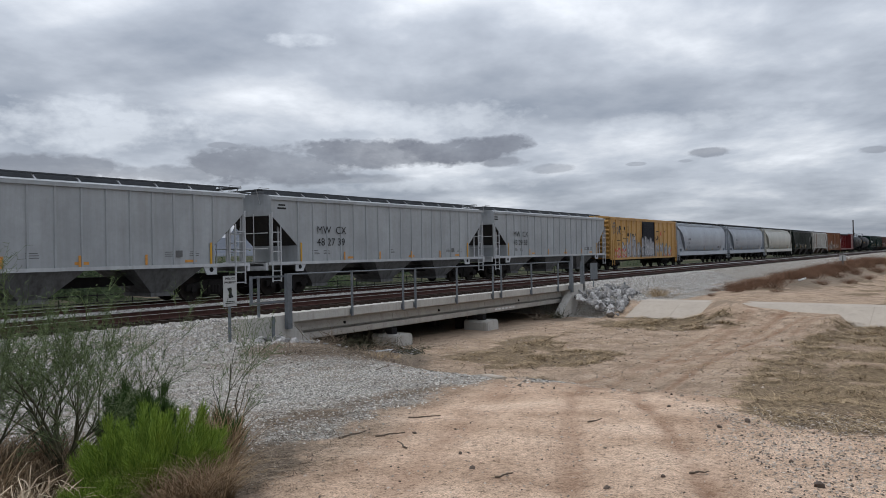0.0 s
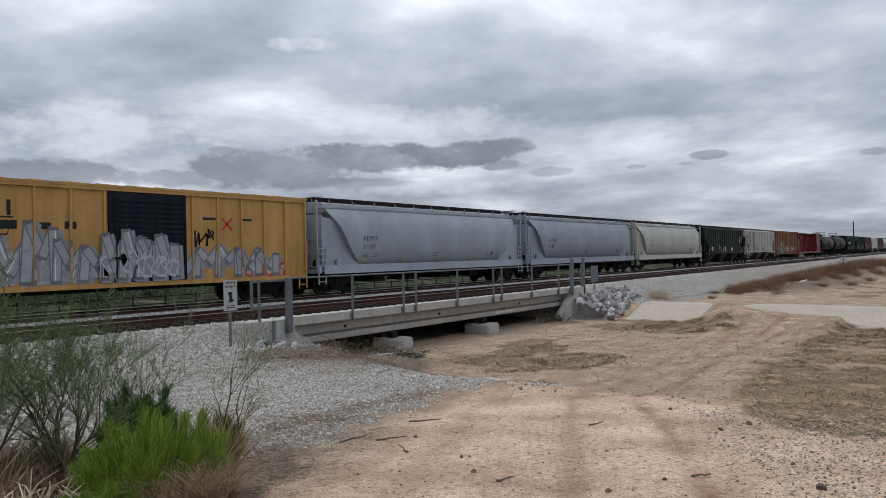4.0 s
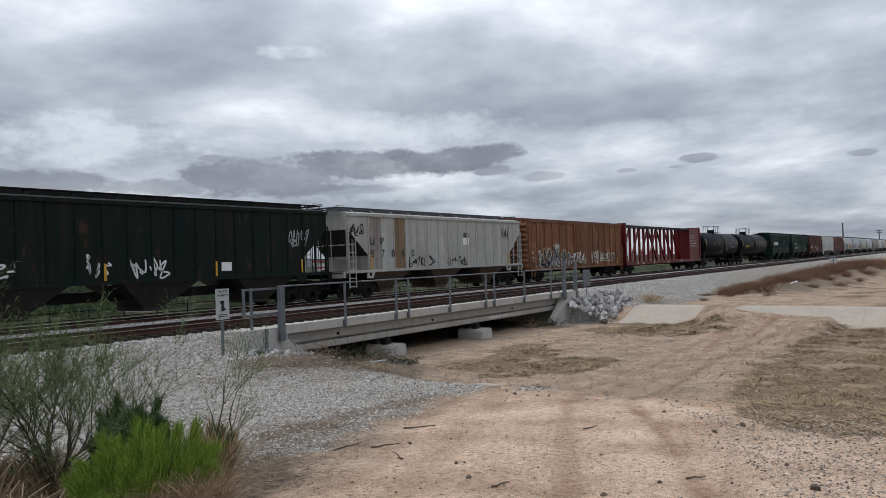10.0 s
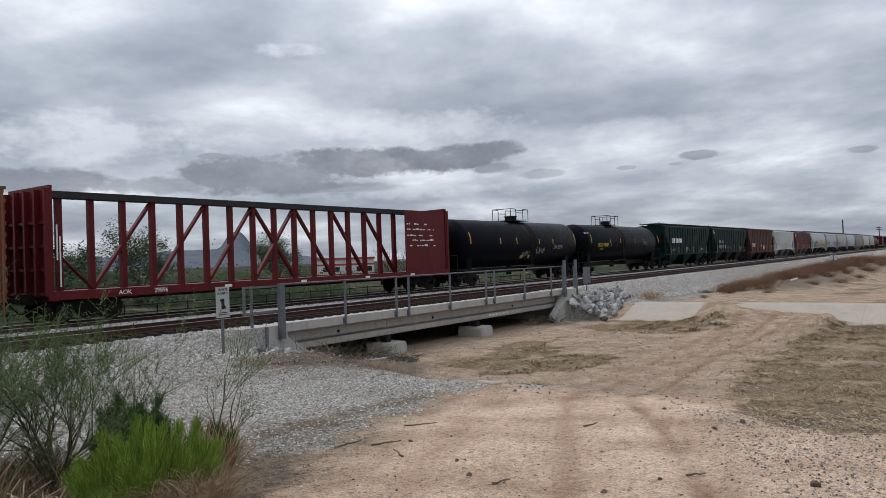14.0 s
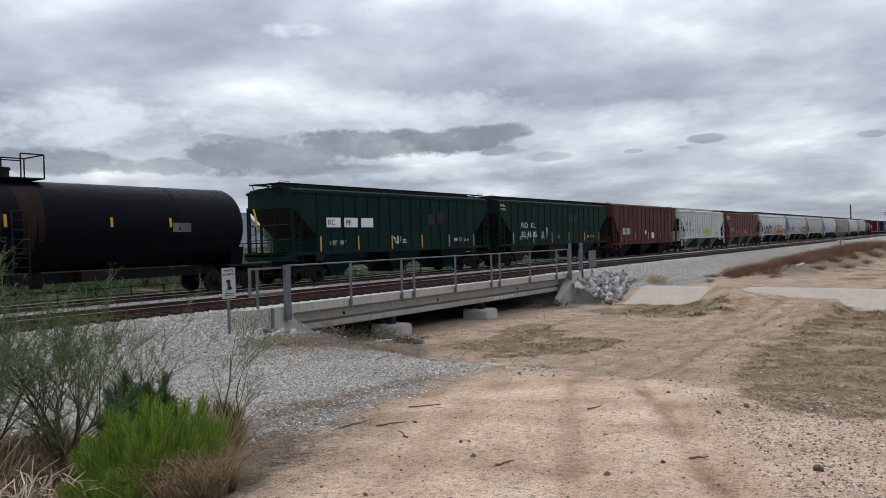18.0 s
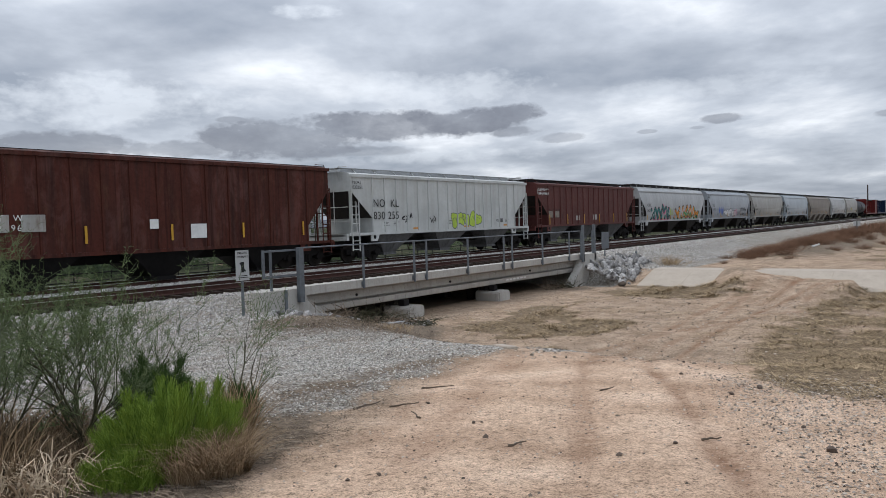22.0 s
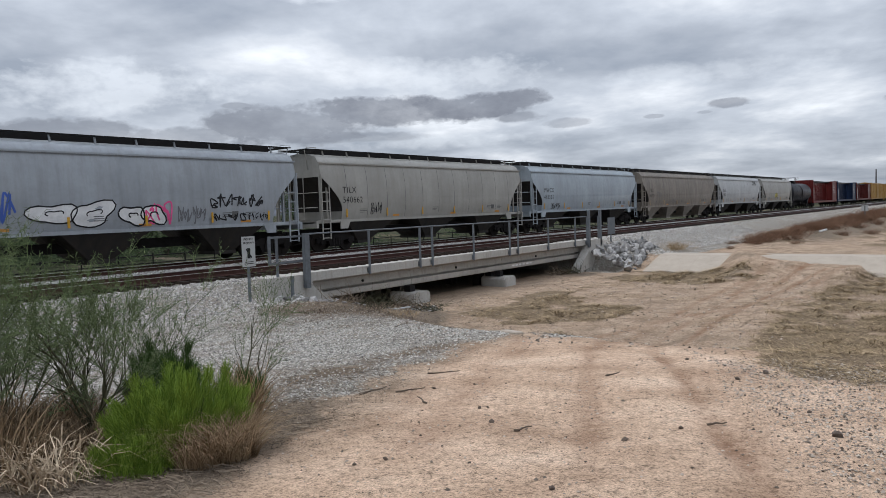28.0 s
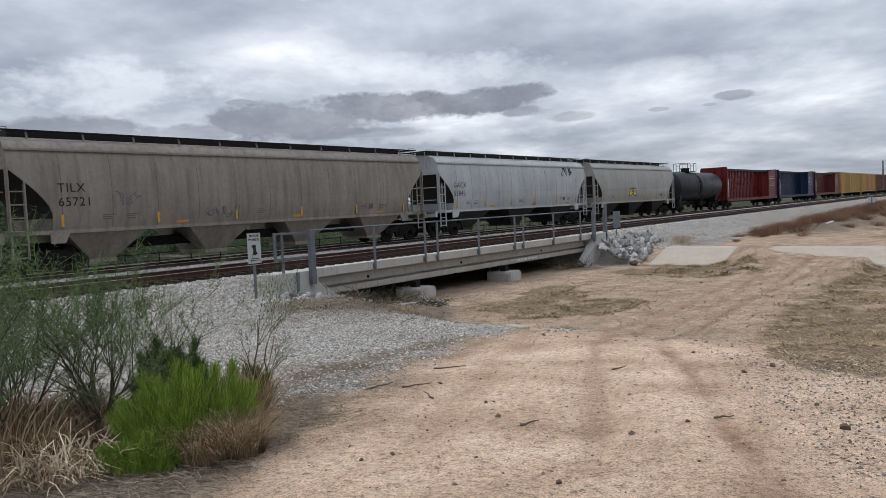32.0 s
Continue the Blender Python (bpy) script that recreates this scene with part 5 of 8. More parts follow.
def tank_car(i, label, mat, platform_mat, radius=1.50, dome_at=0.5, stripes=True, tail=0.5):
    car, length = car_base(i, label, "tank car")
    running_gear(car, length, 2.1)
    zc = 1.12 + radius
    bm = bmesh.new()
    x0, x1 = 0.95, length - 0.95
    # dished head: small radius at the tip, full radius at the shell
    ring_specs = [(x0 + 0.62 * (1 - math.sqrt(max(0, 1 - q * q))), max(0.02, radius * q)) for q in (0.0, 0.3, 0.55, 0.75, 0.88, 0.96, 1.0)]
    ring_specs += [(length + tail - x, r) for x, r in reversed(ring_specs)]
    seg = 36
    rings = [[bm.verts.new((x, r * math.cos(2 * math.pi * k / seg), zc + r * math.sin(2 * math.pi * k / seg))) for k in range(seg)] for x, r in ring_specs]
    for p, q in zip(rings[:-1], rings[1:]):
        for k in range(seg):
            j = (k + 1) % seg
            bm.faces.new((p[k], p[j], q[j], q[k]))
    bm.faces.new(rings[0])
    bm.faces.new(rings[-1][::-1])
    part("tank_shell", bm, mat, car, smooth=True)
    side = lambda z: math.sqrt(max(0.01, (radius + 0.004) ** 2 - (z - zc) ** 2))
    # seams
    for xs in (0.26, 0.42, 0.58, 0.74):
        bm = bmesh.new()
        x = length * xs
        rod(bm, (x - 0.03, 0, zc), (x + 0.03, 0, zc), radius + 0.006, 36)
        part("seam", bm, mat, car)
    # manway, guard rail, platform
    xd = length * dome_at
    bm = bmesh.new()
    rod(bm, (xd, 0, zc + radius - 0.1), (xd, 0, zc + radius + 0.33), 0.42, 18)
    rod(bm, (xd, 0, zc + radius + 0.33), (xd, 0, zc + radius + 0.40), 0.46, 18)
    part("manway", bm, platform_mat, car, "black manway dome")
    bm = bmesh.new()
    box(bm, xd - 1.25, xd + 1.25, -0.75, 0.75, zc + radius + 0.02, zc + radius + 0.06)
    part("platform", bm, platform_mat, car)
    zt, zb = zc + radius + 0.85, zc + radius + 0.02
    guard = thing_part("guard_rail", car, "black pipe guard rail")
    for y in (-0.72, 0.72):
        for x in (xd - 1.25, xd - 0.5, xd + 0.5, xd + 1.25):
            rod_part("post", (x, y, zb), (x, y, zt), 0.024, platform_mat, guard)
        rod_part("rail", (xd - 1.25, y, zt), (xd - 0.5, y, zt), 0.024, platform_mat, guard)
        rod_part("rail", (xd + 0.5, y, zt), (xd + 1.25, y, zt), 0.024, platform_mat, guard)
        rod_part("rail", (xd - 0.5, y, zt - 0.25), (xd + 0.5, y, zt - 0.25), 0.02, platform_mat, guard)
    for x in (xd - 1.25, xd + 1.25):
        rod_part("rail", (x, -0.72, zt), (x, 0.72, zt), 0.024, platform_mat, guard)
    bm = bmesh.new()
    heights = [0.75 + k * 0.3 for k in range(9)]
    outs = [-(side(min(z, zc + radius - 0.1)) if z > zc else radius) - 0.12 for z in heights]
    for x in (xd - 0.25, xd + 0.25):
        for k in range(8):
            rod(bm, (x, outs[k], heights[k]), (x, outs[k + 1], heights[k + 1]), 0.026, 6)
    lad = part("ladder", bm, platform_mat, car)
    for z, y in zip(heights, outs):
        add_rungs(lad, xd - 0.25, xd + 0.25, y, [z], 0.02, platform_mat)
    # rusty drips below the manway
    for xs, w, z0 in ((0.35, 0.30, -0.95), (0.72, 0.16, -0.55), (-0.55, 0.10, -0.2)):
        bm = bmesh.new()
        for k in range(10):
            za, zb2 = zc + radius * 0.97 + (z0 - radius * 0.97) * k / 10, zc + radius * 0.97 + (z0 - radius * 0.97) * (k + 1) / 10
            wa = w * (1 - 0.5 * k / 10)
            plate(bm, xd + xs - wa, xd + xs + wa, zb2, za, side, 0.004)
        part("stain", bm, M_DRIP, car, "rusty brown drip stain")
    # saddles and stub sills
    for x in (2.1, length - 2.1):
        bm = bmesh.new()
        prism(bm, [(-1.1, 0.9), (1.1, 0.9), (1.25, zc - radius * 0.55), (-1.25, zc - radius * 0.55)], "x", x - 0.3, x + 0.3)
        part("saddle", bm, mat, car)
    for x, sgn in ((0, 1), (length, -1)):
        bm = bmesh.new()
        a, b_ = sorted((x + sgn * 0.4, x + sgn * 2.6))
        box(bm, a, b_, -1.4, 1.4, 1.02, 1.10)
        for s in (-1, 1):
            ladder(car, x + sgn * 0.5, x + sgn * 0.95, s * 1.45, 0.45, 1.1, 2, platform_mat)
            rod(bm, (x + sgn * 0.45, s * 1.42, 1.1), (x + sgn * 0.45, s * 1.42, 1.95), 0.025, 6)
        rod(bm, (x + sgn * 0.45, -1.42, 1.95), (x + sgn * 0.45, 1.42, 1.95), 0.025, 6)
        part("end_platform", bm, platform_mat, car)
    bm = bmesh.new()
    rod(bm, (length * 0.5, 0, 0.55), (length * 0.5, 0, 1.3), 0.2, 12)
    part("bottom_valve", bm, M_BLACK, car)
    bm = bmesh.new()
    box(bm, length * 0.56, length * 0.56 + 1.0, -0.9, -0.5, 0.75, 1.1)
    part("air_tank", bm, M_BLACK, car)
    if stripes:
        for xs, h in ((0.10, 0.75), (0.30, 0.40), (0.42, 0.40), (0.60, 0.34), (0.72, 0.34), (0.93, 0.75)):
            bm = bmesh.new()
            for k in range(6):
                plate(bm, length * xs - 0.05, length * xs + 0.05, zc - 0.05 + h * k / 6, zc - 0.05 + h * (k + 1) / 6, side, 0.006)
            part("reflector", bm, M_YEL, car, "yellow reflective stripe")
    return car, length, side


def truss_car(i, rgb=(0.10, 0.0095, 0.0105), shade="dark red", filled=False):
    red = paint("truss_" + shade.replace(" ", "_"), rgb, dirt=tuple(c * 0.4 + 0.006 for c in rgb), rust=0.1, amount=0.5, gloss=0.15)
    dark = plain("truss_top_chord", (0.03, 0.028, 0.03), 0.6, 0, 0.3, 4)
    car, length = car_base(i, shade + (" lumber car with a part-filled centre truss" if filled else " open lumber car with a centre truss"), "lumber car")
    running_gear(car, length, 2.5)
    bm = bmesh.new()
    box(bm, 0.9, length - 0.5, -1.45, 1.45, 1.02, 1.12)
    for s in (-1, 1):
        box(bm, 0.9, length - 0.5, s * 1.45 - 0.06, s * 1.45 + 0.06, 0.86, 1.16)
    n = 17
    for k in range(n):
        x = 1.2 + (length - 2.0) * k / (n - 1)
        box(bm, x - 0.1, x + 0.1, -1.40, 1.40, 0.82, 1.02)
    part("deck", bm, red, car, "flat deck")
    xa = 1.1
    bm = bmesh.new()
    box(bm, xa, length - 0.71, -0.28, 0.28, 4.42, 4.66)
    part("top_chord", bm, dark, car, "black top beam")
    bm = bmesh.new()
    box(bm, -0.10, 0.10, -0.10, 0.10, 1.12, 4.42)
    post = mesh_of("truss_post", bm, red)
    xs = [3.17 + 1.252 * k for k in range(15)]
    for x in [2.0] + xs:
        o = part("truss_post", post, None, car)
        o.location = (x, 0, 0)
    if filled:
        for x in xs[:-1]:
            o = part("truss_post", post, None, car)
            o.location = (x + 0.63, 0, 0)
        bm = bmesh.new()
        box(bm, 1.2, length * 0.60, -0.05, 0.05, 1.12, 2.75)
        box(bm, length * 0.60, length - 4.2, -0.05, 0.05, 1.12, 4.42)
        part("centre_panel", bm, red, car, "solid lower panel between the posts")
    pairs = [(0, 2, True), (2, 4, True), (4, 6, True), (6, 8, True), (6, 8, False), (8, 10, False), (10, 12, False), (12, 14, False)]
    for k0, k1, up in pairs:
        bm = bmesh.new()
        za, zb = (1.25, 4.35) if up else (4.35, 1.25)
        p, q = Vector((xs[k0] + 0.1, 0, za)), Vector((xs[k1] - 0.1, 0, zb))
        d = (q - p).normalized()
        nrm = Vector((-d.z, 0, d.x)) * 0.055
        vs = [bm.verts.new(c + o + Vector((0, y, 0))) for y in (-0.09, 0.09) for c, o in ((p, nrm), (p, -nrm), (q, -nrm), (q, nrm))]
        for f in ((0, 1, 2, 3), (7, 6, 5, 4), (0, 4, 5, 1), (1, 5, 6, 2), (2, 6, 7, 3), (3, 7, 4, 0)):
            bm.faces.new([vs[z] for z in f])
        part("diagonal", bm, red, car)
    for pts in ((Vector((1.15, -1.35, 2.55)), Vector((3.05, -0.2, 1.2))),):
        bm = bmesh.new()
        rod(bm, pts[0], pts[1], 0.06, 6)
        part("diagonal", bm, red, car)
    for x, z0, z1 in ((1.3, 1.3, 3.0), (1.2, 2.2, 3.4)):
        bm = bmesh.new()
        rod(bm, (x, -1.5, z0), (x, -1.5, z1), 0.025, 6)
        part("grab_rail", bm, M_INKW, car, "pale grab rail")
    # end bulkheads
    for x, sgn in ((1.0, 1), (length - 0.6, -1)):
        bm = bmesh.new()
        a, b_ = sorted((x, x + sgn * 0.10))
        box(bm, a, b_, -1.45, 1.45, 1.12, 4.72)
        bulk = part("bulkhead", bm, red, car, "end bulkhead")
        for y in (-1.42, -0.72, 0.0, 0.72, 1.42):
            bm = bmesh.new()
            a, b_ = sorted((x - sgn * 0.001, x - sgn * 0.17))
            box(bm, a, b_, y - 0.06, y + 0.06, 1.0, 4.6)
            part("stiffener", bm, red, bulk)
        for z in (1.9, 2.7, 3.5):
            bm = bmesh.new()
            a, b_ = sorted((x - sgn * 0.002, x - sgn * 0.09))
            box(bm, a, b_, -1.4, 1.4, z - 0.05, z + 0.05)
            part("crosspiece", bm, red, bulk)
    side = lambda z: 1.40
    bm = bmesh.new()
    prism(bm, [(length - 4.4, 1.14), (length - 0.71, 1.14), (length - 0.71, 4.74), (length - 2.9, 4.52), (length - 4.4, 4.52)], "y", -1.40, -1.34)
    part("side_panel", bm, red, car, "solid panel with white stencils")
    rnd = random.Random(4)
    items = []
    for z in (3.75, 3.45, 3.12, 2.85, 2.55):
        x = length - 4.0
        while x < length - 1.6:
            w = 0.06 + 0.22 * rnd.random()
            if rnd.random() < 0.7:
                items.append((x, x + w, z, z + 0.05 + 0.05 * rnd.random()))
            x += w + 0.06
    marks(car, items, M_INKW, side, "stencil", "worn white stencils")
    rim = lambda z: 1.51
    if filled:
        return
    lettering(car, "AOK", 3.6, 0.93, 0.17, M_INKW, rim)
    lettering(car, "29896", 5.0, 0.93, 0.17, M_INKW, rim)
    marks(car, [(x, x + 0.35, 0.96, 1.06) for x in (8.2, 12.4, 16.8, 20.5)], M_INKW, rim, "reflector", "white reflector")
    return car, length


# ---- stones, plants, signs, distance ----
def scatter_mesh(name, verts, faces, mats):
    me = bpy.data.meshes.new(name)
    me.from_pydata(verts, [], faces)
    for m in mats if isinstance(mats, (list, tuple)) else [mats]:
        me.materials.append(m)
    return me


OCTA = [(1, 0, 0), (-1, 0, 0), (0, 1, 0), (0, -1, 0), (0, 0, 1), (0, 0, -1)]
OCTA_F = [(0, 2, 4), (2, 1, 4), (1, 3, 4), (3, 0, 4), (2, 0, 5), (1, 2, 5), (3, 1, 5), (0, 3, 5)]


def stone_field(name, label, spots, mat, seed):
    """Loose angular stones, each its own island: (x, y, z, size)."""
    rng = np.random.default_rng(seed)
    n = len(spots)
    c = np.array(spots)
    base = np.array(OCTA)
    v = base[None] * (0.55 + 0.6 * rng.random((n, 6, 1)))
    v *= np.stack([np.ones(n), 0.7 + 0.5 * rng.random(n), 0.45 + 0.4 * rng.random(n)], 1)[:, None, :]
    a = rng.random(n) * 6.283
    ca, sa = np.cos(a)[:, None], np.sin(a)[:, None]
    x, y = v[..., 0] * ca - v[..., 1] * sa, v[..., 0] * sa + v[..., 1] * ca
    tilt = (rng.random(n) - 0.5)[:, None] * 1.2
    z = v[..., 2] + x * tilt * 0.5
    out = np.stack([x, y, z], -1) * c[:, None, 3:4] + c[:, None, :3]
    faces = (np.array(OCTA_F)[None] + (np.arange(n) * 6)[:, None, None]).reshape(-1, 3)
    me = scatter_mesh(name, out.reshape(-1, 3).tolist(), faces.tolist(), mat)
    return tagged(new(name, me), label, "gravel", "", "stuff")


M_PEBBLE = leafy("pebble_grey", (0.10, 0.09, 0.08), (0.70, 0.66, 0.60), 0.9)
M_VERGE = leafy("pebble_tan", (0.085, 0.065, 0.052), (0.58, 0.50, 0.42), 0.9)
M_PEBBLE2 = leafy("pebble_brown", (0.06, 0.045, 0.036), (0.50, 0.42, 0.345), 0.9)
M_BALLAST = leafy("ballast_pale", (0.16, 0.15, 0.14), (0.62, 0.59, 0.55), 0.9)


def scatter_gravel():
    rnd = random.Random(11)

    def pick(n, x0, x1, y0, y1, mask, lo, hi, power=2.0):
        out, tries = [], 0
        while len(out) < n and tries < n * 5:
            tries += 1
            x, y = x0 + (x1 - x0) * rnd.random(), y0 + (y1 - y0) * rnd.random()
            if rnd.random() < mask(x, y):
                s = lo + (hi - lo) * rnd.random() ** power
                out.append((x, y, surface_z(x, y) + s * 0.25, s))
        return out

    apron = pick(42000, 3.5, 16.5, 5.5, 17.2, lambda x, y: zones_at(x, y)[0], 0.008, 0.027)
    stone_field("gravel_apron", "grey crushed gravel lying on the ground", apron, M_PEBBLE, 1)
    verge = pick(16000, 4.5, 10.2, -2.5, 3.6, lambda x, y: 0.02 + (0.98 if road_offset(x, y) < -1.3 - 0.5 * noise.noise((x, y, 4.0)) else 0.0), 0.004, 0.022, 3.2)
    stone_field("verge_gravel", "pale loose gravel beside the dirt road", verge, M_VERGE, 4)
    shoulder = pick(15000, -6, 15.6, 15.8, 20.0, lambda x, y: 1.0, 0.02, 0.055) + pick(16000, 37.0, 66, 14.6, 20.0, lambda x, y: min(1, 0.1 + zones_at(x, y)[0]), 0.025, 0.065)
    shoulder += pick(5000, 0, 60, 23.0, 24.5, lambda x, y: 1.0, 0.025, 0.05)
    shoulder = [(x, y, (-0.06 - 0.05 * abs(y - 23.8) + s * 0.2) if y > 22.6 else (max(z, -0.27 + s * 0.25) if y > 19.2 else z), s) for x, y, z, s in shoulder]
    stone_field("track_ballast", "pale crushed rock ballast beside the track", shoulder, M_BALLAST, 2)
    pebbles = pick(24000, 3.0, 13, -3.0, 7, lambda x, y: 0.14 + (0.75 if x < 9.6 and road_offset(x, y) < -1.15 else 0.0), 0.003, 0.018, 3.5) + pick(9000, 10, 36, 3, 17, lambda x, y: 0.5, 0.008, 0.05, 3.5)
    stone_field("road_pebbles", "small brown pebbles on the dirt", pebbles, M_PEBBLE2, 3)


def rock_mesh(name, seed, mat, flat=0.7):
    rnd = random.Random(seed)
    bm = bmesh.new()
    bmesh.ops.create_icosphere(bm, subdivisions=1, radius=1.0)
    k = rnd.random() * 50
    for v in bm.verts:
        n = noise.noise(v.co * 1.3 + Vector((k, 0, 0)))
        v.co *= 1 + 0.5 * n + rnd.uniform(-0.12, 0.12)
        v.co.z *= flat
    # knock flat faces into it
    for _ in range(8):
        d = Vector((rnd.uniform(-1, 1), rnd.uniform(-1, 1), rnd.uniform(-0.4, 1))).normalized()
        for v in bm.verts:
            s = v.co.dot(d) - 0.52
            if s > 0:
                v.co -= d * s * 0.9
    return mesh_of(name, bm, mat)


def build_rocks():
    m_rip = plain("riprap_stone", (0.275, 0.265, 0.255), 0.9, 0, 0.55, 1.6, 0.8)
    m_dark = plain("dark_stone", (0.10, 0.075, 0.06), 0.9, 0, 0.4, 5, 0.6)
    nt, bs = m_rip.node_tree, m_rip.node_tree.nodes["Principled BSDF"]
    oi = nt.nodes.new("ShaderNodeObjectInfo")
    old = bs.inputs["Base Color"].links[0].from_socket
    nt.links.new(mix_node(nt, 1.0, old, ramp_node(nt, oi.outputs["Random"], [(0.0, grey(0.38)), (0.5, grey(0.95)), (1.0, grey(1.6))]), "MULTIPLY"), bs.inputs["Base Color"])
    shapes = [rock_mesh("stone", s, m_rip) for s in range(8)]
    rnd = random.Random(5)
    pile = thing("riprap", "pile of pale broken riprap stones beside the bridge", "stone pile", pose(0, 0, 0))
    for k in range(190):
        a, b_ = rnd.random(), rnd.random() ** 0.8
        x = 35.6 + a * 6.6
        lo, hi = 15.0 + 1.2 * a, 17.7
        y = hi - (hi - lo) * b_
        s = 0.11 + 0.22 * rnd.random() ** 1.7
        z = max(ground_z(x, y, False), -1.75 + (y - 14.9) * 0.36 * (1 - 0.4 * a)) + s * 0.2 + 0.10 * rnd.random()
        o = new("stone", shapes[k % 8])
        o.parent = pile
        o.matrix_basis = pose(x, y, z, rnd.random() * 90, rnd.random() * 90, rnd.random() * 360) @ Matrix.Diagonal((s * 1.15, s * (0.7 + 0.5 * rnd.random()), s * 0.85, 1))
    rub = thing("rubble", "pale broken rubble at the foot of the abutment", "stone pile", pose(0, 0, 0))
    for k in range(230):
        a = rnd.random()
        x = 13.6 + 6.8 * a
        y = 17.0 - 1.1 * rnd.random() - 0.25 * math.sin(a * 9)
        s = 0.05 + 0.17 * rnd.random() ** 2
        o = new("stone", shapes[k % 8])
        o.parent = rub
        o.matrix_basis = pose(x, y, surface_z(x, y) + s * 0.3, rnd.random() * 60, rnd.random() * 60, rnd.random() * 360) @ Matrix.Diagonal((s * 1.3, s, s * 0.8, 1))
    darks = [rock_mesh("rock", 30 + s, m_dark, 0.75) for s in range(4)]
    for k, (x, y, s) in enumerate(((5.10, 3.45, 0.040), (8.16, 2.25, 0.045), (6.12, 0.95, 0.058), (5.71, 2.02, 0.032), (5.05, 2.21, 0.036), (8.79, 2.11, 0.065), (3.69, 3.40, 0.026), (3.68, 2.07, 0.032), (3.48, 3.50, 0.026), (7.03, 0.48, 0.040), (5.54, 3.88, 0.030), (6.15, 4.90, 0.030), (5.62, 3.84, 0.022), (9.6, 3.3, 0.04), (6.9, 1.3, 0.03))):
        o = new("rock", darks[k % 4])
        o.matrix_basis = pose(x, y, surface_z(x, y) + s * 0.3, 0, 0, k * 77) @ Matrix.Diagonal((s, s * 0.8, s * 0.8, 1))
        tagged(o, "small dark brown rock lying on the dirt road", "rock", "rocks on the road")
    m_stick = plain("dead_stick", (0.10, 0.075, 0.055), 0.9, 0, 0.3, 9)
    for k, (x, y, ln, az) in enumerate(((5.75, 5.12, 0.32, -40), (5.49, 5.4, 0.35, -15), (5.49, 4.48, 0.22, 60), (7.65, 3.57, 0.2, -30), (6.9, 5.6, 0.4, -50), (4.9, 3.1, 0.16, -30), (11.5, 10.2, 0.5, 10), (6.0, 1.9, 0.16, -60))):
        bm = bmesh.new()
        p = Vector((0, 0, 0))
        for q in range(4):
            d = Vector((ln / 4, 0.02 * math.sin(q * 2 + k), 0.008 * (q % 2)))
            rod(bm, p, p + d, 0.010 - 0.0015 * q, 5)
            p = p + d
        o = new("stick", mesh_of("stick", bm, m_stick))
        o.matrix_basis = pose(x, y, surface_z(x, y) + 0.012, 0, 0, az)
        tagged(o, "thin dead stick lying on the ground", "stick", "sticks on the ground")
    bm = bmesh.new()
    box(bm, -0.5, 0.5, -0.06, 0.06, 0, 0.03)
    o = new("plank", mesh_of("plank", bm, M_WHITE))
    o.matrix_basis = pose(17.6, 15.25, ground_z(17.6, 15.25) + 0.03, 0, 4, 12)
    tagged(o, "bleached white board lying in the rubble", "board")


def build_kerb():
    """Broken edge of a buried concrete strip where the gravel ends."""
    ob = thing("concrete_edge", "broken pale concrete edge at the end of the gravel", "concrete kerb", kind="structure")
    pts = [(15.3, 12.2), (14.5, 11.1), (13.6, 9.9), (12.7, 8.8), (11.9, 7.7), (11.2, 6.9)]
    for k, (p, q) in enumerate(zip(pts[:-1], pts[1:])):
        bm = bmesh.new()
        ang = math.degrees(math.atan2(q[1] - p[1], q[0] - p[0]))
        ln = math.hypot(q[0] - p[0], q[1] - p[1])
        box(bm, 0.03, ln - 0.03 - 0.1 * (k % 2), -0.09, 0.09, -0.3, 0.05)
        bmesh.ops.bevel(bm, geom=bm.edges[:], offset=0.02, segments=1, affect="EDGES")
        za, zb = surface_z(*p), surface_z(*q)
        o = part("slab", bm, M_CONC2, ob)
        o.matrix_basis = pose(p[0], p[1], za, 0, -math.degrees(math.atan2(zb - za, ln)), ang)


def tubes(lines, sides=3):
    """Thin twigs: polylines of (point, radius)."""
    verts, faces = [], []
    for line in lines:
        n0 = len(verts)
        for i, (p, r) in enumerate(line):
            a, b_ = line[max(0, i - 1)][0], line[min(len(line) - 1, i + 1)][0]
            d = (b_ - a)
            d = d.normalized() if d.length > 1e-9 else Vector((0, 0, 1))
            u = d.orthogonal().normalized()
            w = d.cross(u)
            for k in range(sides):
                t = 6.2832 * k / sides
                verts.append(p + (u * math.cos(t) + w * math.sin(t)) * r)
        for i in range(len(line) - 1):
            for k in range(sides):
                j = (k + 1) % sides
                a = n0 + i * sides
                faces.append((a + k, a + j, a + sides + j, a + sides + k))
    return [tuple(v) for v in verts], faces


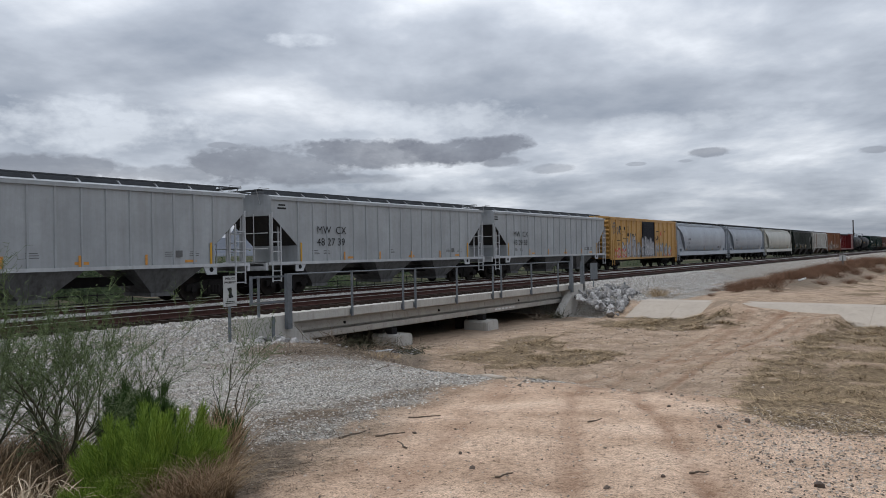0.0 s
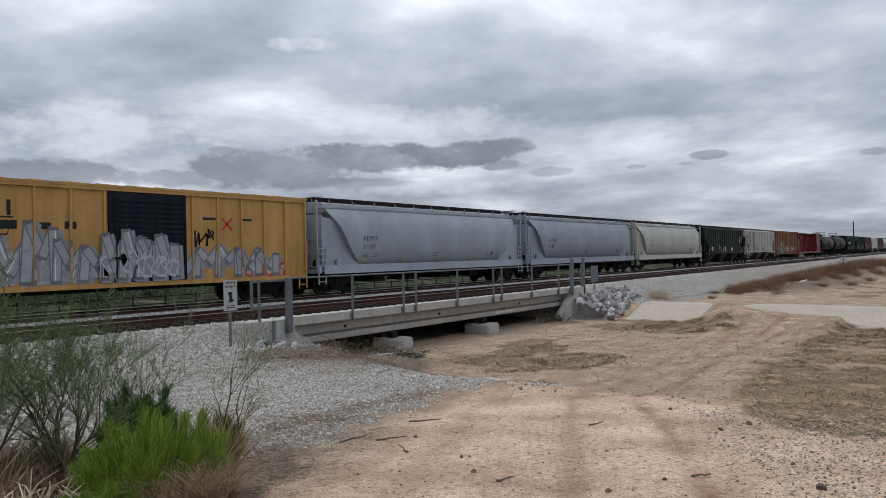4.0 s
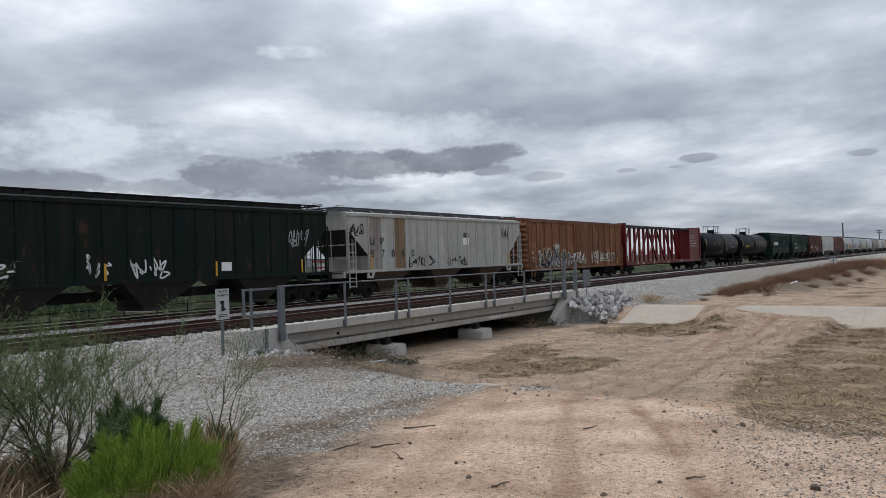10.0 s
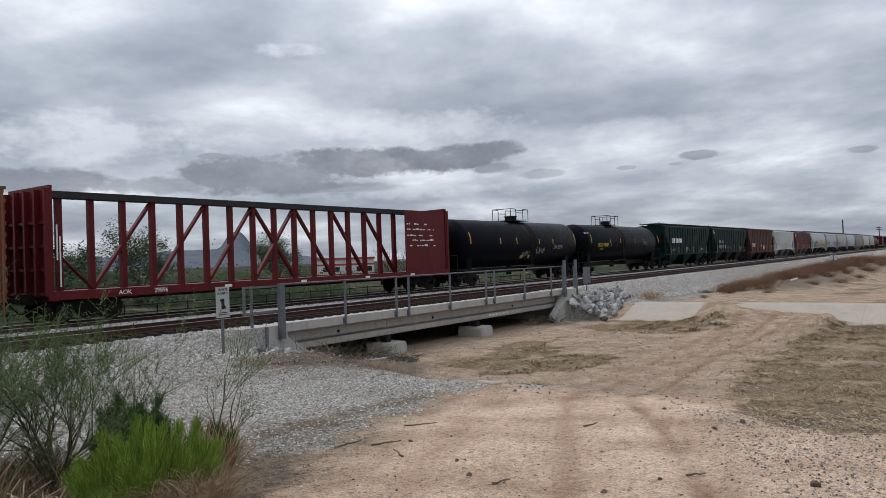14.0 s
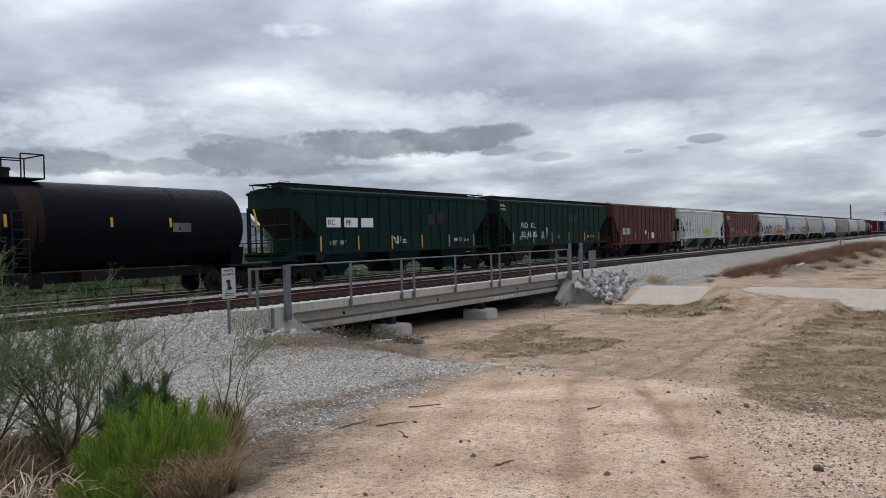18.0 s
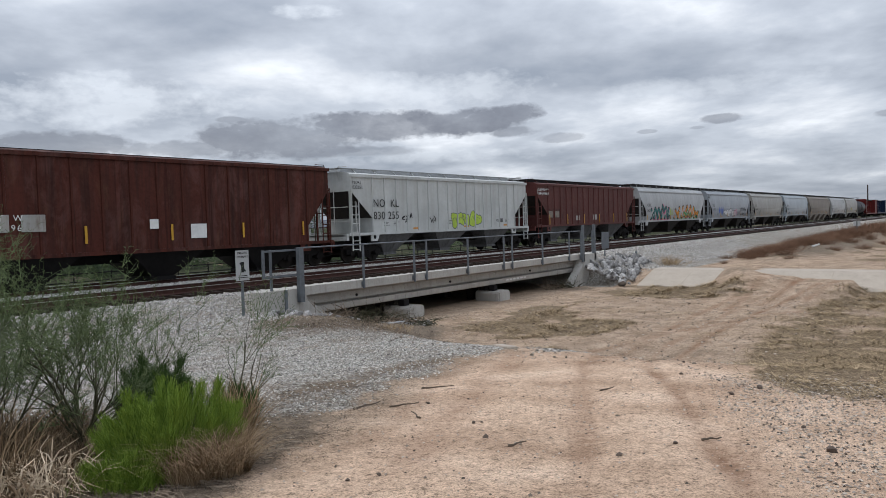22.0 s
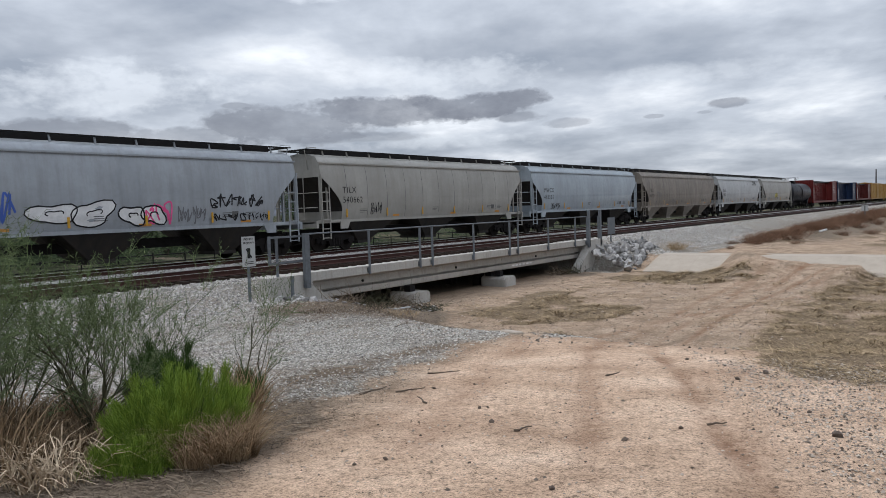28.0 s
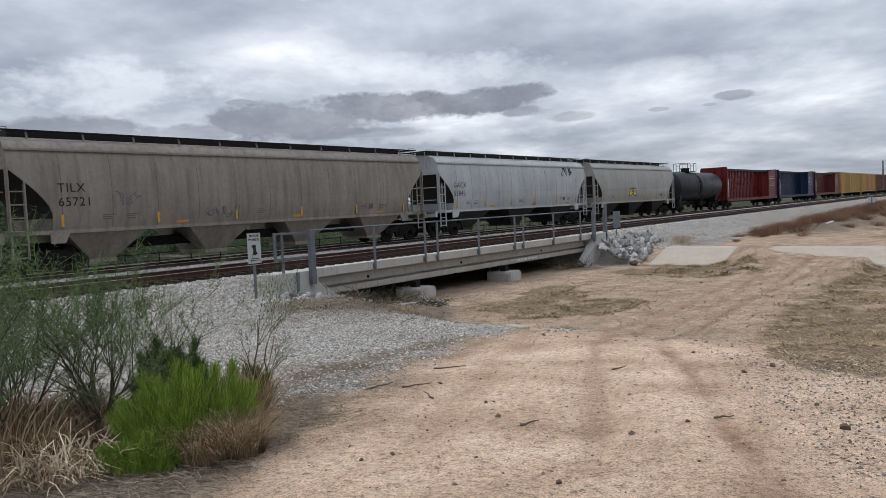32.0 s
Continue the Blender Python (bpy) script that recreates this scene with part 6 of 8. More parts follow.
def grow(rnd, start, way, length, radius, depth, kids, spread, out, droop=0.0, steps=5, tips=None):
    p, d = start.copy(), way.normalized()
    line = [(p.copy(), radius)]
    nodes = []
    for i in range(steps):
        d = (d + Vector((rnd.gauss(0, 0.13), rnd.gauss(0, 0.13), rnd.gauss(0, 0.08) - droop))).normalized()
        p = p + d * length / steps
        r = radius * (1 - 0.7 * (i + 1) / steps)
        line.append((p.copy(), r))
        nodes.append((p.copy(), d.copy(), r))
    out.append(line)
    if tips is not None and depth <= 1:
        tips += [q for q, _, _ in nodes[1:]]
    if depth > 0:
        for k in range(kids):
            q, dd, r = nodes[min(steps - 1, int(rnd.random() ** 0.8 * steps))]
            side = Vector((rnd.gauss(0, 1), rnd.gauss(0, 1), rnd.gauss(0.25, 0.5))).normalized()
            grow(rnd, q, dd * (1 - spread) + side * spread, length * (0.45 + 0.3 * rnd.random()), max(0.0026, r * 0.7), depth - 1, kids, spread, out, droop, max(3, steps - 1), tips)


def leaf_cards(points, rnd, size, n, scatter, up=0.3):
    verts, faces = [], []
    for p in points:
        for _ in range(n):
            c = p + Vector((rnd.gauss(0, scatter), rnd.gauss(0, scatter), rnd.gauss(0, scatter)))
            d = Vector((rnd.gauss(0, 1), rnd.gauss(0, 1), rnd.gauss(up, 1))).normalized()
            u = d.orthogonal().normalized()
            s = size * (0.6 + 0.8 * rnd.random())
            k = len(verts)
            verts += [tuple(c - d * s), tuple(c + u * s * 0.4), tuple(c + d * s), tuple(c - u * s * 0.4)]
            faces.append((k, k + 1, k + 2, k + 3))
    return verts, faces


M_TWIGGREEN = leafy("twig_green", (0.045, 0.066, 0.026), (0.15, 0.19, 0.085), 0.7)
M_TWIGDARK = leafy("twig_dark", (0.032, 0.030, 0.018), (0.085, 0.080, 0.047), 0.85)
M_BROOM = leafy("broom_green", (0.06, 0.115, 0.012), (0.26, 0.36, 0.06), 0.6)
M_BROOMDARK = leafy("broom_dark_green", (0.03, 0.06, 0.016), (0.085, 0.135, 0.04), 0.7)
M_RUSSET = leafy("dead_russet", (0.12, 0.075, 0.04), (0.40, 0.285, 0.175), 0.9)
M_DEADGRASS = leafy("dead_grass", (0.16, 0.10, 0.055), (0.48, 0.36, 0.22), 0.85)
M_BLEACHED = leafy("bleached_grass", (0.22, 0.15, 0.09), (0.62, 0.50, 0.36), 0.85)
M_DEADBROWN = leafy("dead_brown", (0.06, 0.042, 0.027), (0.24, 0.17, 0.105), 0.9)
M_STRAW = leafy("straw", (0.085, 0.058, 0.034), (0.46, 0.345, 0.215), 0.9)
M_LEAF = leafy("desert_leaf", (0.018, 0.032, 0.014), (0.06, 0.082, 0.034), 0.8)
M_SCRUB = leafy("brown_scrub", (0.075, 0.042, 0.027), (0.235, 0.135, 0.085), 0.9)
M_LITTER = leafy("twig_litter_brown", (0.045, 0.033, 0.024), (0.30, 0.235, 0.175), 0.9)
M_BARK = plain("bark", (0.07, 0.055, 0.042), 0.9, 0, 0.35, 10, 0.5)


def plant(name, label, category, x, y, group=""):
    return thing(name, label, category, pose(x, y, surface_z(x, y) - 0.02), group)


def part_mesh(name, vf, mat, parent, label=""):
    return part(name, scatter_mesh(name, vf[0], vf[1], mat), None, parent, label)




def wispy_shrub(x, y, seed, stems, height, label, lean=(0, 0), kids=4, fan=0.55, leafy_=1, thick=0.012):
    """A twiggy green-barked shrub: several stems from one base, haze of fine twigs."""
    rnd = random.Random(seed)
    ob = plant("desert_shrub", label, "shrub", x, y, "shrubs in the foreground")
    big, fine = [], []
    for k in range(stems):
        a = 6.283 * k / stems + rnd.random()
        way = Vector((math.cos(a) * fan + lean[0], math.sin(a) * fan + lean[1], 1.0))
        lines = []
        grow(rnd, Vector((rnd.gauss(0, 0.06), rnd.gauss(0, 0.06), 0)), way, height * (0.75 + 0.4 * rnd.random()), thick, 3, kids, 0.40, lines, 0.0, 6)
        for ln in lines:
            (big if ln[0][1] > 0.0038 else fine).append(ln)
    needles = []
    for ln in fine:
        for q, r in ln[1:]:
            for _ in range(leafy_):
                d = Vector((rnd.gauss(0, 1), rnd.gauss(0, 1), rnd.gauss(0.5, 0.8))).normalized()
                needles.append([(q, 0.0022), (q + d * (0.025 + 0.035 * rnd.random()), 0.0012)])
    fine += needles
    part_mesh("stem_frame", tubes(big, 5), M_TWIGDARK, ob, "dark thin stems")
    part_mesh("twig_haze", tubes(fine, 3), M_TWIGGREEN, ob, "fine grey-green twigs")
    return ob


def broom_bush(x, y, seed, n, rx, ry, height, mat, label, name="green_bush", turn=0.0, sprig=0.15):
    """Rounded heads of short fine green sprigs over a woody frame."""
    rnd = random.Random(seed)
    ob = plant(name, label, "bush", x, y, "shrubs in the foreground")
    lines, wood = [], []
    ct, st = math.cos(turn), math.sin(turn)
    count = max(10, n // 420)
    plumes = []
    for k in range(count):
        a, q = 2.399963 * k + rnd.gauss(0, 0.25), math.sqrt((k + 0.5) / count)
        u, w = math.cos(a) * q * rx, math.sin(a) * q * ry
        base = Vector((u * ct - w * st, u * st + w * ct, 0)) * 0.72
        tall = height * (1 - 0.45 * q * q) * (0.72 + 0.5 * rnd.random())
        axis = Vector((base.x * 0.75 / max(rx, 0.01), base.y * 0.75 / max(rx, 0.01), 1.0)).normalized()
        plumes.append((base, axis, tall))
        wood.append([(base * 0.3, 0.007), (base * 0.8 + axis * tall * 0.25, 0.005), (base + axis * tall * 0.6, 0.0025)])
    for k in range(n):
        base, axis, tall = plumes[k % count]
        t = rnd.random() ** 0.75
        d = (axis + Vector((rnd.gauss(0, 0.30), rnd.gauss(0, 0.30), rnd.gauss(0, 0.12)))).normalized()
        wide = 0.075 * (1.15 - t)
        p = base + axis * tall * t * 0.84 + Vector((rnd.gauss(0, wide), rnd.gauss(0, wide), 0))
        h = sprig * (0.5 + 0.7 * rnd.random())
        line = [(p.copy(), 0.0013)]
        for q in range(2):
            d = (d + Vector((rnd.gauss(0, 0.10), rnd.gauss(0, 0.10), 0.10))).normalized()
            p = p + d * h / 2
            line.append((p.copy(), 0.0012 - 0.0005 * q))
        lines.append(line)
        b0 = line[0][0].lerp(line[2][0], 0.2 + 0.6 * rnd.random())
        lines.append([(b0, 0.0011), (b0 + (d + Vector((rnd.gauss(0, 0.45), rnd.gauss(0, 0.45), 0.1))).normalized() * h * 0.5, 0.0006)])
    part_mesh("foliage", tubes(lines, 3), mat, ob)
    part_mesh("stem_frame", tubes(wood, 4), M_TWIGDARK, ob, "dark woody stems")
    return ob


def grass_tuft(x, y, seed, n, r, height, mat, label, bend=0.5, width=0.006, name="grass_tuft", group="dry tufts"):
    rnd = random.Random(seed)
    ob = plant(name, label, "dry grass", x, y, group)
    verts, faces = [], []
    for k in range(n):
        a = rnd.random() * 6.283
        q = r * math.sqrt(rnd.random())
        p = Vector((math.cos(a) * q, math.sin(a) * q, 0))
        d = Vector((math.cos(a) * 0.25 + rnd.gauss(0, 0.18), math.sin(a) * 0.25 + rnd.gauss(0, 0.18), 1)).normalized()
        h = height * (0.4 + 0.75 * rnd.random())
        lean = Vector((rnd.gauss(0, 1), rnd.gauss(0, 1), 0)).normalized() * bend
        w = Vector((math.cos(a + 1.57 + rnd.random()), math.sin(a + 1.57 + rnd.random()), 0)) * width
        k0 = len(verts)
        for s in range(5):
            t = s / 4
            c = p + d * h * t + lean * h * t * t * 0.6 - Vector((0, 0, bend * h * 0.45 * t ** 3))
            verts += [tuple(c - w * (1 - 0.8 * t)), tuple(c + w * (1 - 0.8 * t))]
        for s in range(4):
            b0 = k0 + 2 * s
            faces.append((b0, b0 + 1, b0 + 3, b0 + 2))
    ob2 = part_mesh("blade_clump", (verts, faces), mat, ob)
    return ob


def dead_brush(x, y, seed, n, r):
    """Low tangle of broken branches."""
    rnd = random.Random(seed)
    ob = plant("dead_brush", "dark tangle of dead branches by the bridge", "dead brush", x, y, "dead brush by the bridge")
    lines = []
    for k in range(n):
        a = rnd.random() * 6.283
        grow(rnd, Vector((rnd.gauss(0, r * 0.6), rnd.gauss(0, r * 0.35), 0.03 + 0.12 * rnd.random())), Vector((math.cos(a), math.sin(a), 0.25 + 0.4 * rnd.random())), 0.45 + 0.4 * rnd.random(), 0.017, 1, 3, 0.5, lines, 0.05, 4)
    part_mesh("branch_tangle", tubes(lines, 4), M_TWIGDARK if seed % 3 else M_LITTER, ob)
    return ob


def straw_field():
    rnd = random.Random(17)
    verts, faces = [], []

    def blade(x, y, ln, lift, w):
        nonlocal verts, faces
        z = surface_z(x, y)
        a = rnd.random() * 6.283
        dx, dy = math.cos(a), math.sin(a)
        k = len(verts)
        h = ln * lift * rnd.random()
        for s, t in enumerate((0.0, 0.5, 1.0)):
            zz = z + h * (1 - (1 - t) ** 2) + 0.006
            ww = w * (1 - 0.6 * t)
            verts.append((x + dx * ln * t - dy * ww, y + dy * ln * t + dx * ww, zz))
            verts.append((x + dx * ln * t + dy * ww, y + dy * ln * t - dx * ww, zz + 0.002))
        faces.extend([(k, k + 1, k + 3, k + 2), (k + 2, k + 3, k + 5, k + 4)])

    made, tries = 0, 0
    while made < 75000 and tries < 320000:
        tries += 1
        u = rnd.random()
        x, y = 7.5 + 31 * u ** 1.3, -7 + 21 * rnd.random()
        g = zones_at(x, y)[1]
        tuft = noise.noise((x * 1.1, y * 1.1, 40.0))
        if rnd.random() < g * (0.10 + 2.1 * max(0, tuft + 0.30)):
            blade(x, y, 0.05 + 0.15 * rnd.random() + 0.004 * x, 0.16 + 0.75 * max(0, tuft + 0.1), 0.0020 + 0.00028 * x)
            made += 1
    made = 0
    while made < 12000:
        x, y = rnd.uniform(14, 36), rnd.uniform(4, 16.5)
        if noise.noise((x * 0.55, y * 0.55, 60.0)) + 0.25 * noise.noise((x * 2, y * 2, 61.0)) > 0.18 + 0.25 * rnd.random():
            blade(x, y, 0.08 + 0.2 * rnd.random(), 0.25, 0.003 + 0.00028 * x)
        made += 1
    me = scatter_mesh("straw_litter", verts, faces, M_STRAW)
    tagged(new("straw_litter", me), "dry yellow straw and dead grass on the ground", "dry grass", "", "stuff")
    verts, faces = [], []
    made = 0
    while made < 26000:
        c = rnd.random()
        if c < 0.45:
            x, y = rnd.gauss(2.9, 0.9), rnd.gauss(5.3, 0.9)
        elif c < 0.93:
            x, y = rnd.gauss(14.6, 1.5), rnd.gauss(13.2, 1.5)
        else:
            x, y = rnd.gauss(5.8, 1.3), rnd.gauss(6.3, 0.7)
        if zones_at(x, y)[2] > 0.25:
            made += 0.2
            continue
        blade(x, y, 0.03 + 0.10 * rnd.random() + 0.006 * x, 0.3, 0.0018 + 0.00025 * x)
        made += 1
    me = scatter_mesh("twig_litter", verts, faces, M_LITTER)
    tagged(new("twig_litter", me), "dark brown twigs and leaf litter on the ground", "litter", "", "stuff")


def build_plants():
    wisp = "wispy grey-green desert shrub with fine bare twigs"
    wispy_shrub(3.0, 6.25, 301, 7, 1.0, wisp, (-0.05, 0.05), 5, 0.42, 2, 0.018)
    wispy_shrub(2.35, 6.5, 302, 6, 1.0, wisp, (-0.05, 0.0), 5, 0.45, 2, 0.015)
    wispy_shrub(3.95, 7.3, 303, 3, 0.85, "thin twiggy shrub behind the green bush", (0.10, 0.0), 5, 0.38, 1)
    wispy_shrub(4.72, 6.2, 304, 2, 0.95, "slender bare sapling with thin twigs", (0.05, -0.03), 4, 0.22, 1, 0.013)
    wispy_shrub(1.75, 6.1, 305, 7, 0.9, wisp, (0, 0), 5, 0.5, 1)
    wispy_shrub(2.9, 7.7, 306, 6, 1.0, wisp, (0, 0), 5, 0.42, 1)
    broom_bush(3.06, 4.92, 311, 22000, 0.47, 0.32, 0.74, M_BROOM, "bright green broom-like desert bush", "green_bush", -0.57, 0.10)
    broom_bush(2.66, 4.86, 312, 5000, 0.24, 0.20, 0.30, M_BROOM, "low dull green bush with tiny pale flowers", "green_bush", -0.57, 0.10)
    broom_bush(3.86, 6.45, 313, 11000, 0.27, 0.22, 0.74, M_BROOMDARK, "dark green broom-like desert bush", "green_bush", 0.0, 0.15)
    broom_bush(4.22, 5.75, 314, 2500, 0.16, 0.12, 0.55, M_BROOMDARK, "small dull green bush beside the sapling", "green_bush", 0.0, 0.14)
    grass_tuft(3.92, 5.28, 321, 300, 0.10, 0.72, M_RUSSET, "tall dead russet grass beside the green bush", 0.45, 0.005)
    grass_tuft(3.02, 4.56, 322, 1300, 0.19, 0.50, M_RUSSET, "brown dead twigs in front of the green bush", 0.8, 0.0028)
    grass_tuft(3.20, 4.50, 327, 1300, 0.18, 0.55, M_RUSSET, "brown dead twigs in front of the green bush", 0.8, 0.0028)
    grass_tuft(2.25, 5.2, 323, 220, 0.30, 0.55, M_BLEACHED, "bleached dead grass with curled blades", 1.25, 0.008)
    grass_tuft(1.9, 5.6, 324, 220, 0.4, 0.85, M_RUSSET, "tall russet dead grass", 0.5, 0.006)
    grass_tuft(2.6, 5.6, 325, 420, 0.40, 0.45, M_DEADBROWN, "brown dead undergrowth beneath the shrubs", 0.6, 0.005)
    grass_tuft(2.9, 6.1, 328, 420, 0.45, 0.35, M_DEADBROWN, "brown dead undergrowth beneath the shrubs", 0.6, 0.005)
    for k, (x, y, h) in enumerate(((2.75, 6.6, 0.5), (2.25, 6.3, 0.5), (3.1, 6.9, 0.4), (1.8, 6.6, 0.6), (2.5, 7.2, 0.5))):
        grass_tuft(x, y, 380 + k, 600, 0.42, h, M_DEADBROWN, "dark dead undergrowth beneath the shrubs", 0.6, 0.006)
    for k, (x, y, r, h) in enumerate(((13.4, 12.9, 0.8, 0.30), (14.6, 13.2, 0.9, 0.34), (15.6, 13.6, 0.8, 0.30), (12.6, 13.6, 0.6, 0.25))):
        grass_tuft(x, y, 340 + k, 260, r, h * 0.7, M_DEADGRASS if k == 1 else M_LITTER, "dry brown grass on the mound before the abutment", 0.9, 0.006)
    for k, (x, y, r) in enumerate(((15.6, 15.9, 0.5), (16.6, 16.1, 0.6), (17.6, 16.0, 0.6), (18.3, 15.7, 0.6), (18.9, 15.2, 0.6), (34.0, 17.4, 0.6), (33.3, 18.0, 0.6))):
        dead_brush(x, y, 360 + k, 26, r)
    # dry clumps near the line and along the eroded banks
    rnd = random.Random(77)
    spots = [(42.5, 15.0, 0.9), (57, 12.6, 0.7), (59, 12.0, 0.9), (61.5, 11.6, 0.9), (66, 11.4, 1.0), (70, 11.8, 1.1), (75, 11.4, 1.2), (80, 11.2, 1.2), (88, 10.8, 1.3), (95, 11.2, 1.4), (102, 10.2, 1.5),
             (64, 8.6, 0.7), (72, 8.2, 0.8), (84, 8.4, 1.1), (92, 7.0, 1.0), (110, 8.0, 1.6), (120, 9.5, 1.6), (130, 10.5, 1.7), (54, 13.1, 0.5), (68, 9.8, 1.0), (78, 9.5, 1.1), (48.5, 13.6, 0.4), (48.0, 12.0, 0.55), (49.5, 11.6, 0.5), (51.5, 11.3, 0.6), (53.5, 11.6, 0.8), (56.0, 11.2, 0.8), (58.5, 10.6, 0.8), (61, 10.6, 0.9), (63.5, 10.3, 1.0), (56, 8.4, 0.5), (60, 7.2, 0.6), (74, 10.4, 1.2), (86, 9.4, 1.3), (98, 8.8, 1.4), (81, 7.4, 0.9), (70, 7.0, 0.6), (105, 11.5, 1.6), (115, 11.0, 1.6), (90, 12.0, 1.3), (83, 12.2, 1.2), (77, 12.4, 1.1), (72, 12.6, 1.0), (47.5, 9.6, 0.35), (43.8, 12.4, 0.3)]
    for k in range(56):
        q = (k + rnd.random()) / 56
        x = 49 + 85 * q ** 1.3
        y = 13.1 - 1.4 * q + rnd.gauss(-0.5, 0.55) if k % 3 else 10.6 - 2.6 * q + rnd.gauss(0, 0.5)
        spots.append((x, y, (0.62 + 0.5 * rnd.random()) * (0.85 + 0.6 * q)))
    protos = []
    for s in range(3):
        r2 = random.Random(400 + s)
        lines = []
        for k in range(110):
            a = r2.random() * 6.283
            grow(r2, Vector((r2.gauss(0, 0.45), r2.gauss(0, 0.35), 0)), Vector((math.cos(a) * 0.8, math.sin(a) * 0.8, 0.8)), 0.75, 0.012, 1, 4, 0.5, lines, 0.0, 3)
        vf = tubes(lines, 3)
        protos.append(scatter_mesh("twig_haze", vf[0], vf[1], M_SCRUB if s else M_DEADGRASS))
    for k, (x, y, s) in enumerate(spots):
        ob = plant("dry_shrub", "dry straw-coloured shrub beside the gravel" if k == 0 else "dry reddish-brown shrub on the eroded bank", "shrub", x, y, "dry shrubs on the bank")
        ob.scale = (s * 1.3, s, s * 0.8)
        o = part("twig_haze", protos[0 if k == 0 else 1 + k % 2], None, ob)
        o.rotation_euler = (0, 0, k * 1.3)


def build_trees():
    for k, (x, y, h, seed) in enumerate(((26.2, 52.5, 4.1, 501), (32.3, 52.5, 4.5, 502), (21.0, 52.0, 4.0, 503), (62.7, 52.0, 4.0, 504), (67.0, 53.0, 3.8, 505), (50.0, 56.0, 4.4, 506), (15.5, 51.0, 3.6, 507))):
        rnd = random.Random(seed)
        ob = thing("mesquite_tree", "dark green mesquite tree behind the railway" if k not in (3, 4) else "half-bare brown tree behind the railway", "tree", pose(x, y, surface_z(x, y)), "trees behind the line")
        lines, tips = [], []
        for s in range(4):
            a = 6.283 * s / 4 + rnd.random()
            grow(rnd, Vector((0, 0, 0)), Vector((math.cos(a) * 0.5, math.sin(a) * 0.5, 1)), h * 0.75, 0.10, 3, 4, 0.5, lines, 0.0, 5, tips)
        part_mesh("trunk", tubes(lines, 5), M_BARK, ob, "branching dark trunk")
        if k not in (3, 4):
            part_mesh("crown", leaf_cards(tips, rnd, 0.10, 16, 0.24), M_LEAF, ob, "fine dull green leaves")
    # low scrub behind the line
    rnd = random.Random(88)
    pts = []
    for _ in range(240):
        x, y = rnd.uniform(8, 150), rnd.uniform(44, 120)
        r = 0.7 + 1.1 * rnd.random()
        z = ground_z(x, y, False)
        for _ in range(34):
            pts.append(Vector((x + rnd.gauss(0, r * 0.6), y + rnd.gauss(0, r * 0.6), z + abs(rnd.gauss(0, r * 0.55)))))
    for _ in range(420):
        x, y = rnd.uniform(20, 420), rnd.uniform(120, 420)
        r = 1.6 + 1.6 * rnd.random()
        for _ in range(16):
            pts.append(Vector((x + rnd.gauss(0, r), y + rnd.gauss(0, r), -1.2 + abs(rnd.gauss(0, r * 0.6)))))
    for _ in range(150):
        x, y = rnd.uniform(6, 46), rnd.uniform(42, 58)
        tall = 1.45 if x < 36 else 0.9
        for _ in range(60):
            pts.append(Vector((x + rnd.gauss(0, 0.9), y + rnd.gauss(0, 0.9), ground_z(x, y, False) + abs(rnd.gauss(0, tall)))))
    vf = leaf_cards(pts, rnd, 0.13, 4, 0.22)
    tagged(new("desert_scrub", scatter_mesh("desert_scrub", vf[0], vf[1], M_LEAF)), "dull green desert scrub behind the railway", "scrub", "", "stuff")


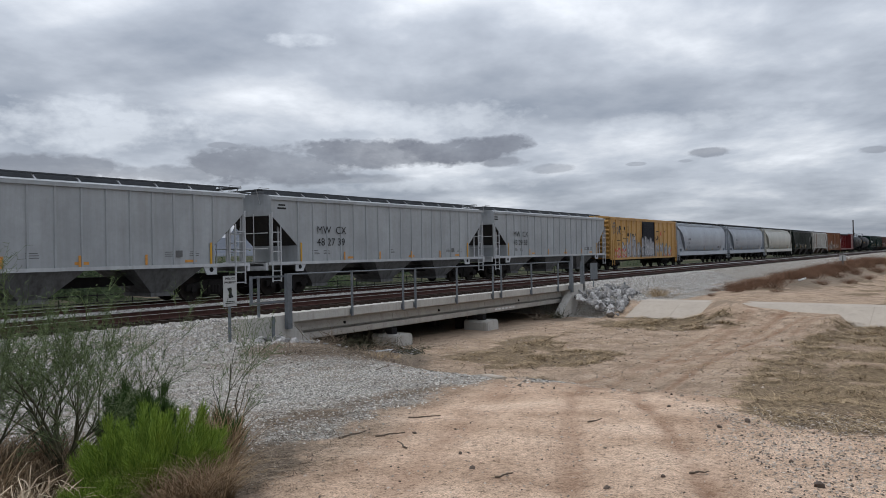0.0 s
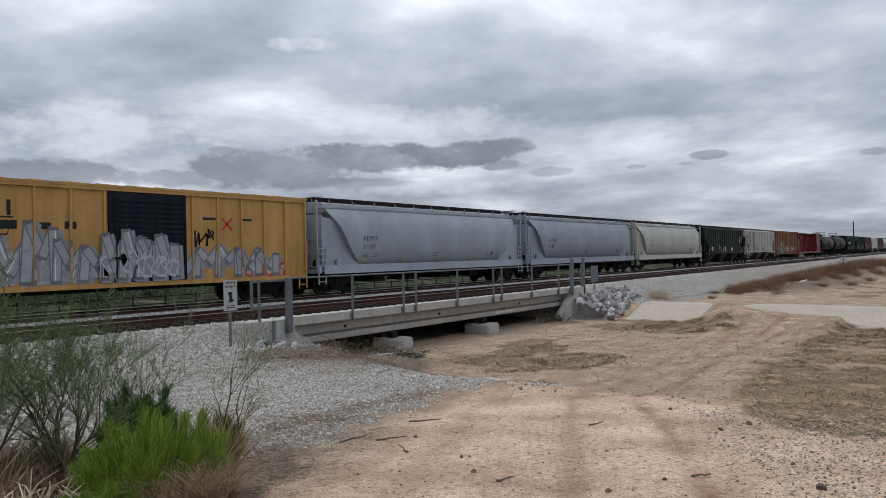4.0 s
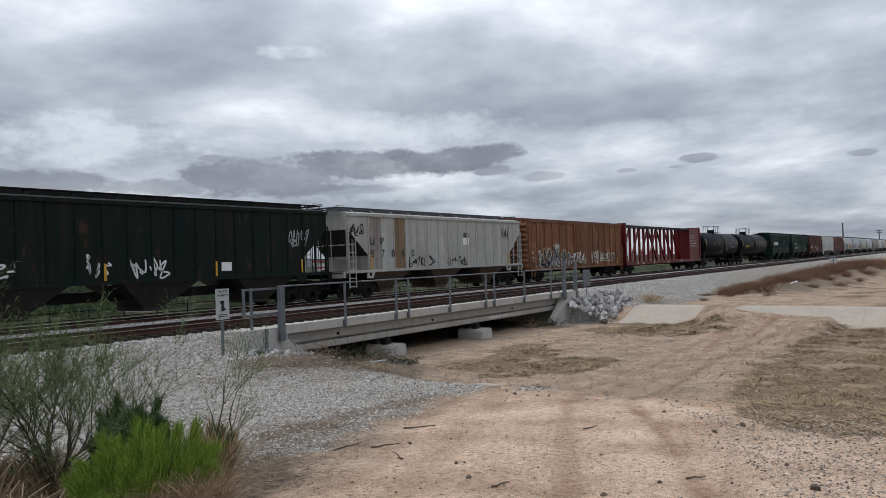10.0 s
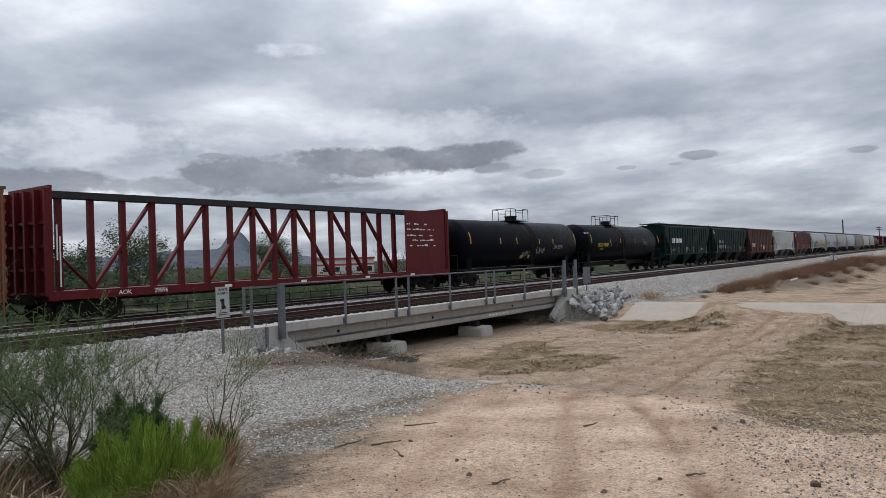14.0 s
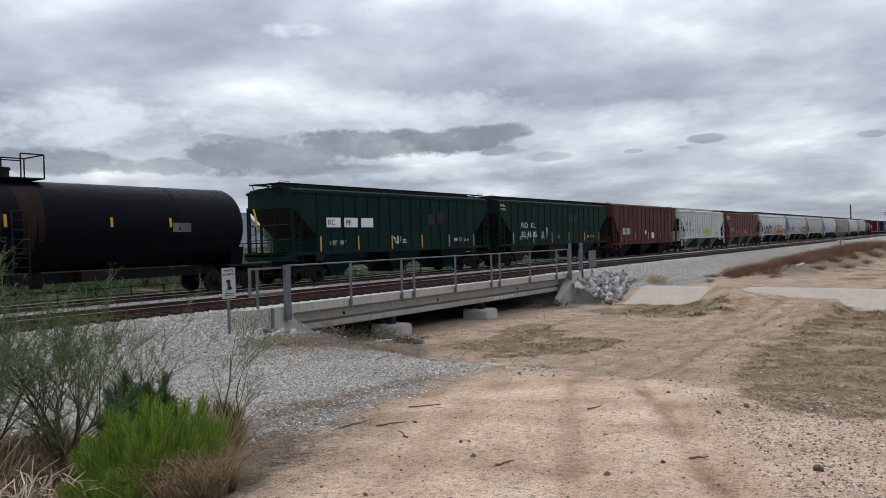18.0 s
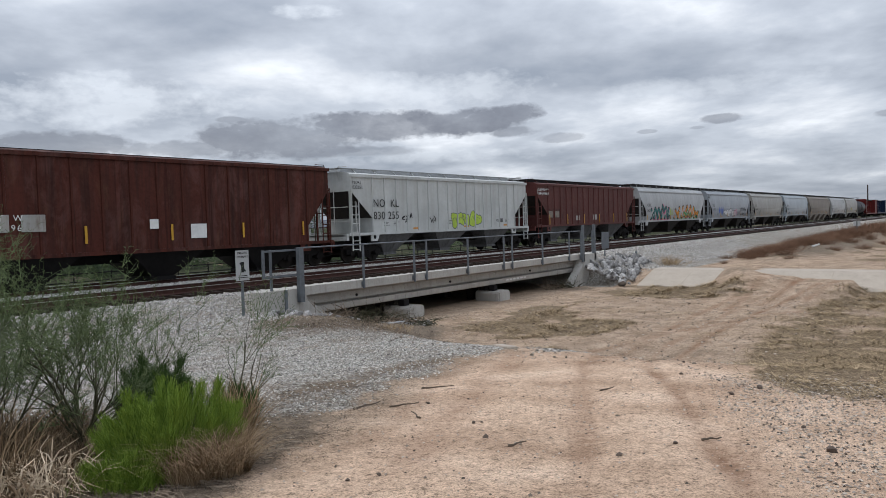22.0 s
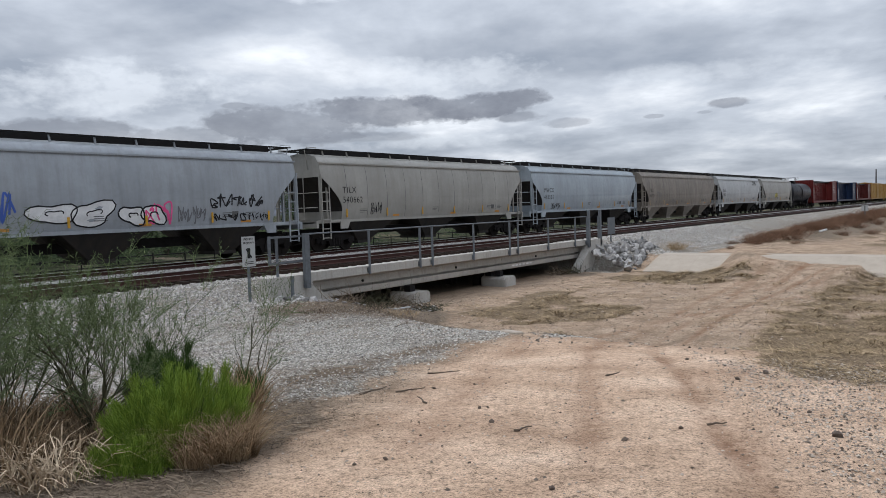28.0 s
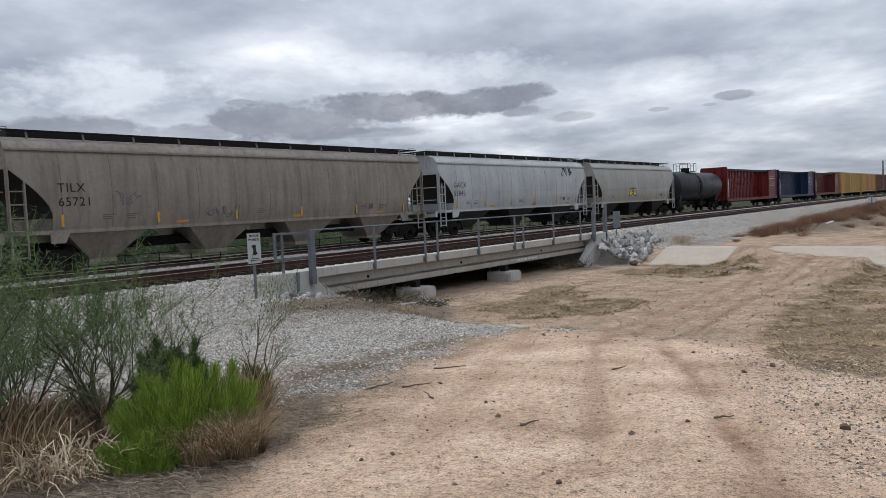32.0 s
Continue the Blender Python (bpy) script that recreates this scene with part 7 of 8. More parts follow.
def build_signs():
    def sign(x, y, w, z0, z1, base, label, front, name="sign", bars=True):
        ob = thing(name, label, "sign", pose(x, y, 0))
        bm = bmesh.new()
        box(bm, -w / 2, w / 2, -0.008, 0.008, z0, z1)
        pn = part("panel", bm, front, ob)
        bm = bmesh.new()
        box(bm, -0.035, 0.035, 0.01, 0.06, base, z1 - 0.05)
        part("post", bm, M_GALV, ob)
        return ob, pn

    ob, pn = sign(13.2, 17.25, 0.46, 0.34, 1.22, -1.1, "white warning sign on a steel post", M_WHITE)
    bm = bmesh.new()
    for z, w in ((0.47, 0.3), (0.42, 0.34)):
        box(bm, -w / 2, w / 2, -0.0125, -0.0085, z, z + 0.02)
    part("lettering", bm, M_BAYDARK, pn, "rows of dark bars")
    for z, word, size in ((1.11, "PRIVATE", 0.088), (1.00, "PROPERTY", 0.082)):
        cu = bpy.data.curves.new("letters", "FONT")
        cu.body, cu.size, cu.align_x, cu.offset = word, size, "CENTER", 0.003
        tmp = bpy.data.objects.new("letters", cu)
        me = bpy.data.meshes.new_from_object(tmp)
        bpy.data.objects.remove(tmp)
        for v in me.vertices:
            v.co = (v.co.x, -0.0115, z + v.co.y)
        me.materials.clear()
        me.materials.append(M_BAYDARK)
        part("lettering", me, None, pn, "dark block capitals")
    bm = bmesh.new()
    box(bm, -0.05, 0.05, -0.0125, -0.0085, 0.58, 0.88)
    vs = box(bm, -0.16, 0.16, -0.017, -0.013, -0.022, 0.022, Matrix.Translation((0, 0, 0.73)) @ Matrix.Rotation(radians(55), 4, "Y"))
    part("symbol", bm, M_INK, pn, "dark bar symbol with a slash")
    sign(39.75, 18.0, 0.98, 0.05, 1.02, -1.2, "back of a grey metal sign by the bridge end", M_GALV)
    ob = thing("marker_post", "short grey steel marker post", "post", pose(43.4, 17.6, 0))
    bm = bmesh.new()
    box(bm, -0.06, 0.06, -0.04, 0.04, -1.3, -0.28)
    part("post", bm, M_GALV, ob)
    zf = ground_z(81.3, 10.27)
    ob = thing("mile_marker", "thin post with a small white plate beside the line", "marker", pose(81.3, 10.27, 0))
    bm = bmesh.new()
    box(bm, -0.05, 0.05, -0.05, 0.05, zf - 0.2, 0.80)
    part("post", bm, M_BAYGREY, ob)
    bm = bmesh.new()
    vs = box(bm, -0.03, 0.03, -0.30, 0.30, 0.32, 0.84)
    part("plate", bm, M_WHITE, ob)


def build_distance():
    # concrete lining of the far bank, in cast panels
    lining = thing("bank_lining", "pale tan concrete slab lining the wash bank", "concrete slab", kind="structure")
    ys = [14.6, 12.4, 10.2, 8.0, 5.8, 3.6, 1.4, -1.0, -4.0]
    for a, b_ in zip(ys[:-1], ys[1:]):
        bm = bmesh.new()
        prism(bm, [(35.9, -2.0), (36.0, -1.72), (38.45, -1.02), (39.6, -1.00), (39.6, -1.3), (38.4, -1.5)], "y", b_ + 0.003, a - 0.003)
        part("slab", bm, M_CONC2, lining)
    # utility poles
    for k, (az, dist, top, arms) in enumerate(((6.54, 400, 1.74, 0), (4.4, 520, 1.15, 2), (9.0, 900, 1.1, 0))):
        x, y = dist * math.cos(radians(az)), dist * math.sin(radians(az))
        ztop = EYE.z + dist * math.tan(radians(top))
        ob = thing("utility_pole", "dark wooden utility pole far along the line", "utility pole", pose(x, y, -1.1), "poles")
        bm = bmesh.new()
        rod(bm, (0, 0, 0), (0, 0, ztop + 1.1), 0.34, 8, 0.24)
        part("mast", bm, M_TIE, ob)
        for j in range(arms):
            bm = bmesh.new()
            box(bm, -0.15, 0.15, -1.5, 1.5, ztop + 0.4 - j * 1.3, ztop + 0.75 - j * 1.3)
            part("crossarm", bm, M_TIE, ob)
    # low building with red bands
    bx, by = 122.0, 112.0
    ob = thing("low_building", "low white building with red bands behind the line", "building", pose(bx, by, -1.2, 0, 0, -48))
    m_w = plain("building_wall", (0.55, 0.54, 0.52), 0.8, 0, 0.1, 0.5)
    m_r = plain("building_red", (0.35, 0.05, 0.04), 0.7, 0, 0.15, 0.5)
    bm = bmesh.new()
    box(bm, -9, 4.5, 0, 8, 0, 3.6)
    part("wall", bm, m_w, ob)
    bm = bmesh.new()
    box(bm, -9.3, 4.8, -0.3, 8.3, 3.6, 4.0)
    part("roof", bm, m_r, ob, "red roof edge")
    bm = bmesh.new()
    box(bm, -9.02, 4.52, -0.03, 0, 2.2, 2.6)
    part("band", bm, m_r, ob, "red wall band")
    for x in (-7, -4.5, -2, 0.5, 2.8):
        bm = bmesh.new()
        box(bm, x, x + 1.2, -0.05, 0.0, 0.8, 1.9)
        part("window", bm, M_INK, ob)
    # white pipe lying on the far bank
    bm = bmesh.new()
    rod(bm, (-0.28, 0, 0), (0.28, 0, 0.12), 0.06, 10)
    o = new("pipe", mesh_of("pipe", bm, M_INKW))
    o.matrix_basis = pose(54.8, 9.4, ground_z(54.8, 9.4) + 0.12, 0, 0, -40)
    tagged(o, "short white pipe lying on the bank", "pipe")
    # black pipe fence behind the far track
    fence = thing("pipe_fence", "low dark pipe fence behind the railway", "fence")
    bm = bmesh.new()
    rod(bm, (0, 0, -1.4), (0, 0, 0.0), 0.035, 6)
    pm = mesh_of("post", bm, M_BLACK)
    for k in range(40):
        o = part("post", pm, None, fence)
        o.location = (2 + k * 1.9, 35.5, 0)
    for z in (-0.1, -0.5, -0.9):
        bm = bmesh.new()
        rod(bm, (1, 35.5, z), (78, 35.5, z), 0.03, 6)
        part("rail", bm, M_BLACK, fence)
    # mountain ridge, distance haze painted into its blue-grey rock colour
    m, nt, b = material("mountain_hazed_rock")
    v = tex_coord(nt)
    n = noise_node(nt, v, 0.02, 8, 0.7)
    nt.links.new(ramp_node(nt, n, [(0.35, (0.045, 0.055, 0.075)), (0.7, (0.095, 0.105, 0.125))]), b.inputs["Base Color"])
    b.inputs["Roughness"].default_value = 1.0
    verts, faces = [], []
    dist, cols, rows_ = 2500.0, 220, 8
    for i in range(cols):
        az = 78 - 48 * i / (cols - 1)
        el = 0.9 * smooth_step(41, 50, az) * smooth_step(84, 62, az) + 0.35 * math.exp(-((az - 55.5) / 2.6) ** 2) + 0.95 * math.exp(-(abs(az - 51.5) / 0.85) ** 3) + 0.75 * math.exp(-((az - 51.0) / 2.0) ** 2) + 0.25 * math.exp(-(abs(az - 48.9) / 0.5) ** 3)
        el += 0.12 * noise.noise((az * 1.3, 0, 0)) + 0.05 * noise.noise((az * 5, 3, 0)) + 0.10
        for j in range(rows_):
            t = j / (rows_ - 1)
            d = dist - 500 * (1 - t)
            z = -2 + (dist * math.tan(radians(max(0.02, el)))) * t ** 1.25 * (1 + 0.12 * (1 - t) * noise.noise((az * 2, t * 6, 9)))
            verts.append((d * math.cos(radians(az)), d * math.sin(radians(az)), z))
    for i in range(cols - 1):
        for j in range(rows_ - 1):
            a = i * rows_ + j
            faces.append((a, a + 1, a + rows_ + 1, a + rows_))
    me = scatter_mesh("mountain_ridge", verts, faces, m)
    me.shade_smooth()
    tagged(new("backdrop_mountain", me), "hazy blue-grey mountain ridge with a rocky peak", "mountain", "", "structure")


scatter_gravel()
build_rocks()
build_kerb()
build_plants()
straw_field()
build_trees()
build_signs()
build_distance()


def stencils(car, side, x, z, seed, mat, n=3, w=0.7):
    rnd = random.Random(seed)
    items = []
    for k in range(n):
        zz = z - k * 0.075
        xq = x - NUDGE[car.name]
        items.append((xq, xq + w * (0.45 + 0.4 * rnd.random()), zz, zz + 0.028))
    marks(car, items, M_STENCIL if mat is M_INK else mat, side, "stencil", "small illegible stencil lines")


def hop_marks(car, length, side, seed, ink, patch=M_ORG, bars=True, n=4):
    for k, xs in enumerate((0.16, 0.20, 0.46, 0.74, 0.80)):
        stencils(car, side, length * xs + 0.2, 1.95, seed + k, ink, 3, 0.6)
    if patch:
        marks(car, [(length * a - NUDGE[car.name], length * a + 0.5 - NUDGE[car.name], 1.56, 1.66) for a in (0.30, 0.56, 0.80)], patch, side, "label_patch", "orange inspection label")
    bm = bmesh.new()
    x = length * 0.775
    plate(bm, x, x + 0.30, 1.78, 2.02, side, 0.056 if side(2.0) == 1.53 else 0.007)
    part("data_panel", bm, M_STENCIL, car, "small dark data panel")


# paints
P_GREY = paint("hopper_grey", (0.297, 0.310, 0.319), amount=0.25, rough=0.5)
P_GREYEND = paint("hopper_grey_frame", (0.399, 0.408, 0.418), amount=0.3)
P_STEEL = paint("hopper_blue_grey", (0.275, 0.300, 0.333), amount=0.12, rough=0.42)
P_STEEL2 = paint("hopper_slate", (0.225, 0.250, 0.283), amount=0.12, rough=0.42)
P_CREAM = paint("hopper_cream", (0.365, 0.36, 0.318), amount=0.14, rough=0.45)
P_DKGREEN = paint("hopper_dark_green", (0.004, 0.012, 0.0095), dirt=(0.028, 0.018, 0.013), amount=0.6, rough=0.6, rust=0.1, gloss=0.08)
P_OLDWHITE = paint("hopper_old_white", (0.340, 0.340, 0.319), dirt=(0.17, 0.11, 0.06), amount=0.55, rust=0.12)
P_RUSTBOX = paint("box_rust_orange", (0.20, 0.082, 0.038), dirt=(0.085, 0.042, 0.026), amount=0.85, rust=0.5, rough=0.75, patch=0.35, gloss=0.12)
P_RUSTROOF = paint("box_rust_roof", (0.13, 0.055, 0.04), dirt=(0.05, 0.03, 0.02), amount=0.6, rough=0.8)
P_YELBOX = paint("box_yellow", (0.43, 0.245, 0.075), dirt=(0.20, 0.10, 0.04), amount=0.5, rust=0.12, rough=0.55)
P_YELEND = paint("box_yellow_end", (0.40, 0.22, 0.055), dirt=(0.10, 0.045, 0.02), amount=0.8, rust=0.4, rough=0.65)
P_DOORNAVY = paint("door_navy", (0.006, 0.009, 0.017), amount=0.2, rough=0.65, gloss=0.1)
P_TANK = paint("tank_black", (0.0028, 0.0036, 0.0062), dirt=(0.008, 0.0065, 0.0065), amount=0.3, rough=0.5, gloss=0.05)
P_TANKGREY = paint("tank_slate", (0.013, 0.015, 0.021), dirt=(0.05, 0.045, 0.04), amount=0.35, rough=0.5, gloss=0.12)
P_GREEN = paint("hopper_green", (0.0022, 0.0165, 0.0145), dirt=(0.007, 0.010, 0.009), amount=0.5, rough=0.6, patch=0.05, gloss=0.07)
P_GREEN2 = paint("hopper_green_two", (0.0025, 0.019, 0.0155), dirt=(0.007, 0.011, 0.009), amount=0.45, rough=0.6, gloss=0.07)
P_BROWN = paint("hopper_brown", (0.072, 0.019, 0.012), dirt=(0.020, 0.010, 0.008), amount=0.95, rust=0.3, rough=0.65, patch=0.2, gloss=0.15)
P_BROWN2 = paint("hopper_brown_two", (0.098, 0.031, 0.027), dirt=(0.035, 0.018, 0.015), amount=0.6, rust=0.15, rough=0.6, gloss=0.15)
P_WHITE = paint("hopper_white", (0.458, 0.471, 0.458), dirt=(0.2, 0.17, 0.13), amount=0.3)
P_WHITE2 = paint("hopper_white_smooth", (0.365, 0.372, 0.372), amount=0.3, rough=0.45)
P_BLUEGREY = paint("hopper_pale_blue_grey", (0.281, 0.304, 0.328), amount=0.3, rough=0.45)
P_BEIGE = paint("hopper_beige", (0.29, 0.28, 0.255), dirt=(0.17, 0.155, 0.13), amount=0.35, rough=0.5)
P_TAN = paint("hopper_dirty_tan", (0.220, 0.192, 0.162), dirt=(0.09, 0.074, 0.06), amount=0.75, rough=0.65)
P_PALEBLUE = paint("hopper_light_blue", (0.289, 0.328, 0.359), amount=0.25, rough=0.42)
P_REDBOX = paint("box_red", (0.140, 0.020, 0.015), dirt=(0.08, 0.03, 0.025), amount=0.5, rough=0.55, patch=0.15)
P_BROWNBOX = paint("box_brown", (0.096, 0.028, 0.022), amount=0.5, rough=0.6)
P_YELBOX2 = paint("box_mustard", (0.357, 0.204, 0.043), amount=0.45, rough=0.55)


def letters_two(car, a, b_, x, z, size, mat, side, spread=1.1):
    lettering(car, a, x, z, size, mat, side, spread=spread)
    lettering(car, b_, x, z - size * 1.55, size, mat, side, spread=spread)


def build_train():
    S = 1.0
    # three grey ribbed hoppers
    for i, txt in ((0, None), (1, ("MW  CX", "48 27 39")), (2, ("MW  CX", "48 29 58"))):
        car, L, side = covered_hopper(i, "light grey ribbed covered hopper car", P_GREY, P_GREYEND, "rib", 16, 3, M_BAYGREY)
        if txt:
            letters_two(car, txt[0], txt[1], 3.75, 2.75, 0.36, M_INK, side, 1.05)
            marks(car, [(1.5, 1.9, 3.95, 4.02), (1.45, 1.95, 3.80, 3.88)], M_INK, side, "stencil")
        hop_marks(car, L, side, 10 + i, M_INK)
        reflectors(car, L, M_YEL, side, 1.48, 0.85, 2, 2.40)
        reflectors(car, L, M_ORG, side, 1.5, 0.38, 4, 5.2)
    # yellow box car with large sprayed pieces
    car, L, side = box_car(3, "yellow steel box car with silver graffiti", P_YELBOX, P_YELBOX, P_YELEND, P_DOORNAVY, 15, (0.53, 3.1), 4.45, False)
    dside = lambda z: 1.61
    blob_piece(car, 2.0, 1.06, 2.2, 0.9, "cream", "red", side, 29, 3, 0.05, "mist", False)
    blob_piece(car, 3.4, 1.06, 4.7, 1.9, "silver", "dim", side, 21, 5, 0.06, "mist", False)
    blob_piece(car, 3.8, 1.06, 4.2, 1.1, "mist", "silver", side, 31, 4, 0.06, None, False)
    blob_piece(car, 10.7, 1.06, 5.0, 1.3, "silver", "dim", side, 22, 5, 0.06, "mist", False)
    blob_piece(car, 14.2, 1.06, 1.9, 0.7, "cream", "red", side, 32, 3, 0.06, None, False)
    blob_piece(car, 7.85, 1.12, 2.8, 1.85, "silver", "dim", dside, 23, 4, 0.05, "mist", False)
    blob_piece(car, 7.85, 1.2, 2.8, 1.0, "mist", "pale", dside, 27, 5, 0.05, None, False)
    painted_posts(car, L, 3.4, 7.6, 1.7, ("silver", "mist", "silver", "dim"), 33)
    painted_posts(car, L, 10.2, 15.4, 1.1, ("silver", "mist", "dim"), 34)
    scrawl(car, 0.7, 3.0, 1.9, 1.1, "grey", side, 24, 4, 0.07)
    scrawl(car, 11.6, 2.2, 0.9, 0.9, "black", side, 28, 3, 0.06)
    scrawl(car, 1.9, 1.3, 1.0, 0.5, "cream", side, 26, 3, 0.06)
    # wordmark as plain shapes, reporting marks
    bars = [(1.9, 2.35, 3.55, 3.67), (1.9, 2.0, 3.40, 3.66), (2.8, 3.4, 3.45, 3.78), (3.9, 4.15, 3.45, 3.75), (4.8, 4.92, 3.35, 3.85), (4.6, 5.1, 2.92, 3.2), (5.65, 6.15, 2.92, 3.15), (6.6, 7.0, 2.95, 3.2)]
    marks(car, bars, M_INK, side, "marking", "black wordmark in plain blocks")
    bm = bmesh.new()
    ribbon(bm, [(2.2, 2.55), (2.5, 3.3), (5.0, 3.3), (4.8, 2.75), (3.7, 2.75), (3.7, 3.05), (3.2, 3.05), (3.1, 2.55), (2.2, 2.55)], 0.05, side, 0.008)
    part("marking", bm, M_INK, car, "black bent-arrow outline").location = (-0.4, 0, 0)
    letters_two(car, "RB  OX", "39 620", 2.6, 2.1, 0.28, M_INK, side)
    bm = bmesh.new()
    for s in (-1, 1):
        ribbon(bm, [(12.9, 3.25 - s * 0.25), (13.4, 3.25 + s * 0.25)], 0.09, side, 0.009)
    part("marking", bm, spray("red"), car, "small red cross mark").location = (-0.4, 0, 0)
    marks(car, [(12.0, 12.6, 3.4, 3.5), (13.8, 14.4, 3.4, 3.5)], M_INK, side, "marking")
    # smooth tube hoppers
    for i, mat, a, b_, nm in ((4, P_STEEL, "ADMX", "51101", "blue-grey"), (5, P_STEEL2, "ADMX", "51251", "slate grey"), (6, P_CREAM, "TILX", "57274", "cream")):
        car, L, side = covered_hopper(i, f"smooth {nm} rounded covered hopper car", mat, mat, "tube", 0, 4, M_BLACK, 4.22, M_BLACK, 1.40, (3.98, 1.60, 1.95))
        letters_two(car, a, b_, 4.15, 2.62, 0.27, M_INK, side)
        hop_marks(car, L, side, 40 + i, M_INK, M_ORG if i == 6 else None)
        reflectors(car, L, M_YEL, side, 1.55, 0.35, 5, 3.4)
    # dark green ribbed hopper
    car, L, side = covered_hopper(7, "dark green dirty ribbed hopper car with white tags", P_DKGREEN, P_DKGREEN, "rib", 16, 3, M_BAYDARK, 4.30, M_BLACK)
    scrawl(car, 3.9, 1.7, 1.0, 0.5, "white", side, 51, 4, 0.05)
    scrawl(car, 7.2, 1.6, 0.9, 0.8, "white", side, 52, 3, 0.05)
    scrawl(car, 8.7, 1.5, 1.7, 0.8, "white", side, 53, 4, 0.05)
    scrawl(car, 16.4, 2.6, 1.3, 0.9, "silver", side, 54, 5, 0.04)
    marks(car, [(12.8, 13.3, 1.7, 2.05)], M_INKW, side, "data_panel", "small pale data panel")
    reflectors(car, L, M_YEL, side, 1.5, 0.6, 4, 2.40)
    # old white hopper
    car, L, side = covered_hopper(8, "rust-stained white ribbed hopper car with tags", P_OLDWHITE, P_OLDWHITE, "rib", 15, 3, paint("bay_rusty", (0.085, 0.06, 0.045), dirt=(0.03, 0.02, 0.015), rust=0.3, amount=0.9, gloss=0.06), 4.30)
    m_tan = paint("hopper_tan_stain", (0.20, 0.135, 0.075), dirt=(0.07, 0.045, 0.03), amount=0.7, rust=0.25, rough=0.7)
    m_dull = paint("hopper_dull_stain", (0.24, 0.215, 0.19), dirt=(0.09, 0.06, 0.045), amount=0.8, rust=0.3, rough=0.7)
    for k, m_, z1 in ((0, m_dull, 4.18), (2, m_tan, 4.18)):
        bm = bmesh.new()
        bay = (L - 2 * 2.20 - 0.12) / 14
        box(bm, 2.26 + bay * k + 0.055, 2.26 + bay * (k + 1) - 0.055, -1.534, -1.5305, 1.50, z1)
        part("stained_panel", bm, m_, car, "rust-stained side panel")
    spaced_letters(car, "UP", 3.35, 0.84, 2.75, 0.40, M_INK, side)
    spaced_letters(car, "87060", 3.40, 0.84, 2.12, 0.40, M_INK, side)
    scrawl(car, 6.5, 1.55, 1.5, 0.55, "black", side, 61, 4, 0.05)
    scrawl(car, 8.3, 1.6, 0.7, 0.75, "black", side, 62, 1, 0.06)
    scrawl(car, 10.2, 1.5, 2.0, 0.55, "black", side, 63, 5, 0.05)
    scrawl(car, 1.2, 3.2, 1.0, 0.6, "black", side, 64, 3, 0.05)
    scrawl(car, 16.5, 3.0, 0.9, 0.9, "black", side, 65, 7, 0.025)
    marks(car, [(11.9, 12.6, 2.75, 3.15)], M_INKW, side, "marking", "white painted shield patch", 0.010)
    marks(car, [(12.0, 12.55, 3.22, 3.32), (12.0, 12.55, 3.36, 3.46)], M_INK, side, "marking")
    reflectors(car, L, M_YEL, side, 1.5, 0.75, 2, 2.40)
    # rusty orange box car
    car, L, side = box_car(9, "rusty orange box car covered in graffiti", P_RUSTBOX, P_RUSTROOF, P_RUSTBOX, P_RUSTBOX, 15, (0.52, 3.1), 4.50)
    letters_two(car, "BK   TY", "151  075", 1.5, 2.05, 0.30, M_INKW, side)
    blob_piece(car, 2.5, 1.06, 5.0, 1.6, "dusk", "cream", side, 71, 6, 0.06, "mist", False)
    blob_piece(car, 2.8, 1.06, 4.6, 0.8, "mist", "black", side, 79, 7, 0.06, None, False)
    scrawl(car, 5.2, 2.3, 0.9, 0.5, "white", side, 72, 3, 0.05)
    scrawl(car, 7.7, 1.5, 2.4, 0.7, "white", dside, 73, 5, 0.07)
    blob_piece(car, 7.7, 1.15, 2.6, 0.65, "cream", "black", dside, 76, 3, 0.05, None, False)
    blob_piece(car, 10.4, 1.1, 3.4, 1.05, "brown", "cream", side, 74, 4, 0.07, "mist")
    blob_piece(car, 13.7, 1.1, 2.7, 0.95, "brown", "cream", side, 77, 3, 0.07, "mist")
    scrawl(car, 10.6, 1.2, 5.6, 0.9, "cream", side, 85, 6, 0.05)
    painted_posts(car, L, 2.3, 7.0, 1.3, ("silver", "cream", "black"), 35)
    painted_posts(car, L, 10.0, 16.2, 1.0, ("cream", "brown", "black"), 36)
    scrawl(car, 10.8, 1.2, 5.0, 1.0, "white", side, 75, 8, 0.04)
    scrawl(car, 1.0, 1.1, 2.0, 0.5, "black", side, 78, 4, 0.05)
    old = plain("faded_lettering", (0.12, 0.07, 0.045), 0.8, 0, 0.2, 5, 0)
    for k, w in enumerate(("NEW ORLEANS", "PUBLIC BELT", "RAILROAD")):
        lettering(car, w, 11.6, 3.55 - k * 0.45, 0.30, old, side, spread=1.05)
    marks(car, [(L - 1.0, L - 0.65, 1.1, 1.65)], M_YEL, side, "marking", "yellow corner patch")
    truss_car(10)
    # black tank cars
    car, L, side = tank_car(11, "black tank car with white tags and yellow stripes", P_TANK, M_BLACK, 1.57, 0.53)
    scrawl(car, 9.3, 1.7, 1.0, 0.5, "silver", side, 81, 6, 0.022)
    scrawl(car, 11.2, 1.9, 1.3, 0.5, "silver", side, 82, 7, 0.022)
    scrawl(car, 13.8, 2.2, 1.5, 0.4, "silver", side, 83, 8, 0.022)
    marks(car, [(9.2, 9.6, 1.65, 1.85), (10.3, 10.6, 1.65, 1.85)], M_INKY, side, "placard", "yellow placard")
    car, L, side = tank_car(12, "black tank car with yellow lettering", P_TANK, M_BLACK, 1.57, 0.44, tail=-0.62)
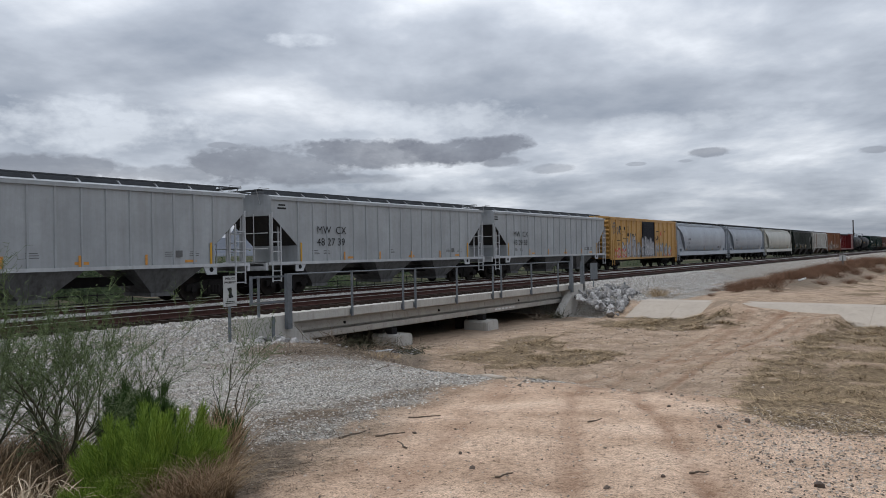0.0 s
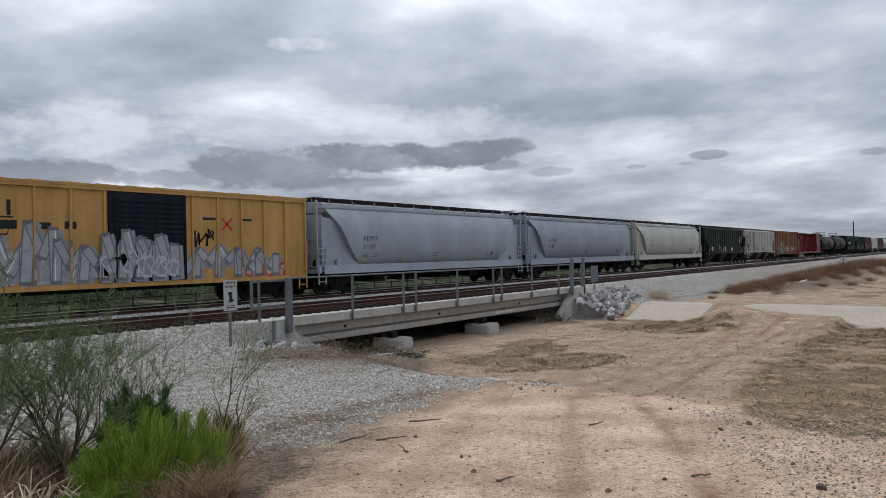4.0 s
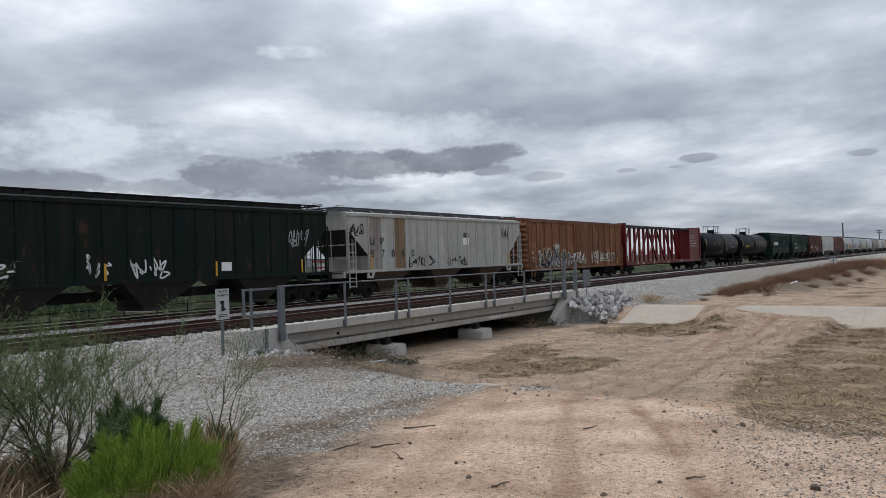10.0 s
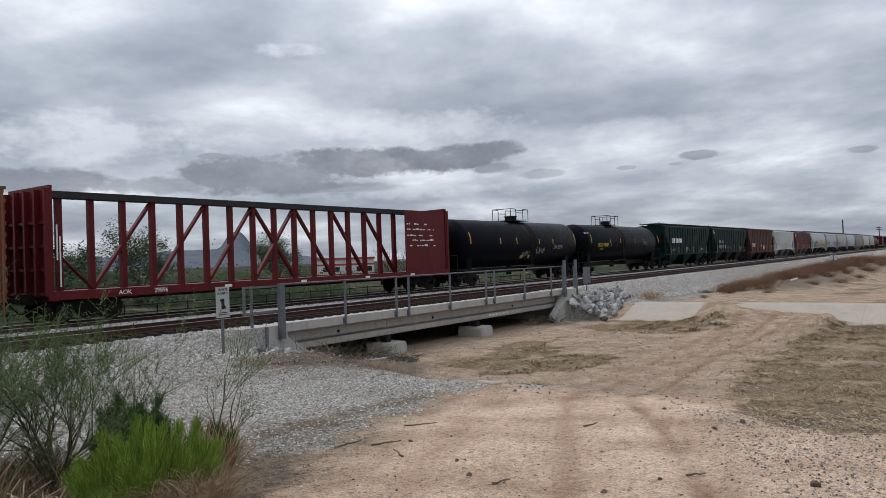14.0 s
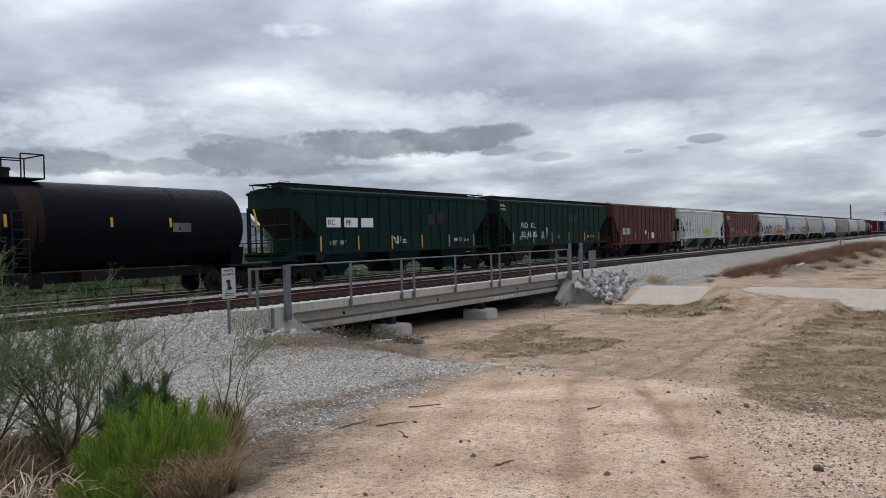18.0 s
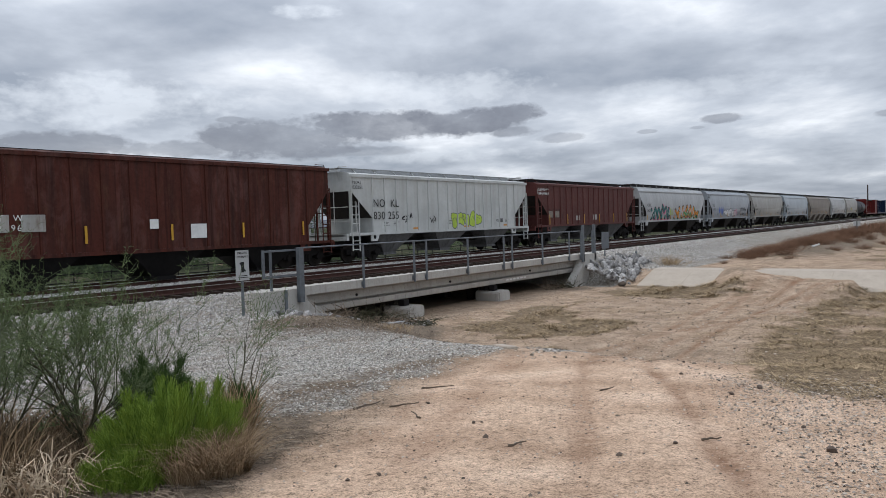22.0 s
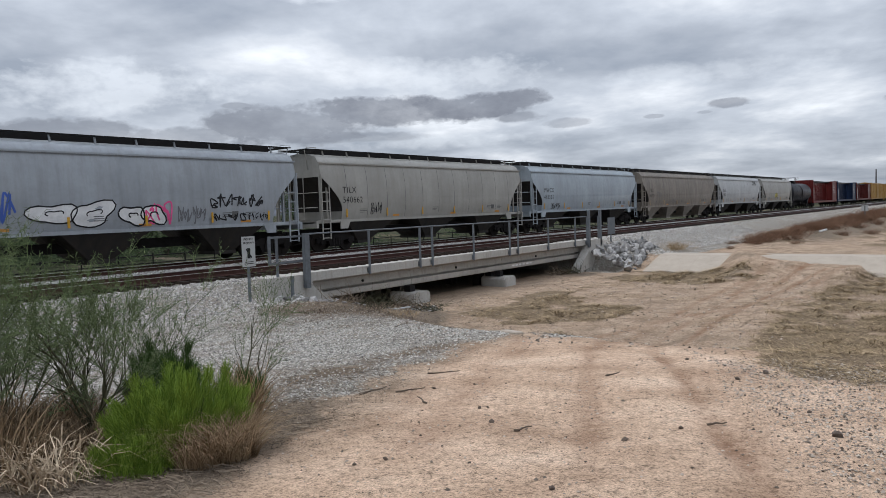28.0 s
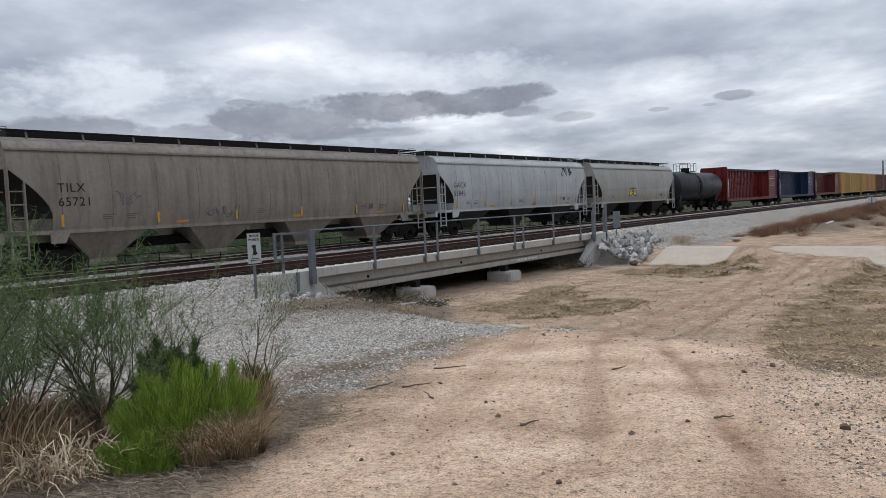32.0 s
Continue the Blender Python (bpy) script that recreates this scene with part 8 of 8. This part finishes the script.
    lettering(car, "UTLX 675787", 4.05, 2.36, 0.27, M_INKY, side, spread=1.05, bold=0.012)
    lettering(car, "UTLX 675787", 1.75, 3.42, 0.12, M_INKW, side, spread=1.05)
    marks(car, [(6.75, 7.0, 2.36, 2.62), (14.9, 15.7, 2.45, 2.8)], M_BAYGREY, side, "placard", "grey placard")
    stencils(car, side, 3.7, 2.15, 90, M_INKY, 2, 1.5)
    # green hoppers
    car, L, side = covered_hopper(13, "green ribbed hopper car with white marks", P_GREEN, P_GREEN, "rib", 16, 3, P_GREEN, 4.30, M_BLACK)
    marks(car, [(4.3, 5.25, 2.62, 3.08), (5.5, 6.45, 2.62, 3.08), (6.7, 7.6, 2.62, 3.08)], M_INKW, side, "marking", "white lettering panel", 0.0735)
    rs = lambda z: 1.61
    lettering(car, "RC", 4.38, 2.72, 0.28, M_INK, rs)
    lettering(car, "PE", 5.6, 2.72, 0.28, M_INK, rs)
    scrawl(car, 9.0, 1.7, 0.9, 0.5, "white", side, 91, 4, 0.04)
    marks(car, [(12.2, 12.9, 2.75, 3.35), (13.1, 13.7, 2.85, 3.45)], spray("black"), side, "marking", "blacked-out old lettering", 0.0455)
    hop_marks(car, L, side, 93, M_INKW, None)
    reflectors(car, L, M_YEL, side, 1.5, 0.7, 6, 2.40)
    car, L, side = covered_hopper(14, "green ribbed hopper car with white lettering", P_GREEN2, P_GREEN2, "rib", 16, 3, M_BAYDARK, 4.30, M_BLACK)
    letters_two(car, "NO  KL", "83 46 85", 4.3, 2.55, 0.40, M_INKW, side)
    lettering(car, "NOKL", 1.1, 3.95, 0.16, M_INKW, side)
    lettering(car, "834685", 1.05, 3.72, 0.16, M_INKW, side)
    scrawl(car, 7.2, 1.75, 0.9, 0.8, "white", side, 101, 4, 0.05)
    marks(car, [(11.5, 12.2, 2.95, 3.5), (12.35, 13.1, 3.05, 3.6)], spray("black"), side, "marking", "blacked-out old lettering", 0.0455)
    hop_marks(car, L, side, 103, M_INKW, None)
    reflectors(car, L, M_YEL, side, 1.5, 0.75, 6, 2.40)
    # brown hopper
    car, L, side = covered_hopper(15, "rust-brown ribbed hopper car with white stencils", P_BROWN, P_BROWN, "rib", 14, 3, M_BLACK, 4.50, M_BLACK, 1.17, (3.5, 1.9, 1.3))
    panel = lambda z: 1.605
    marks(car, [(3.2, 3.85, 1.95, 2.5), (4.2, 4.95, 1.95, 2.5)], P_OLDWHITE, side, "marking", "patch of grey paint", 0.0735)
    letters_two(car, "AT  W", "50  96", 3.3, 2.3, 0.2, M_INKW, panel, 1.3)
    marks(car, [(8.6, 8.95, 1.95, 2.3), (10.3, 11.0, 1.55, 2.1)], M_INKW, side, "placard", "white placard", 0.0735)
    reflectors(car, L, M_YEL, side, 1.5, 0.6, 5, 2.40)
    # white hopper with lime tag
    car, L, side = covered_hopper(16, "white ribbed hopper car with lime graffiti", P_WHITE, P_WHITE, "rib", 16, 3, M_BAYGREY, 4.30, P_GREY)
    letters_two(car, "NO  KL", "830 255", 3.4, 2.75, 0.40, M_INK, side, 1.1)
    lettering(car, "NOKL", 1.1, 3.85, 0.17, M_INK, side)
    lettering(car, "830255", 1.05, 3.62, 0.17, M_INK, side)
    scrawl(car, 5.6, 1.9, 0.9, 0.55, "black", side, 111, 3, 0.04)
    scrawl(car, 7.9, 1.85, 0.7, 0.5, "black", side, 112, 3, 0.03)
    blob_piece(car, 10.0, 1.6, 3.0, 0.85, "lime", "grey", side, 113, 5, 0.04)
    hop_marks(car, L, side, 114, M_INK, M_ORG)
    # second brown hopper
    car, L, side = covered_hopper(17, "dull brown ribbed hopper car with pale tags", P_BROWN2, P_BROWN2, "rib", 16, 3, M_BAYGREY, 4.30, M_BLACK)
    scrawl(car, 1.9, 3.85, 1.5, 0.22, "white", side, 121, 6, 0.04)
    scrawl(car, 1.95, 3.55, 1.5, 0.22, "white", side, 122, 7, 0.04)
    marks(car, [(3.35, 3.95, 2.0, 2.45), (4.3, 4.9, 2.0, 2.45)], P_TAN, side, "marking", "pale ochre patch", 0.0455)
    spaced_letters(car, "TCMR", 3.4, 0.47, 2.35, 0.26, M_INK, side)
    spaced_letters(car, "40100", 3.4, 0.47, 1.95, 0.26, M_INK, side)
    marks(car, [(1.1, 1.7, 3.6, 3.95), (7.6, 8.2, 1.75, 2.1), (10.5, 11.2, 1.75, 2.15)], P_OLDWHITE, side, "placard", "pale placard")
    reflectors(car, L, M_YEL, side, 1.5, 0.7, 6, 2.40)
    # smooth-sided later hoppers
    later = [(18, P_WHITE2, "white", 3), (19, P_BLUEGREY, "pale blue-grey", 3), (20, P_BEIGE, "beige", 3), (21, P_PALEBLUE, "light blue-grey", 3),
             (22, P_TAN, "dirty tan", 4), (23, P_WHITE2, "dusty white", 3), (24, P_BEIGE, "dusty beige", 3)]
    names = {18: ("AGPX", "16326"), 19: ("TILX", "54740"), 20: ("TILX", "540662"), 21: ("MWCX", "482363"), 22: ("TILX", "65721"), 23: ("GACX", "55845"), 24: None}
    for i, mat, nm, bays in later:
        car, L, side = covered_hopper(i, f"{nm} smooth-sided covered hopper car", mat, mat, "round", 0, bays, mat if bays == 4 else M_BAYDARK, 4.12, M_BLACK, 1.47, (3.50, 1.90, 1.28), seams=i in (20, 22, 23, 24))
        if names[i]:
            letters_two(car, *names[i], 3.05, 2.75, 0.30, M_INK, side)
        hop_marks(car, L, side, 130 + i, M_INK, M_ORG)
        reflectors(car, L, M_YEL, side, 1.6, 0.60, 6, 2.32)
        if i == 18:
            blob_piece(car, 4.2, 1.55, 4.4, 1.35, "teal", "black", side, 141, 5, 0.06, "pink", False, "teal sprayed letters on pink")
            blob_piece(car, 10.3, 1.55, 7.0, 1.25, "orange", "black", side, 142, 6, 0.05, "green", False, "orange sprayed letters on green")
            blob_piece(car, 12.8, 1.6, 2.4, 0.8, "green", "red", side, 143, 3, 0.05, None, False)
            scrawl(car, 9.0, 1.9, 1.0, 0.8, "lime", side, 144, 3, 0.05)
            scrawl(car, 8.6, 1.6, 0.8, 0.4, "black", side, 145, 3, 0.04)
        if i == 19:
            scrawl(car, 5.2, 1.7, 2.0, 1.1, "blue", side, 151, 5, 0.06)
            scrawl(car, 1.2, 3.6, 0.9, 0.6, "black", side, 152, 4, 0.04)
            blob_piece(car, 7.7, 1.6, 2.6, 0.9, "white", "black", side, 153, 2, 0.05)
            blob_piece(car, 10.7, 1.6, 1.6, 0.75, "white", "black", side, 154, 2, 0.06)
            scrawl(car, 11.6, 1.6, 1.0, 1.0, "pink", side, 155, 3, 0.05)
            scrawl(car, 12.9, 1.6, 1.2, 0.7, "dim", side, 156, 6, 0.03)
            scrawl(car, 14.3, 2.15, 2.5, 0.55, "black", side, 157, 7, 0.045)
            scrawl(car, 14.4, 1.65, 1.6, 0.35, "black", side, 158, 5, 0.04)
            scrawl(car, 16.1, 1.6, 1.0, 0.35, "black", side, 159, 5, 0.025)
        if i == 20:
            scrawl(car, 4.9, 1.7, 0.9, 0.6, "black", side, 161, 5, 0.025)
        if i == 21:
            scrawl(car, 4.1, 1.55, 1.3, 0.45, "black", side, 171, 6, 0.028)
        if i == 22:
            scrawl(car, 5.0, 2.1, 0.9, 0.7, "grey", side, 181, 3, 0.03)
            scrawl(car, 8.6, 1.65, 1.6, 0.5, "grey", side, 182, 5, 0.025)
        if i == 23:
            scrawl(car, 15.7, 3.5, 1.6, 0.6, "black", side, 191, 5, 0.05)
        if i == 24:
            blob_piece(car, 8.3, 1.9, 1.3, 0.7, "yellow", "black", side, 201, 2, 0.08)
    tank_car(25, "dark slate tank car", P_TANKGREY, M_BLACK, 1.5, 0.45, False)
    truss_car(26, (0.105, 0.012, 0.011), "crimson", True)
    truss_car(27, (0.006, 0.016, 0.045), "navy blue", True)
    truss_car(28, (0.085, 0.018, 0.016), "brown-red", True)
    for i, mat, nm in ((29, P_YELBOX2, "mustard yellow"), (30, P_YELBOX2, "mustard yellow"), (31, P_BROWNBOX, "brown-red"), (32, P_YELBOX2, "mustard yellow"), (33, P_REDBOX, "red")):
        car, L, side = box_car(i, f"{nm} high steel box car", mat, mat, mat, mat, 19, (0.5, 4.2), 4.75, True)
        if i in (26, 27):
            scrawl(car, L - 5, 2.2, 2.6, 1.2, "white", side, 210 + i, 4, 0.07)


build_train()


# ---- moving things ----
def motions():
    for car, x0 in CARS:
        walk(car, [(t, pose(x0 - SPEED * t, TRACK_FAR, 0)) for t in (0.0, 8.0, 16.0, 24.0, 32.0)])
    # wheels roll while their car is near
    step = 1.0 / 30.0
    turn = math.degrees(SPEED / 0.485)
    start = {car: x0 for car, x0 in CARS}
    for wheel, car, dx in WHEELS:
        t0 = max(0.0, (start[car] - 52.0) / SPEED)
        t1 = min(32.0, (start[car] + 24.0) / SPEED)
        if t1 <= 0 or t0 >= 32.0:
            continue
        k0, k1 = int(t0 * 30), int(t1 * 30)
        rows = [(k * step, pose(dx, 0, 0.485, 0, -turn * (k - k0) * step, 0)) for k in range(k0, k1 + 1)]
        if k0 > 0:
            rows.insert(0, (0.0, rows[0][1]))
        if k1 < 960:
            rows.append((32.0, rows[-1][1]))
        walk(wheel, rows)


motions()
